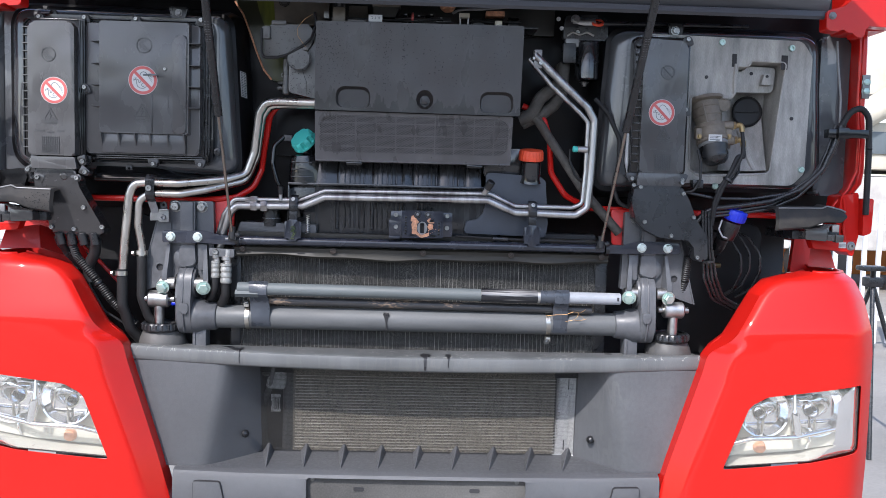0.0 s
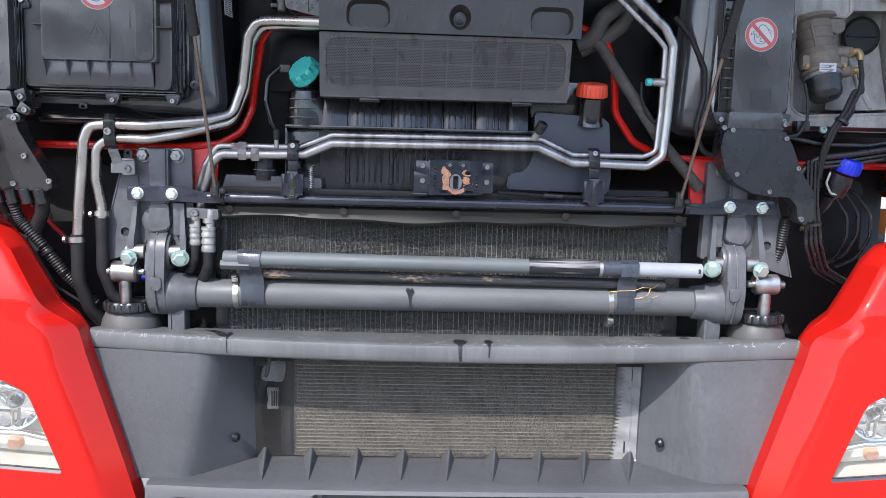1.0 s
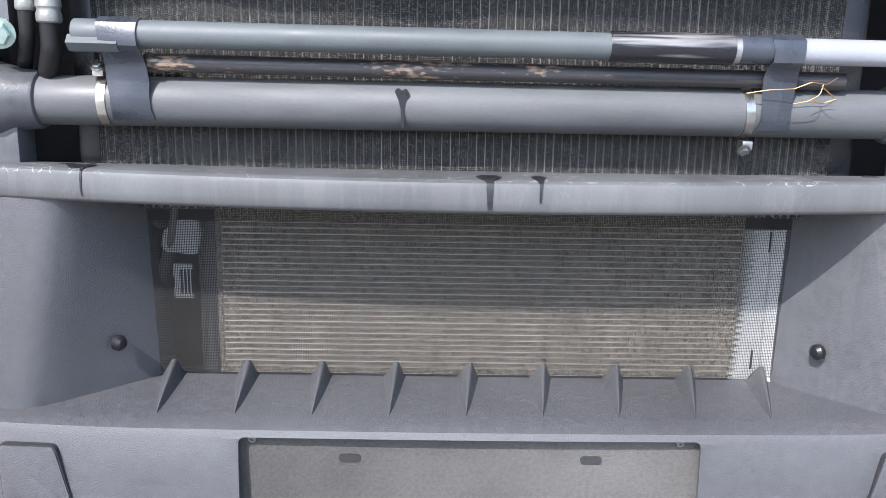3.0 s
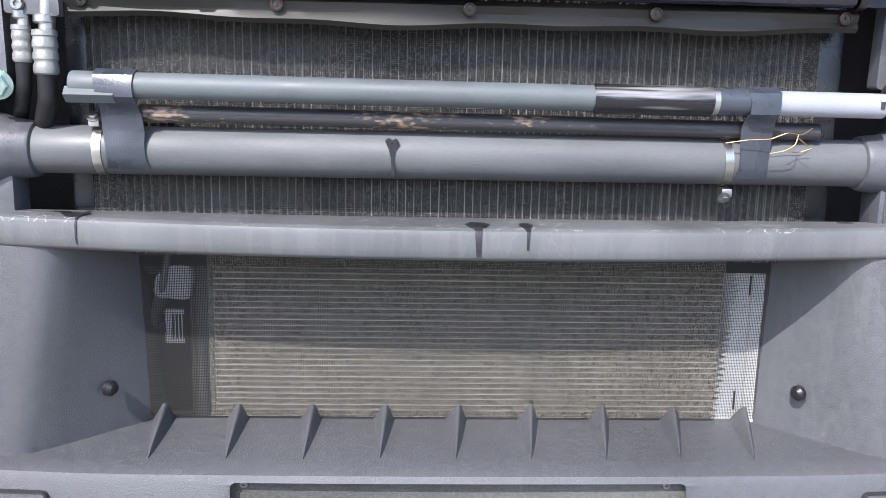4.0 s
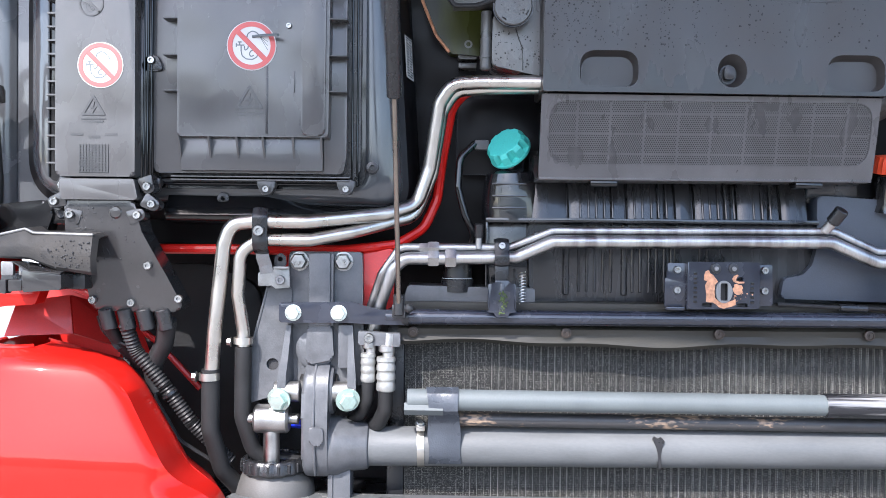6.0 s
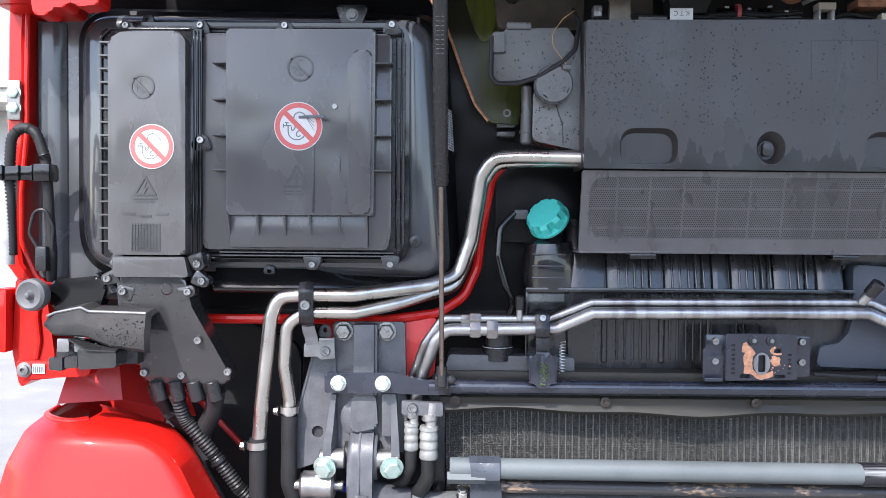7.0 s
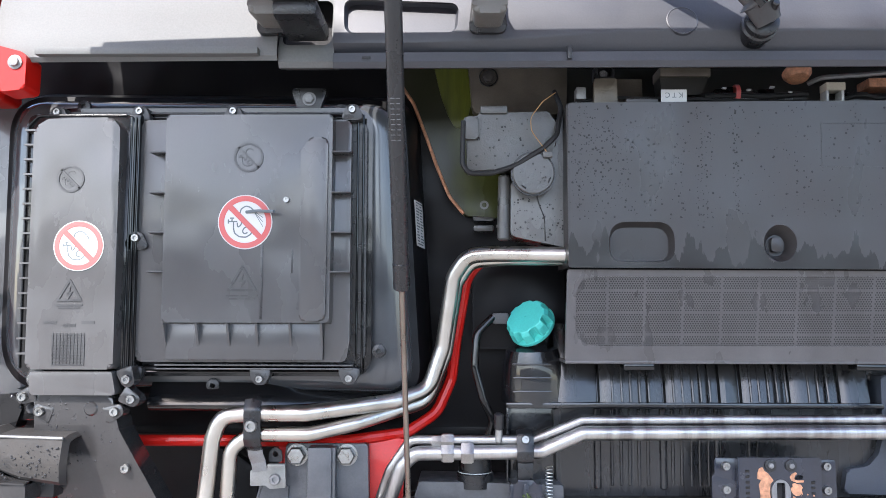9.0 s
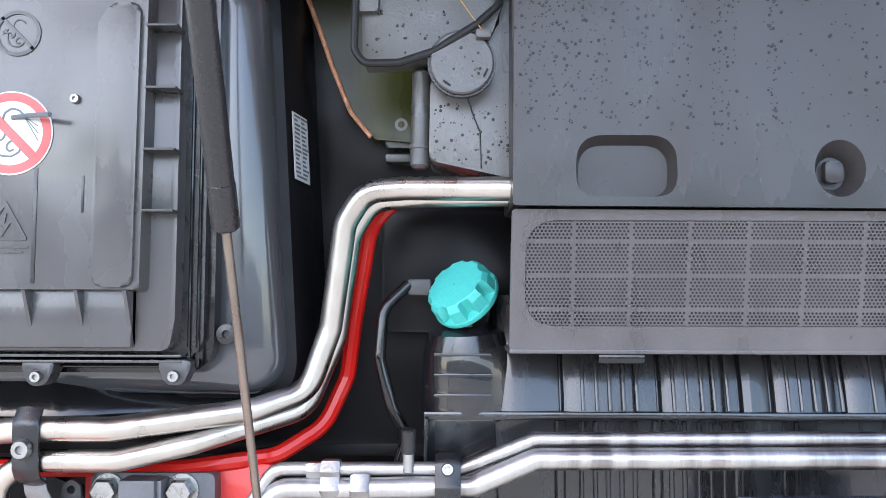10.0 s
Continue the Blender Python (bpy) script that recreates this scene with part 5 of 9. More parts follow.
AC2 = [(-0.578, 2.22, 1.38), (-0.552, 2.20, 1.455), (-0.522, 2.194, 1.4985), (-0.44, 2.194, 1.499), (-0.345, 2.194, 1.4995), (-0.275, 2.194, 1.5275), (0.182, 2.194, 1.5305), (0.252, 2.194, 1.4985), (0.41, 2.194, 1.4985), (0.438, 2.194, 1.51), (0.444, 2.194, 1.60), (0.445, 2.19, 1.735), (0.42, 2.185, 1.76), (0.34, 2.18, 1.83), (0.275, 2.18, 1.90)]
ac2 = run("refrigerant_pipe", AC2, 0.0066, ALUPIPE, "thin dull aluminium refrigerant pipe", "pipe", 0.02, "refrigerant pipes")
for parent, x, z, r in ((ac, -0.440, 1.482, 0.0165), (ac, -0.468, 1.482, 0.015), (ac2, -0.468, 1.4985, 0.011), (ac2, -0.482, 1.4985, 0.008)):
    part("union_nut", lathe([(r * 0.9, -0.009), (r, -0.006), (r, 0.006), (r * 0.9, 0.009)], (x, 2.19, z), (1, 0, 0), 6), ALU, parent)
part("valve_cap", rod((-0.395, 2.188, 1.515), (-0.395, 2.184, 1.538), 0.007, 12), BLACK, ac2, "black valve cap")
part("valve_stem", rod((-0.395, 2.19, 1.496), (-0.395, 2.188, 1.516), 0.0055, 12), ALU, ac2)
part("valve_stem", rod((0.165, 2.19, 1.53), (0.172, 2.178, 1.545), 0.008, 12), ALU, ac2)
part("valve_cap", rod((0.172, 2.178, 1.545), (0.182, 2.165, 1.565), 0.011, 14), BLACK, ac2, "black valve cap")
part("pressure_switch", rod((0.418, 2.185, 1.66), (0.446, 2.185, 1.66), 0.009, 12), ALU, ac2)
part("switch_plug", rod((0.405, 2.185, 1.66), (0.418, 2.185, 1.66), 0.0085, 12), TEAL, ac2, "teal plug")
FERRULE = mat("crimped_aluminium", (0.27, 0.27, 0.255), 0.42, metal=0.45, var=0.3, scale=90, bump=0.3)
# hoses with crimped ferrules below the bar
for x, z, r, l in ((-0.572, 1.30, 0.0105, 0.05), (-0.543, 1.285, 0.0135, 0.06)):
    hs = thing("refrigerant_hose", (x, 2.2, z - 0.08), "black rubber refrigerant hose with a crimped metal ferrule", "hose", "refrigerant hoses")
    part("ferrule_pipe", tube([(x + 0.006, 2.19, 1.36), (x + 0.004, 2.19, 1.33), (x, 2.19, z)], r * 0.75, 0.02), ALU, hs)
    prof = [(r * 0.95, 0), (r * 1.12, 0.002)]
    for k in range(3):
        prof += [(r * 1.16, 0.005 + k * l * 0.25), (r * 1.14, 0.001 + (k + 0.75) * l * 0.25), (r * 1.05, 0.002 + (k + 0.86) * l * 0.25), (r * 1.06, 0.003 + (k + 1) * l * 0.25)]
    prof += [(r * 1.16, l * 0.82), (r * 1.12, l * 0.93), (r * 0.8, l * 0.95)]
    part("ferrule", lathe(prof, (x, 2.19, z - 0.02), (0, 0, 1), 20), FERRULE, hs)
    part("crimp_nut", lathe([(r * 0.85, 0), (r * 1.0, 0.002), (r * 1.0, 0.010), (r * 0.8, 0.012)], (x + 0.001, 2.19, z + l - 0.016), (0, 0, 1), 16), ALU, hs)
    part("hose", tube([(x, 2.19, z - 0.015), (x - 0.001, 2.192, z - 0.05), (x - 0.012, 2.205, z - 0.075), (x - 0.03, 2.24, z - 0.09)], r * 0.92, 0.02), RUBBER, hs)
hs = thing("hose_flange", (-0.55, 2.19, 1.35), "dark blue-grey flange plate that clamps the two hose ends", "flange")
part("flange", prism(rounded([(-0.588, 1.363), (-0.520, 1.360), (-0.520, 1.338), (-0.588, 1.341)], 0.003), 2.182, 2.196, 0.002), CHASSIS, hs)
part("flange_screw", screw((-0.570, 2.182, 1.352), (0, -1, 0), 0.0085, 0.006), ZINC, hs)


# red frame rail of the cab that shows between the parts
def red_rail(s):
    t = thing("cab_frame_rail", (s * 0.7, 2.25, 1.47), "red painted cab frame edge behind the pipes", "frame rail", "cab frame rails", "structure")
    X = lambda v: s * v
    if s < 0:
        path = [(X(0.945), 2.225, 1.492), (X(0.62), 2.228, 1.492), (X(0.53), 2.245, 1.502), (X(0.485), 2.262, 1.53), (X(0.463), 2.270, 1.58), (X(0.456), 2.270, 1.64), (X(0.440), 2.262, 1.735), (X(0.415), 2.258, 1.764), (X(0.33), 2.25, 1.775)]
    else:
        path = [(1.12, 2.25, 1.488), (0.62, 2.25, 1.492), (0.47, 2.25, 1.498), (0.40, 2.25, 1.53), (0.356, 2.25, 1.595), (0.35, 2.25, 1.69), (0.325, 2.25, 1.76), (0.27, 2.25, 1.78)]
    part("rail", tube(path, 0.0085, 0.05, 10), RED, t)
    part("gusset", prism(rounded([(X(0.72), 1.495), (X(0.53), 1.495), (X(0.535), 1.40), (X(0.555), 1.385), (X(0.72), 1.385)], 0.01), 2.236, 2.246, 0.002), RED_DUSTY, t)
    return t


red_rail(-1)
red_rail(1)

# ---- raised front flap, cowl and struts ----
def flap():
    t = thing("front_flap", (0, 1.95, 2.1), "red front service flap raised flat on its hinges", "service flap")
    def row(v, up):
        y = 1.90 - 0.60 * v
        out = []
        for k in range(33):
            u = 2 * k / 32 - 1
            x = (1.03 + 0.25 * v) * u
            droop = (1 - v) ** 2 * (0.10 * max(0, abs(x) / 1.22 - 0.25) ** 2 + (0.05 * smooth01((abs(x) / 1.22 - 0.9) / 0.1)))
            bow = 0.06 * u * u
            z = (2.272 + 0.09 * v) if up else (2.112 + 0.20 * v + 0.02 * math.sin(math.pi * v))
            out.append((x, y + bow * (0.4 + v), z - droop * (1.0 if not up else 0.9)))
        return out
    vs = [0, 0.04, 0.2, 0.4, 0.6, 0.8, 0.96, 1.0]
    part("outer_skin", loft([row(v, True) for v in vs] + [row(1.0, False)]), RED, t)
    rear = loft([row(0, True), row(0, False)])
    part("rear_edge", rear, RED, t)
    part("inner_rim", loft([row(v, False) for v in (0, 0.04, 0.2)]), RED, t, "red folded rim")
    part("inner_lining", loft([row(v, False) for v in (0.2, 0.4, 0.6, 0.8, 0.96, 1.0)]), BLACK, t, "black plastic lining")
    return t


flap()


def cowl():
    t = thing("windscreen_cowl", (0, 2.1, 2.02), "grey painted cowl panel below the windscreen", "cowl panel", kind="structure")
    def prof(x, fold):
        b = 0.012 * (x / 1.1) ** 2
        if fold:
            zf = 2.066 - 0.012 * smooth01((-0.16 - x) / 0.30)
            return [(2.112, 2.026), (2.104, 2.020), (2.094, 2.018), (2.091, 2.023), (2.092, 2.033), (2.107, 2.037), (2.093, zf - 0.003), (2.0925, zf), (2.098, 2.09), (2.110, 2.14), (2.135, 2.23), (2.18, 2.34)], b
        return [(2.108, 2.030), (2.100, 2.024), (2.088, 2.022), (2.084, 2.027), (2.084, 2.043), (2.092, 2.062), (2.098, 2.09), (2.110, 2.14), (2.135, 2.23), (2.18, 2.34)], b
    def sheet(x0, x1, n, step=0.0, skip=0, fold=False):
        rows = []
        for k in range(n + 1):
            x = x0 + (x1 - x0) * k / n
            p, b = prof(x, fold)
            rows.append([(x, y + b + step, z + (0.006 if skip else 0)) for y, z in p[skip:]])
        return thick(loft(rows), 0.003)
    cp = part("centre_panel", sheet(-0.625, 1.06, 30, fold=True), COWL, t)
    po = rounded([(-0.610, 2.064), (-0.455, 2.064), (-0.452, 2.108), (-0.612, 2.116)], 0.014, 6)
    carve(cp, prism(po, 2.06, 2.13, 0))
    dp = [(-0.53 + (x + 0.53) * 0.95, 2.110 + 0.3 * (z - 2.088), 2.088 + (z - 2.088) * 0.9) for x, z in po]
    pk = loft([[(x, 2.101 + 0.3 * (z - 2.088), z) for x, z in po], dp], closed=True)
    pk.faces.new(list(pk.verts)[len(po):])
    part("handle_pocket", pk, COWL, t)
    part("side_panel", sheet(-1.10, -0.702, 10, 0.006, 2), COWLLIGHT, t)
    jp = part("joint_panel", sheet(-0.702, -0.625, 3, 0.016), COWLLIGHT, t)
    carve(jp, prism(rounded([(-0.698, 2.050), (-0.629, 2.050), (-0.629, 2.12), (-0.698, 2.12)], 0.012), 2.06, 2.16, 0))
    # dark back for the joint's shade, and a floor added to block sun
    part("joint_shade", box(-0.702, -0.625, 2.150, 2.156, 2.03, 2.14, 0), CORE, t)
    part("joint_shade_floor", box(-0.702, -0.625, 2.112, 2.149, 2.034, 2.040, 0), CORE, t)
    part("lip", box(-1.03, -0.725, 2.078, 2.094, 2.030, 2.041, 0.003), COWLLIGHT, t)
    # a moulded hollow under the handle
    part("round_plug", lathe([(0.0215, -0.004), (0.0215, 0.0010), (0.0205, 0.0014), (0.0196, 0.0002), (0.001, 0.0004)], (-0.148, 2.0928, 2.079), (0, -1, 0.25), 36), COWL, t)
    for x in (-0.585, -0.235, 0.06):
        part("clip_hole", box(x, x + 0.012, 2.0895, 2.0935, 2.026, 2.030, 0.001), CORE, t)
    part("gap_tab", box(-0.306, -0.300, 2.078, 2.084, 2.022, 2.040, 0.001), BLACK, t)
    h = thing("grab_handle", (-0.56, 2.03, 2.07), "dark grey moulded plastic grab handle on the cowl", "grab handle")
    part("grip", tube([(-0.712, 2.036, 2.106), (-0.63, 2.024, 2.1085), (-0.50, 2.022, 2.1095), (-0.405, 2.036, 2.106)], 0.0145, 0.05, 18), HANDLE, h)
    for x, q in ((-0.703, -1), (-0.413, 1)):
        o = rounded([(x - 0.024, 2.064), (x + 0.024, 2.064), (x + 0.021, 2.10), (x + 0.014, 2.121), (x - 0.014, 2.121), (x - 0.021, 2.10)], 0.011, 6)
        ft = part("foot", prism(o, 2.020, 2.10, 0.012, -0.004, seg=4), HANDLE, h)
        part("foot_gasket", prism(rounded([(x - 0.027, 2.060), (x + 0.027, 2.060), (x + 0.02, 2.124), (x - 0.02, 2.124)], 0.012), 2.084, 2.10, 0.002), BLACK, h)
        part("foot_plug", lathe([(0.010, -0.002), (0.0098, 0.0008), (0.0088, 0.001), (0.0084, 0.0004), (0.001, 0.0005)], (x + q * 0.003, 2.0195, 2.104), (0, -1, 0), 22), HANDLE, ft)
    k = thing("flap_hinge", (-0.66, 2.0, 2.07), "rusty black painted steel hinge bracket with two square bolts", "hinge")
    br = part("bracket", prism(rounded([(-0.690, 2.074), (-0.630, 2.074), (-0.628, 2.12), (-0.634, 2.16), (-0.704, 2.16), (-0.698, 2.11)], 0.003), 1.993, 2.004, 0.002), RUSTBLACK, k)
    for x0, x1 in ((-0.706, -0.696), (-0.636, -0.626)):
        part("bracket_flange", thick(loft([[(x0, 1.994, 2.165), (x1, 1.985, 2.165)], [(x0 + 0.012, 1.994, 2.085), (x1 + 0.004, 1.988, 2.085)]]), 0.003), RUSTBLACK, br)
    part("arm", box(-0.712, -0.622, 1.90, 2.0, 2.128, 2.17, 0.005), RUSTBLACK, k)
    for x, z in ((-0.674, 2.093), (-0.646, 2.107)):
        part("square_washer", box(x - 0.0115, x + 0.0115, 1.990, 1.994, z - 0.009, z + 0.009, 0.002), RUSTBLACK, br)
        part("bolt", lathe([(0.0075, 0), (0.0072, 0.004), (0.005, 0.006), (0.001, 0.0065)], (x, 1.990, z - 0.002), (0, -1, 0), 14), GALVDARK, br)
    part("stub", box(-0.690, -0.632, 2.0, 2.11, 2.055, 2.078, 0.008), BLACK, k)
    w = thing("windscreen_wiper", (-0.04, 2.06, 2.06), "black wiper arm on its threaded pivot", "wiper arm")
    part("arm", tube([(-0.046, 2.052, 2.062), (-0.062, 2.04, 2.09), (-0.12, 2.028, 2.145), (-0.24, 2.03, 2.24)], 0.02, 0.04, 16, flat=0.4, radii=[0.018, 0.025, 0.030, 0.031, 0.030, 0.028, 0.025, 0.022]), WIPERGREY, w)
    part("arm_channel", tube([(-0.058, 2.033, 2.080), (-0.085, 2.024, 2.108), (-0.120, 2.018, 2.143)], 0.009, 0.03, 10, flat=0.4), GLOSSBLACK, w)
    part("boss", lathe([(0.020, -0.03), (0.0205, -0.012), (0.0235, -0.010), (0.0235, -0.004), (0.0205, -0.002), (0.0205, 0.003), (0.0228, 0.005), (0.0226, 0.010), (0.018, 0.013), (0.012, 0.014)], (-0.050, 2.072, 2.066), (0, -1, 0.2), 28), BLACK, w)
    part("pivot_washer", lathe([(0.0125, 0), (0.0125, 0.002), (0.007, 0.0025)], (-0.046, 2.056, 2.073), (0.1, -1, 0.35), 22), ZINC, w)
    part("pivot_nut", hexbolt((-0.045, 2.053, 2.074), (0.1, -1, 0.35), 0.008, 0.007, None, 1.0), BRASS, w)
    part("pivot_stud", rod((-0.044, 2.048, 2.076), (-0.042, 2.034, 2.083), 0.0055, 12), BLACK, w)
    part("release_pin", rod((-0.050, 2.034, 2.084), (-0.076, 2.030, 2.102), 0.0036, 10), ZINC, w)


cowl()


def strut(s):
    t = thing("gas_strut", (s * 0.52, 2.05, 1.42), "black gas strut with a thin bare rod", "gas strut", "gas struts of the flap")
    top, mid, foot = ((-0.526, 1.745, 2.24), (-0.5235, 2.010, 1.712), (-0.522, 2.168, 1.40)) if s < 0 else ((0.55, 1.755, 2.24), (0.508, 2.012, 1.70), (0.490, 2.168, 1.40))
    a, b, c = Vector(top), Vector(mid), Vector(foot)
    part("cylinder", rod(a, b, 0.0100, 20), BLACK, t)
    part("collar", rod(b + (a - b).normalized() * 0.035, b - (a - b).normalized() * 0.002, 0.0106, 20), BLACK, t)
    part("rod", rod(b, c, 0.0038, 12), WORNROD, t, "thin worn brown rod")
    part("ball_socket", rod(c + Vector((0, 0.0, 0.024)), c - Vector((0, 0, 0.010)), 0.009, 14), BLACK, t)
    part("clevis", box(c.x - 0.011, c.x + 0.011, c.y - 0.004, c.y + 0.018, c.z - 0.014, c.z + 0.008, 0.003), BLACK, t)
    part("ball_stud", lathe([(0.007, 0), (0.007, 0.006), (0.004, 0.009), (0.001, 0.0095)], (c.x + 0.016, c.y - 0.001, c.z + 0.002), (0, -1, 0), 14), BLACK, t)
    p = b + (a - b) * 0.32
    q = (a - b).normalized()
    for k in range(9):
        part("print_line", rod(p + q * 0.006 * k + Vector((-0.006, -0.0085, -0.004)), p + q * 0.006 * k + Vector((0.005, -0.0085, -0.004)), 0.0006, 5, bev=0), PRINTGREY, t)
    return t


PRINTGREY = mat("faded_print", (0.11, 0.11, 0.11), 0.5, var=0.2, bump=0)
WORNROD = mat("worn_rod", (0.22, 0.19, 0.16), 0.35, metal=0.8, var=0.25, scale=40)
strut(-1)
strut(1)


# ---- air filter housings ----
# tap, looped hose and nozzle, in radii of the sign
JET_ICON = (((-0.44, 0.02), (-0.44, -0.22), (-0.40, -0.42), (-0.22, -0.56), (0.04, -0.58), (0.24, -0.46), (0.27, -0.28), (0.14, -0.16), (-0.04, -0.22), (-0.10, -0.36), (-0.02, -0.46), (0.10, -0.40)),
            ((-0.30, -0.02), (-0.28, -0.22), (-0.14, -0.10), (-0.14, 0.10), (-0.22, 0.28), (-0.16, 0.50), (0.02, 0.62), (0.20, 0.56), (0.32, 0.44)),
            ((-0.64, 0.02), (-0.30, 0.02)), ((-0.50, 0.02), (-0.50, 0.14)), ((-0.58, 0.15), (-0.42, 0.15)), ((-0.64, -0.06), (-0.64, 0.10)))
def warning_sticker(x, y, z, r):
    t = thing("warning_sticker", (x, y, z), "round white sticker with a red ring and a barred water jet", "sticker", "round warning stickers")
    disc = lambda rr, yy: [(x + rr * math.cos(2 * math.pi * k / 40), z + rr * math.sin(2 * math.pi * k / 40)) for k in range(40)]
    part("backing", prism(disc(r * 1.04, 0), y - 0.0006, y, 0), WHITE, t)
    part("ring", plate(disc(r, 0), [disc(r * 0.80, 0)[::-1]], y - 0.0012, y - 0.0006), REDPRINT, t)
    c, q = math.cos(radians(45)), r * 0.82
    w = r * 0.075
    part("bar", prism([(x - c * q - w, z + c * q - w), (x + c * q - w, z - c * q - w), (x + c * q + w, z - c * q + w), (x - c * q + w, z + c * q + w)], y - 0.0014, y - 0.0008, 0), REDPRINT, t)
    Q = lambda a, b: (x + a * r, y - 0.0008, z + b * r)
    for pts in JET_ICON:
        part("hose_icon", tube([Q(a, b) for a, b in pts], r * 0.028, r * 0.16, 6, flat=0.3), INK, t)
    for a in (-0.30, -0.12, 0.05):
        part("spray_icon", tube([Q(0.32, 0.42), Q(0.68, 0.12 + a)], r * 0.013, 0, 5, flat=0.3), INK, t)
    return t


def embossed(parent, x, y, z, r):
    disc = lambda rr: [(x + rr * math.cos(2 * math.pi * k / 28), z + rr * math.sin(2 * math.pi * k / 28)) for k in range(28)]
    part("moulded_ring", plate(disc(r), [disc(r * 0.84)[::-1]], y - 0.0012, y), MOULD, parent)
    c = 0.7 * r
    part("moulded_bar", prism([(x - c - 0.001, z + c - 0.001), (x + c - 0.001, z - c - 0.001), (x + c + 0.001, z - c + 0.001), (x - c + 0.001, z + c + 0.001)], y - 0.0012, y, 0), MOULD, parent)
    for pts in JET_ICON:
        part("moulded_icon", tube([(x + a * r, y - 0.0005, z + b * r) for a, b in pts], r * 0.035, r * 0.16, 6, flat=0.4), MOULD, parent)


def triangle(parent, x, y, z, r):
    tri = lambda q: [(x - q, z - q * 0.55), (x + q, z - q * 0.55), (x, z + q * 1.15)]
    part("moulded_triangle", plate(rounded(tri(r), r * 0.1), [rounded(tri(r * 0.72), r * 0.06)[::-1]], y - 0.0012, y), MOULD, parent)
    part("moulded_bolt", prism([(x + 0.1 * r, z + 0.55 * r), (x - 0.22 * r, z + 0.02 * r), (x + 0.02 * r, z + 0.02 * r), (x - 0.08 * r, z - 0.4 * r), (x + 0.25 * r, z + 0.14 * r), (x + 0.02 * r, z + 0.14 * r)], y - 0.0012, y, 0), MOULD, parent)
    for k in range(2):
        part("moulded_line", box(x - r * (1.0 - 0.2 * k), x + r * (1.0 - 0.2 * k), y - 0.0008, y, z - r * (0.82 + 0.2 * k) - 0.001, z - r * (0.82 + 0.2 * k) + 0.001, 0), MOULD, parent)


def lug(parent, x, y, z, top=True, big=0.82, material=None):
    """A screw lug with its torx screw."""
    d = 1 if top else -1
    o = rounded([(x - 0.022 * big, z - d * 0.018 * big), (x - 0.009 * big, z + d * 0.010 * big), (x + 0.009 * big, z + d * 0.010 * big), (x + 0.022 * big, z - d * 0.018 * big)], 0.008 * big)
    lg = part("screw_lug", prism(o, y, y + 0.02, 0.002), material or MOULD, parent)
    part("screw", screw((x, y, z), (0, -1, 0), 0.0068 * big, 0.005), ZINC, lg)


def small_box(s, x0, x1, z0, z1, y):
    """The narrow ribbed intake box beside a filter."""
    t = thing("intake_box", (s * (x0 + x1) / 2, y + 0.03, z0), "narrow dark grey plastic intake box with moulded warnings", "intake box", "intake boxes")
    X = lambda v: s * v
    bd = part("body", prism(rounded([(X(x0), z0), (X(x1), z0), (X(x1), z1 - 0.012), (X(x1 - 0.02), z1), (X(x0 + 0.012), z1 + 0.002), (X(x0), z1 - 0.012)], [0.008, 0.008, 0.012, 0.012, 0.012, 0.012]), y, y + 0.055, 0.008, 0.002, seg=3), LID, t)
    # the comb stands along the left side of both boxes
    lx, rx = min(X(x0), X(x1)), max(X(x0), X(x1))
    part("rim", prism(rounded([(lx - 0.022, z0 - 0.006), (rx + 0.012, z0 - 0.006), (rx + 0.012, z1 + 0.012), (lx - 0.022, z1 + 0.012)], 0.014), y + 0.024, y + 0.07, 0.003), GLOSSBLACK, t)
    part("rim_lip", tube([(lx - 0.020, y + 0.023, z0), (lx - 0.020, y + 0.023, z1 - 0.005), (lx - 0.006, y + 0.023, z1 + 0.010), (rx, y + 0.023, z1 + 0.010)], 0.0018, 0.012, 8), BLACK, t)
    for k in range(16):
        z = z1 - 0.014 - k * 0.0208
        part("rib", box(lx - 0.017, lx, y + 0.008, y + 0.026, z - 0.0013, z + 0.0013, 0), LID, t)
    cx = X((x0 + x1) / 2 + 0.002)
    embossed(bd, cx + 0.004 * s, y, z1 - 0.085, 0.019)
    triangle(bd, cx, y, z0 + 0.103, 0.019)
    for k in range(3):
        part("moulded_line", box(cx - 0.034 + 0.026 * k, cx - 0.016 + 0.026 * k, y - 0.0006, y, z0 + 0.062 - 0.004 * (k % 2), z0 + 0.066 - 0.004 * (k % 2), 0), MOULD, bd)
    g = [(cx - 0.022, cx + 0.022, y - 0.001, y, z0 + 0.006 + 0.0045 * k, z0 + 0.008 + 0.0045 * k) for k in range(10)] + [(cx - 0.022 + 0.0048 * k, cx - 0.020 + 0.0048 * k, y - 0.0012, y, z0 + 0.006, z0 + 0.049) for k in range(10)]
    slats("moulded_grid", g, MOULD, bd)
    return t


SEAL_EDGE = [(1.046, 1.602), (0.590, 1.602), (0.590, 1.968), (1.046, 1.968)]
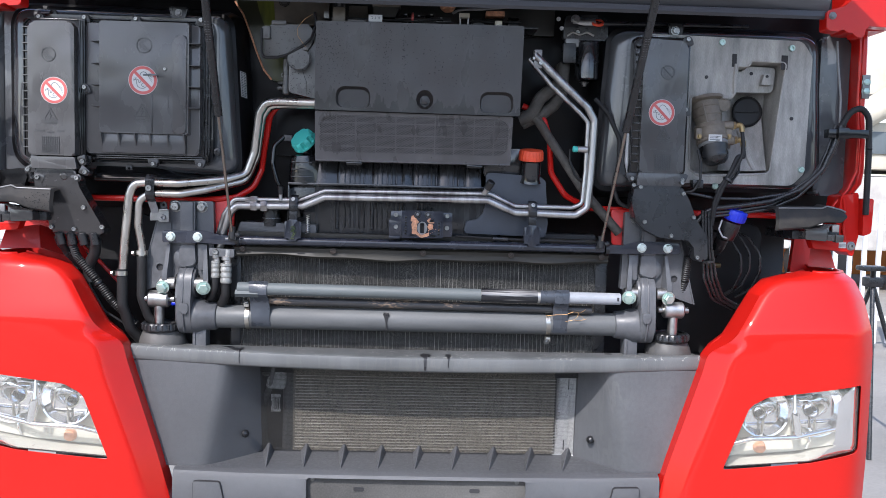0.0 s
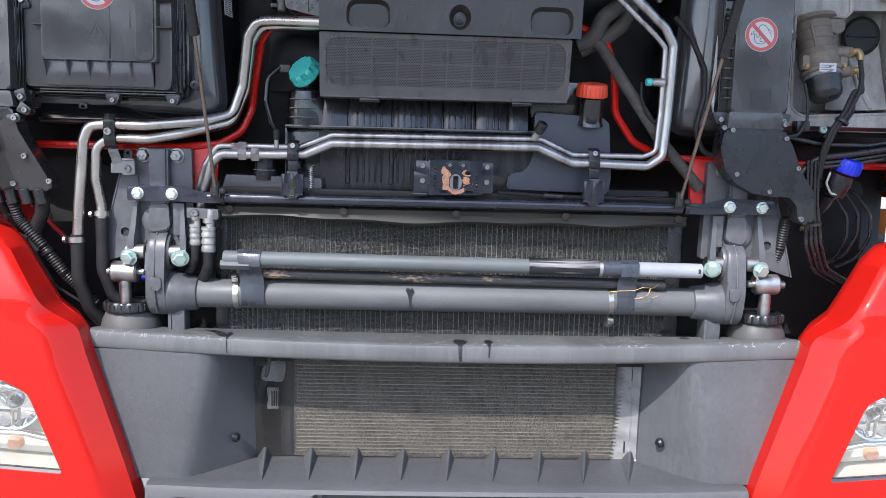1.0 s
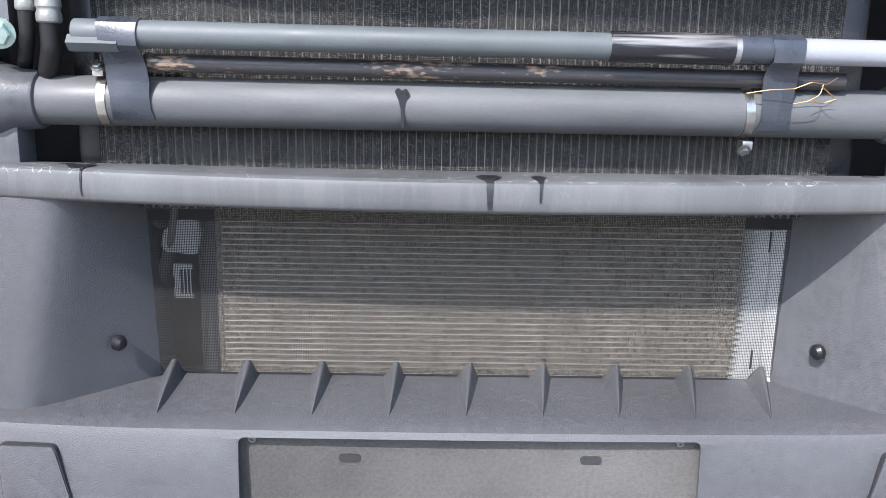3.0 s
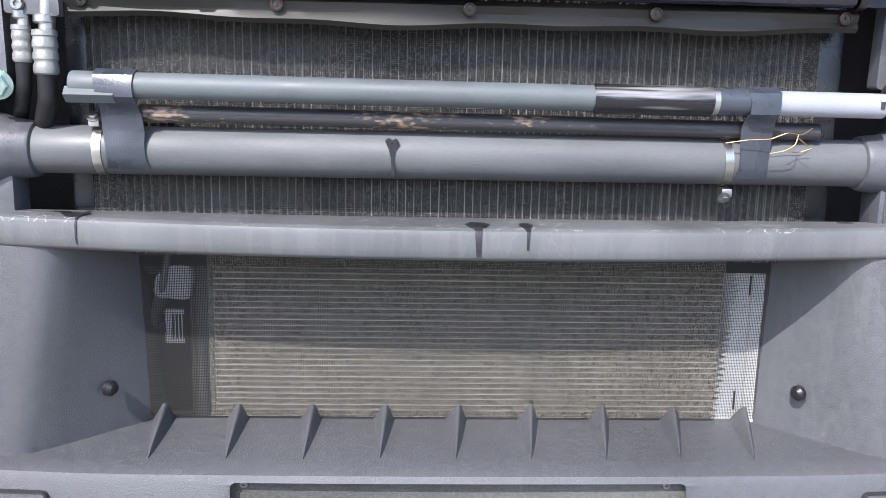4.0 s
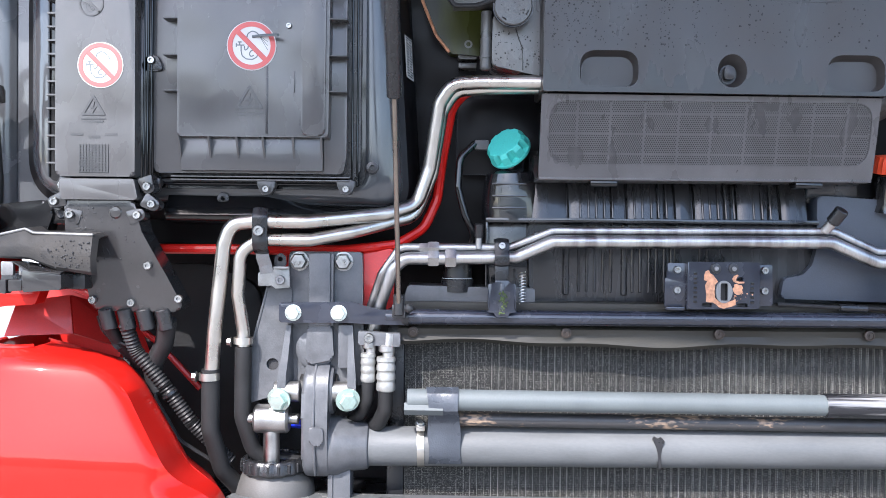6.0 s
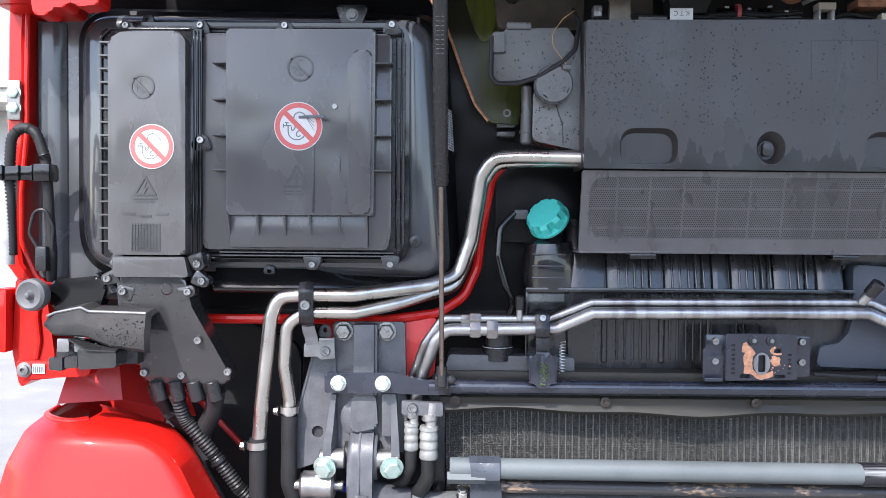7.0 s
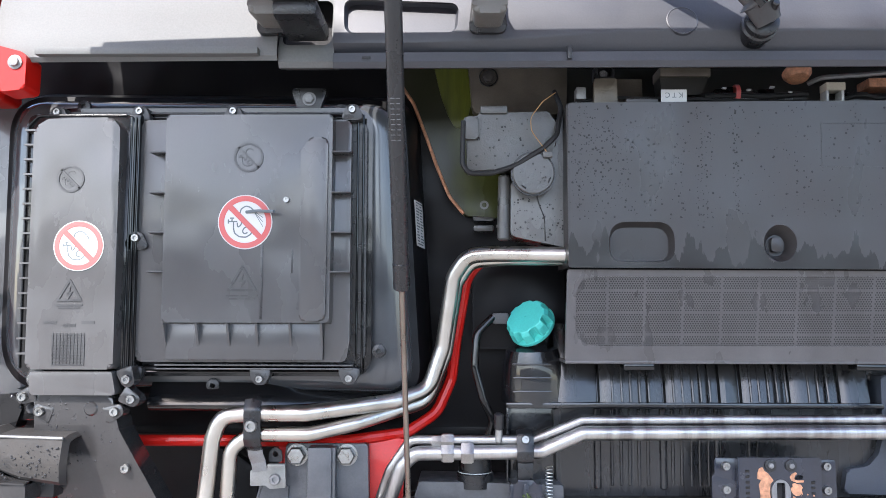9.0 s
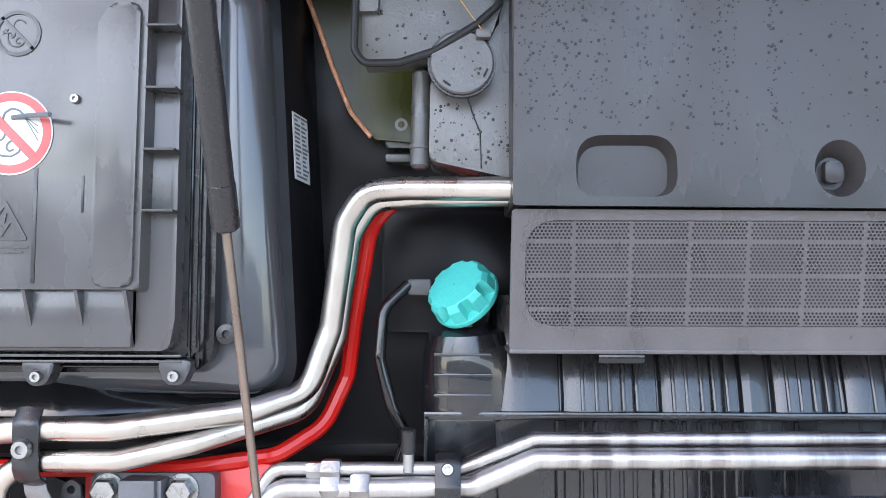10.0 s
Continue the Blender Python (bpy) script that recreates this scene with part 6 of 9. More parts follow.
def recess_frame(f, s, outer):
    """The domed grey rim pressed round a filter, and the black wall that falls back from it to the bulkhead."""
    o = rounded([(s * x, z) for x, z in outer], [0.085, 0.045, 0.05, 0.06], 9)
    i = rounded([(s * x, z) for x, z in SEAL_EDGE], [0.03, 0.024, 0.024, 0.03], 9)
    cx, cz = s * 0.83, 1.785
    def grown(d):
        return [(x + d * (x - cx) / 0.30, z + d * (z - cz) / 0.22) for x, z in o]
    dome = ((0.0, 2.203), (0.12, 2.1995), (0.3, 2.1985), (0.5, 2.200), (0.66, 2.2035), (0.8, 2.2095), (0.9, 2.217), (0.96, 2.2255), (1.0, 2.237))
    rows = [[(p[0] + (q[0] - p[0]) * u, y, p[1] + (q[1] - p[1]) * u) for p, q in zip(i, o)] for u, y in dome]
    part("frame", thick(loft(rows, closed=True), 0.002), CABRIM, f)
    rows = [[(x, y, z) for x, z in grown(d)] for d, y in ((-0.004, 2.232), (0.008, 2.236), (0.022, 2.275), (0.026, BULK_Y + 0.002))]
    part("recess_wall", loft(rows, closed=True), CABBLACK, f, "black painted wall behind the rim")


def filter_left():
    # rounded grey recess frame in the cab sheet
    f = thing("filter_recess_frame", (-0.83, 2.2, 1.58), "grey-blue painted rounded recess frame of the cab sheet", "recess frame", "recess frames", "structure")
    recess_frame(f, -1, [(1.136, 1.570), (0.516, 1.562), (0.543, 1.998), (1.136, 2.006)])
    part("outer_step", prism(rounded([(-1.205, 1.55), (-1.105, 1.55), (-1.105, 2.0), (-1.205, 2.0)], 0.02), 2.238, BULK_Y + 0.003, 0.012, 0.0, seg=3), CABGREY, f)
    part("outer_fold", thick(loft([[(-1.205, 2.222, z), (-1.182, 2.224, z), (-1.172, 2.230, z), (-1.166, 2.2375, z)] for z in (1.56, 1.70, 1.85, 1.99)]), 0.003), CABGREY, f)
    b = thing("air_filter_box", (-0.75, 2.15, 1.58), "large dark grey plastic air filter lid with screws and ribs", "air filter")
    part("flange", prism(rounded([(-1.052, 1.60), (-0.60, 1.60), (-0.585, 1.62), (-0.585, 1.95), (-0.60, 1.972), (-1.03, 1.972), (-1.052, 1.95)], 0.012), 2.168, 2.205, 0.004), BLACK, b)
    for k, d in enumerate((0.002, 0.010)):
        part("seal_ridge", tube([(-0.600 + d, 2.166, 1.606 - d), (-0.600 + d, 2.166, 1.962 + d * 0.5)], 0.0016, 0, 8), GLOSSBLACK, b)
        part("seal_ridge", tube([(-0.90, 2.166, 1.607 - d), (-0.604, 2.166, 1.607 - d)], 0.0016, 0, 8), GLOSSBLACK, b)
        part("seal_ridge", tube([(-0.90, 2.164, 1.959 + d * 0.8), (-0.604, 2.164, 1.959 + d * 0.8)], 0.0014, 0, 8), GLOSSBLACK, b)
    for k in range(3):
        part("seal_ridge", tube([(-0.919 + 0.0055 * k, 2.140, 1.60), (-0.917 + 0.0055 * k, 2.140, 1.958)], 0.0018, 0, 8), GLOSSBLACK, b)
    part("gap_wall", box(-0.923, -0.905, 2.142, 2.17, 1.60, 1.962, 0.001), GLOSSBLACK, b)
    part("seal_groove", plate(rect(-1.058, -0.578, 1.590, 1.980, 0.03), [rect(-1.046, -0.590, 1.602, 1.968, 0.024)[::-1]], 2.178, 2.2), GLOSSBLACK, b)
    part("step", prism(rounded([(-0.905, 1.612), (-0.61, 1.612), (-0.605, 1.64), (-0.605, 1.955), (-0.905, 1.955)], 0.008), 2.146, 2.17, 0.003), LID, b)
    lid = part("lid", prism(rounded([(-0.863, 1.667), (-0.631, 1.667), (-0.629, 1.90), (-0.629, 1.958), (-0.863, 1.958)], 0.005), 2.126, 2.155, 0.004, 0.003, seg=3), LID, b)
    part("lid_hump", prism(rounded([(-0.672, 1.669), (-0.636, 1.669), (-0.634, 1.925), (-0.66, 1.925), (-0.672, 1.905)], 0.01), 2.121, 2.133, 0.004, seg=3), LID, b)
    for k, z in enumerate((1.905, 1.848, 1.792, 1.737)):
        part("side_rib", box(-0.630, -0.602, 2.124, 2.148, z - 0.0012, z + 0.0012, 0.0006), MOULD, b)
        part("side_rib", box(-0.885, -0.862, 2.126, 2.148, z - 0.0012, z + 0.0012, 0.0006), MOULD, b)
    for k in range(6):
        x = -0.858 + k * 0.043
        part("skirt_rib", thick(loft([[(x, 2.12, 1.666), (x, 2.146, 1.666)], [(x, 2.143, 1.617), (x, 2.146, 1.617)]]), 0.003), LID, b)
    part("skirt", box(-0.86, -0.64, 2.135, 2.148, 1.615, 1.668, 0.003), LID, b)
    for z in (1.607, 1.602):
        part("seal_line", box(-0.88, -0.60, 2.150, 2.17, z - 0.001, z + 0.0012, 0.0005), LID, b)
    embossed(lid, -0.746, 2.126, 1.897, 0.021)
    triangle(lid, -0.752, 2.126, 1.722, 0.022)
    part("wet_run", box(-0.727, -0.7235, 2.1252, 2.1262, 1.672, 1.775, 0.0003), WETDARK, lid, "dark water run")
    part("wet_run", box(-0.684, -0.682, 2.1252, 2.1262, 1.735, 1.768, 0.0003), WETDARK, lid, "dark water run")
    part("loose_screw", screw((-0.692, 2.126, 1.837), (0, -1, 0), 0.0045, 0.004), ZINC, lid)
    part("pin", tube([(-0.748, 2.125, 1.820), (-0.73, 2.120, 1.821), (-0.705, 2.106, 1.8185)], 0.0022, 0.005, 8), INK, lid)
    for x, z, up in ((-0.911, 1.969, 1), (-0.776, 1.969, 1), (-0.605, 1.971, 1), (-0.606, 1.589, 0), (-0.731, 1.588, 0), (-0.912, 1.590, 0), (-1.030, 1.968, 1)):
        lug(b, x, 2.152, z, up)
    lug(b, -0.907, 2.140, 1.785, 1, 0.9, BLACK)
    for x, z in ((-0.795, 1.977), (-1.005, 1.983), (-0.625, 1.977), (-0.81, 1.575), (-1.072, 1.628), (-0.567, 1.626)):
        part("grommet", lathe([(0.010, 0), (0.0095, 0.006), (0.004, 0.007), (0.0035, 0.002), (0.0003, 0.002)], (x, 2.185 if z > 1.6 else 2.203, z), (0, -1, 0), 16), BLACK, b)
    part("top_bracket", prism(rounded([(-0.70, 2.01), (-0.645, 2.01), (-0.655, 1.982), (-0.662, 1.974), (-0.682, 1.974), (-0.69, 1.982)], 0.006), 2.18, 2.19, 0.002), BLACK, b)
    part("bracket_bolt", hexbolt((-0.672, 2.18, 1.994), (0, -1, 0), 0.0070, 0.006), GALVDARK, b)
    back = lambda x: 0.045 * smooth01((x + 0.74) / 0.12)
    sill = loft([[(x, y + back(x), z) for y, z in ((2.212, 1.602), (2.210, 1.590), (2.205, 1.577), (2.196, 1.564), (2.188, 1.555), (2.186, 1.549), (2.192, 1.543), (2.21, 1.539), (2.26, 1.536))] for x in (-0.90, -0.80, -0.74, -0.70, -0.66, -0.62, -0.545)])
    part("lower_lip", thick(sill, 0.003), GLOSSBLACK, f)
    small_box(-1, 0.924, 1.045, 1.603, 1.95, 2.116)
    warning_sticker(-0.976, 2.1155, 1.772, 0.0335)
    warning_sticker(-0.749, 2.1255, 1.806, 0.0365)


filter_left()


def duct_left():
    t = thing("intake_duct", (-0.96, 2.15, 1.39), "wet dark plastic duct below the intake box", "air duct", "intake ducts")
    part("neck", prism(rounded([(-1.04, 1.60), (-0.926, 1.60), (-0.92, 1.568), (-1.038, 1.568)], 0.004), 2.118, 2.17, 0.004), LID, t)
    b = prism(rounded([(-1.036, 1.572), (-0.93, 1.572), (-0.918, 1.52), (-0.885, 1.455), (-0.862, 1.405), (-0.868, 1.394), (-1.004, 1.394), (-1.01, 1.44), (-1.035, 1.515)], 0.012), 2.128, 2.18, 0.024, seg=6)
    bmesh.ops.triangulate(b, faces=[f for f in b.faces if len(f.verts) > 4])
    for z in (1.55, 1.53, 1.51, 1.49, 1.47, 1.45, 1.43, 1.41):
        bmesh.ops.bisect_plane(b, geom=b.verts[:] + b.edges[:] + b.faces[:], plane_co=(0, 0, z), plane_no=(0, 0, 1))
    sag = lambda z: 0.030 * max(0.0, (1.545 - z) / 0.15) ** 1.6
    for v in b.verts:
        v.co.y += sag(v.co.z)
    part("duct", b, BLACK_WET, t, smooth=50)
    part("dimple", lathe([(0.010, 0), (0.008, 0.002), (0.002, 0.0025)], (-0.957, 2.128, 1.549), (0, -1, 0), 14), BLACK_WET, t)
    for x, z in ((-1.038, 1.590), (-1.050, 1.565), (-1.026, 1.545), (-0.901, 1.562), (-0.923, 1.545), (-0.908, 1.589), (-0.910, 1.467), (-1.001, 1.412), (-0.941, 1.408), (-0.866, 1.415)):
        part("screw", screw((x, 2.126 + sag(z), z), (0, -1, 0), 0.0066, 0.005), ZINC, t)
    for x, z, a in ((-1.038, 1.590, 60), (-1.050, 1.565, 20), (-1.026, 1.545, -20), (-0.901, 1.562, 150), (-0.908, 1.589, 110), (-0.923, 1.545, 200)):
        d = Vector((math.cos(radians(a)), math.sin(radians(a))))
        n = Vector((-d.y, d.x))
        c = Vector((x, z))
        o = [c - d * 0.011 + n * 0.008, c - d * 0.011 - n * 0.008, c + d * 0.016 - n * 0.012, c + d * 0.016 + n * 0.012]
        part("screw_tab", prism(rounded([tuple(p) for p in o], [0.008, 0.008, 0.003, 0.003]), 2.127, 2.15, 0.003), BLACK_WET, t)
    for x in (-0.985, -0.955, -0.925, -0.895):
        part("outlet", rod((x, 2.16, 1.398), (x + 0.006, 2.165, 1.365), 0.012, 14), BLACK, t)
    return t


def rain_on(parent, n, x0, x1, z0, z1, depth, seed):
    """Beads of rain standing on a face; depth(x, z) gives its y."""
    d, rng = bmesh.new(), random.Random(seed)
    for k in range(n):
        x, z, r = rng.uniform(x0, x1), rng.uniform(z0, z1), rng.choice((0.0005, 0.0007, 0.0009, 0.0012, 0.0016))
        lathe([(r, 0), (r * 0.85, r * 0.5), (r * 0.35, r * 0.75)], (x, depth(x, z), z), (0, -1, 0), 7, d)
    w = part("rain", d, DROP, parent, "clear rain drops")
    w["kind"] = "stuff"


DROP = mat("water_drop", (0.020, 0.020, 0.021), 0.03, var=0.1, bump=0, rvar=0.02)
BLACK_WET = mat("wet_black_plastic", (0.027, 0.0265, 0.027), 0.22, var=0.25, scale=20, bump=0.06, bscale=250, rvar=0.08, coat=0.4, warp=0.3)
rain_on(duct_left(), 110, -1.02, -0.92, 1.47, 1.56, lambda x, z: 2.128 + 0.030 * max(0.0, (1.545 - z) / 0.15) ** 1.6, 4)


def filter_right():
    f = thing("filter_recess_frame", (0.8, 2.2, 1.58), "grey-blue painted rounded recess frame of the cab sheet", "recess frame", "recess frames", "structure")
    recess_frame(f, 1, [(1.115, 1.565), (0.478, 1.555), (0.508, 1.995), (1.090, 1.994)])
    part("outer_step", prism(rounded([(1.11, 1.55), (1.195, 1.55), (1.195, 2.0), (1.11, 2.0)], 0.02), 2.245, BULK_Y + 0.003, 0.012, 0.0, seg=3), CABGREY, f)
    t = thing("grey_tray", (0.85, 2.2, 1.58), "dusty grey moulded tray round the brake valve", "plastic tray")
    outer = rounded([(0.575, 1.575), (1.02, 1.575), (1.055, 1.61), (1.06, 1.93), (1.03, 1.972), (0.60, 1.98), (0.575, 1.95)], 0.03)
    pocket = rounded([(0.731, 1.612), (0.76, 1.596), (0.957, 1.606), (0.982, 1.86), (0.988, 1.913), (0.89, 1.916), (0.884, 1.90), (0.852, 1.90), (0.849, 1.824), (0.838, 1.812), (0.726, 1.815)], [0.02, 0.012, 0.02, 0.02, 0.012, 0.008, 0.008, 0.008, 0.01, 0.01, 0.012])
    part("rim", plate(outer, [pocket[::-1]], 2.188, 2.2), TRAY, t)
    part("rim_edge", tube([(x, 2.189, z) for x, z in pocket], 0.0035, 0, 8, closed=True), TRAY, t)
    inner = [(0.84 + (x - 0.84) * 0.9, 1.75 + (z - 1.75) * 0.92) for x, z in pocket]
    part("pocket_wall", loft([[(x, 2.19, z) for x, z in pocket], [(x, 2.275, z) for x, z in inner]], closed=True), TRAY, t)
    part("pocket_floor", prism(inner, 2.274, 2.28, 0), TRAY, t)
    part("upper_shelf", prism(rounded([(0.855, 1.832), (0.968, 1.834), (0.974, 1.903), (0.892, 1.905), (0.884, 1.890), (0.856, 1.890)], 0.008), 2.224, 2.275, 0.008, seg=3), TRAY, t)
    ramp = loft([[(0.85, 2.27, 1.71), (0.90, 2.27, 1.735), (0.955, 2.262, 1.77)], [(0.84, 2.25, 1.66), (0.90, 2.242, 1.67), (0.952, 2.228, 1.69)], [(0.82, 2.215, 1.612), (0.90, 2.205, 1.612), (0.95, 2.196, 1.615)]])
    part("floor_ramp", thick(ramp, 0.003), TRAY, t)
    part("ramp_rib", tube([(0.895, 2.265, 1.73), (0.905, 2.238, 1.67), (0.918, 2.205, 1.615)], 0.008, 0.05, 10), TRAY, t)
    part("drip_rib", tube([(0.847, 2.187, 1.905), (0.845, 2.186, 1.86), (0.846, 2.187, 1.825)], 0.004, 0.02, 8), TRAY, t)
    part("port", lathe([(0.042, 0.0), (0.044, 0.006), (0.04, 0.01), (0.036, 0.006), (0.004, 0.004)], (0.911, 2.262, 1.782), (0, -1, 0), 28), RUBBER, t, "black rubber port cover")
    for x0, x1, z0, z1 in ((0.836, 0.849, 1.897, 1.932), (0.973, 0.991, 1.893, 1.932)):
        part("drain_slot", box(x0, x1, 2.1862, 2.1885, z0, z1, 0.001), CORE, t)
    part("port_cross", box(0.878, 0.944, 2.253, 2.258, 1.780, 1.784, 0.001), RUBBER, t)
    part("hang_eye", prism(rounded([(0.928, 1.852), (0.959, 1.854), (0.952, 1.884), (0.936, 1.884)], 0.004), 2.206, 2.226, 0.003), TRAY, t)
    part("eye_hole", rod((0.943, 2.2075, 1.876), (0.943, 2.204, 1.876), 0.004, 12, bev=0), CORE, t)
    for x, z in ((0.767, 1.867), (0.905, 1.885), (1.01, 1.76)):
        part("hole", rod((x, 2.1885 if x != 0.905 else 2.2245, z), (x, 2.186 if x != 0.905 else 2.222, z), 0.005, 10, bev=0), CORE, t)
    for x, z in ((0.806, 1.962), (1.0, 1.952), (1.045, 1.62), (0.806, 1.568)):
        part("screw", screw((x, 2.188, z), (0, -1, 0), 0.009, 0.006), ZINCGREEN, t)
    part("drain_bracket", prism(rounded([(0.655, 2.01), (0.70, 2.01), (0.695, 1.975), (0.66, 1.975)], 0.006), 2.19, 2.2, 0.002), BLACK, t)
    part("bracket_bolt", hexbolt((0.676, 2.19, 1.99), (0, -1, 0), 0.0085, 0.007), ZINC, t)
    # ribbed seal down the inner side
    part("side_seal", tube([(0.566, 2.19, 1.60), (0.558, 2.19, 1.63), (0.575, 2.19, 1.93), (0.60, 2.19, 1.965), (0.66, 2.19, 1.97)], 0.008, 0.03, 10), ALUPAINT, t)
    b = small_box(1, 0.580, 0.700, 1.600, 1.955, 2.14)
    warning_sticker(0.634, 2.1395, 1.762, 0.034)
    for x, z, up in ((0.566, 1.583, 0), (0.704, 1.583, 0), (0.703, 1.962, 1), (0.704, 1.773, 1)):
        lug(b, x, 2.160, z, up, 0.9)
    # brake valve
    v = thing("brake_valve", (0.78, 2.2, 1.6), "cast aluminium foot brake valve with black base and brass fittings", "brake valve")
    ax = Vector((0.13, -0.32, -1.0)).normalized()
    o = Vector((0.778, 2.222, 1.800))
    part("mounting_flange", lathe([(0.042, -0.008), (0.054, -0.006), (0.055, 0.003), (0.043, 0.006)], o, ax, 30), CAST, v)
    part("flange_ear", prism(rounded([(0.80, 1.808), (0.836, 1.806), (0.836, 1.782), (0.82, 1.775), (0.80, 1.782)], 0.005), 2.185, 2.235, 0.004), CAST, v)
    part("pedal_cone", lathe([(0.043, 0.0), (0.0425, 0.022), (0.0405, 0.024), (0.039, 0.045), (0.037, 0.047), (0.034, 0.074)], o, ax, 30), CAST, v)
    for q in (-0.02, 0.012):
        part("cone_rib", rod(o + Vector((q, -0.040, -0.004)), o + ax * 0.072 + Vector((q * 0.8, -0.033, 0)), 0.0026, 8), CAST, v)
    part("side_web", thick(loft([[(0.812, 2.20, 1.785), (0.818, 2.23, 1.785)], [(0.806, 2.185, 1.728), (0.812, 2.22, 1.728)]]), 0.006), CAST, v)
    part("valve_body", lathe([(0.034, 0.066), (0.043, 0.070), (0.044, 0.080), (0.042, 0.083), (0.042, 0.108), (0.044, 0.111), (0.043, 0.119), (0.036, 0.122)], o, ax, 32), CAST, v)
    for q in (-0.042, 0.04):
        part("body_ear", box(o.x + 0.012 + q - 0.009, o.x + 0.012 + q + 0.009, 2.165, 2.19, 1.695, 1.726, 0.005), CAST, v)
    part("label", box(0.768, 0.804, 2.1455, 2.149, 1.690, 1.708, 0.0), WHITE, v, "white paper label")
    for k in range(3):
        part("label_line", box(0.771, 0.799 - 0.006 * (k % 2), 2.1448, 2.1456, 1.6935 + 0.0045 * k, 1.695 + 0.0045 * k, 0), INK, v)
    part("clamp_ring", lathe([(0.037, 0.118), (0.0405, 0.121), (0.0405, 0.128), (0.037, 0.131)], o, ax, 32), GALVDARK, v)
    part("exhaust", lathe([(0.036, 0.128), (0.039, 0.131), (0.038, 0.142), (0.036, 0.146), (0.036, 0.160), (0.033, 0.170), (0.026, 0.177), (0.004, 0.180)], o, ax, 32), BLACK, v, "black round exhaust base")
    for x, z in ((0.748, 1.703), (0.830, 1.705)):
        part("body_bolt", hexbolt((x, 2.165, z), (0, -1, 0), 0.0045, 0.006), BRASS, v)
    for k, (z, xe) in enumerate(((1.736, 0.845), (1.696, 0.850))):
        part("branch", rod((0.805, 2.185, z - 0.002), (xe, 2.178, z), 0.0135, 16, bev=0.003), CAST, v)
        part("branch", rod((0.81, 2.20, z - 0.014), (xe - 0.005, 2.198, z - 0.013), 0.011, 14, bev=0.003), CAST, v)
        part("brass_fitting", lathe([(0.0115, 0), (0.0115, 0.007), (0.0085, 0.009), (0.0085, 0.013)], (xe - 0.002, 2.178, z), (1, -0.05, 0.03), 6), BRASS, v)
        part("brass_elbow", tube([(xe + 0.008, 2.177, z), (xe + 0.018, 2.172, z + 0.002), (xe + 0.021, 2.168, z - 0.006), (xe + 0.021, 2.166, z - 0.018)], 0.0075, 0.006, 10), BRASS, v)
        x0 = xe + 0.021
        part("air_line", tube([(x0, 2.166, z - 0.016), (x0 + 0.004, 2.162, z - 0.05), (0.866 - 0.012 * k, 2.155, 1.655), (0.842 - 0.010 * k, 2.15, 1.605), (0.815 - 0.008 * k, 2.15, 1.565), (0.80 - 0.006 * k, 2.155, 1.52), (0.792, 2.16, 1.46)], 0.0052, 0.03, 10), RUBBER, v, "black air line")
    part("air_line", tube([(0.872, 2.19, 1.655), (0.868, 2.18, 1.61), (0.845, 2.165, 1.585), (0.815, 2.16, 1.572), (0.80, 2.165, 1.55)], 0.0035, 0.02, 8), RUBBER, v, "thin black line")
    part("air_line", tube([(0.745, 2.16, 1.665), (0.752, 2.155, 1.63), (0.752, 2.15, 1.585), (0.735, 2.15, 1.553), (0.715, 2.155, 1.55)], 0.0035, 0.03, 8), RUBBER, v, "thin black line")
    part("line_tie", ring_band((0.828, 2.15, 1.585), (0.5, 0, 0.85), 0.013, 0.006, 0.002), BLACK, v)
    part("line_clip", box(0.735, 0.765, 2.16, 2.188, 1.562, 1.585, 0.004), BLACK, v)


filter_right()


def duct_right():
    t = thing("intake_duct", (0.65, 2.15, 1.38), "black plastic curved duct below the intake box", "air duct", "intake ducts")
    part("neck", prism(rounded([(0.578, 1.60), (0.695, 1.60), (0.698, 1.56), (0.575, 1.56)], 0.004), 2.142, 2.19, 0.004), LID, t)
    o = rounded([(0.570, 1.565), (0.698, 1.565), (0.722, 1.525), (0.742, 1.475), (0.775, 1.43), (0.778, 1.372), (0.768, 1.36), (0.744, 1.362), (0.738, 1.40), (0.722, 1.418), (0.68, 1.42), (0.64, 1.425), (0.60, 1.446), (0.575, 1.475), (0.562, 1.52)], 0.012)
    part("duct", prism(o, 2.138, 2.19, 0.010, seg=3), BLACK, t)
    for x, z in ((0.566, 1.565), (0.585, 1.56), (0.698, 1.575), (0.703, 1.545), (0.734, 1.482), (0.749, 1.372), (0.600, 1.466), (0.674, 1.430)):
        part("screw", screw((x, 2.138, z), (0, -1, 0), 0.006, 0.005), ZINC, t)


duct_right()


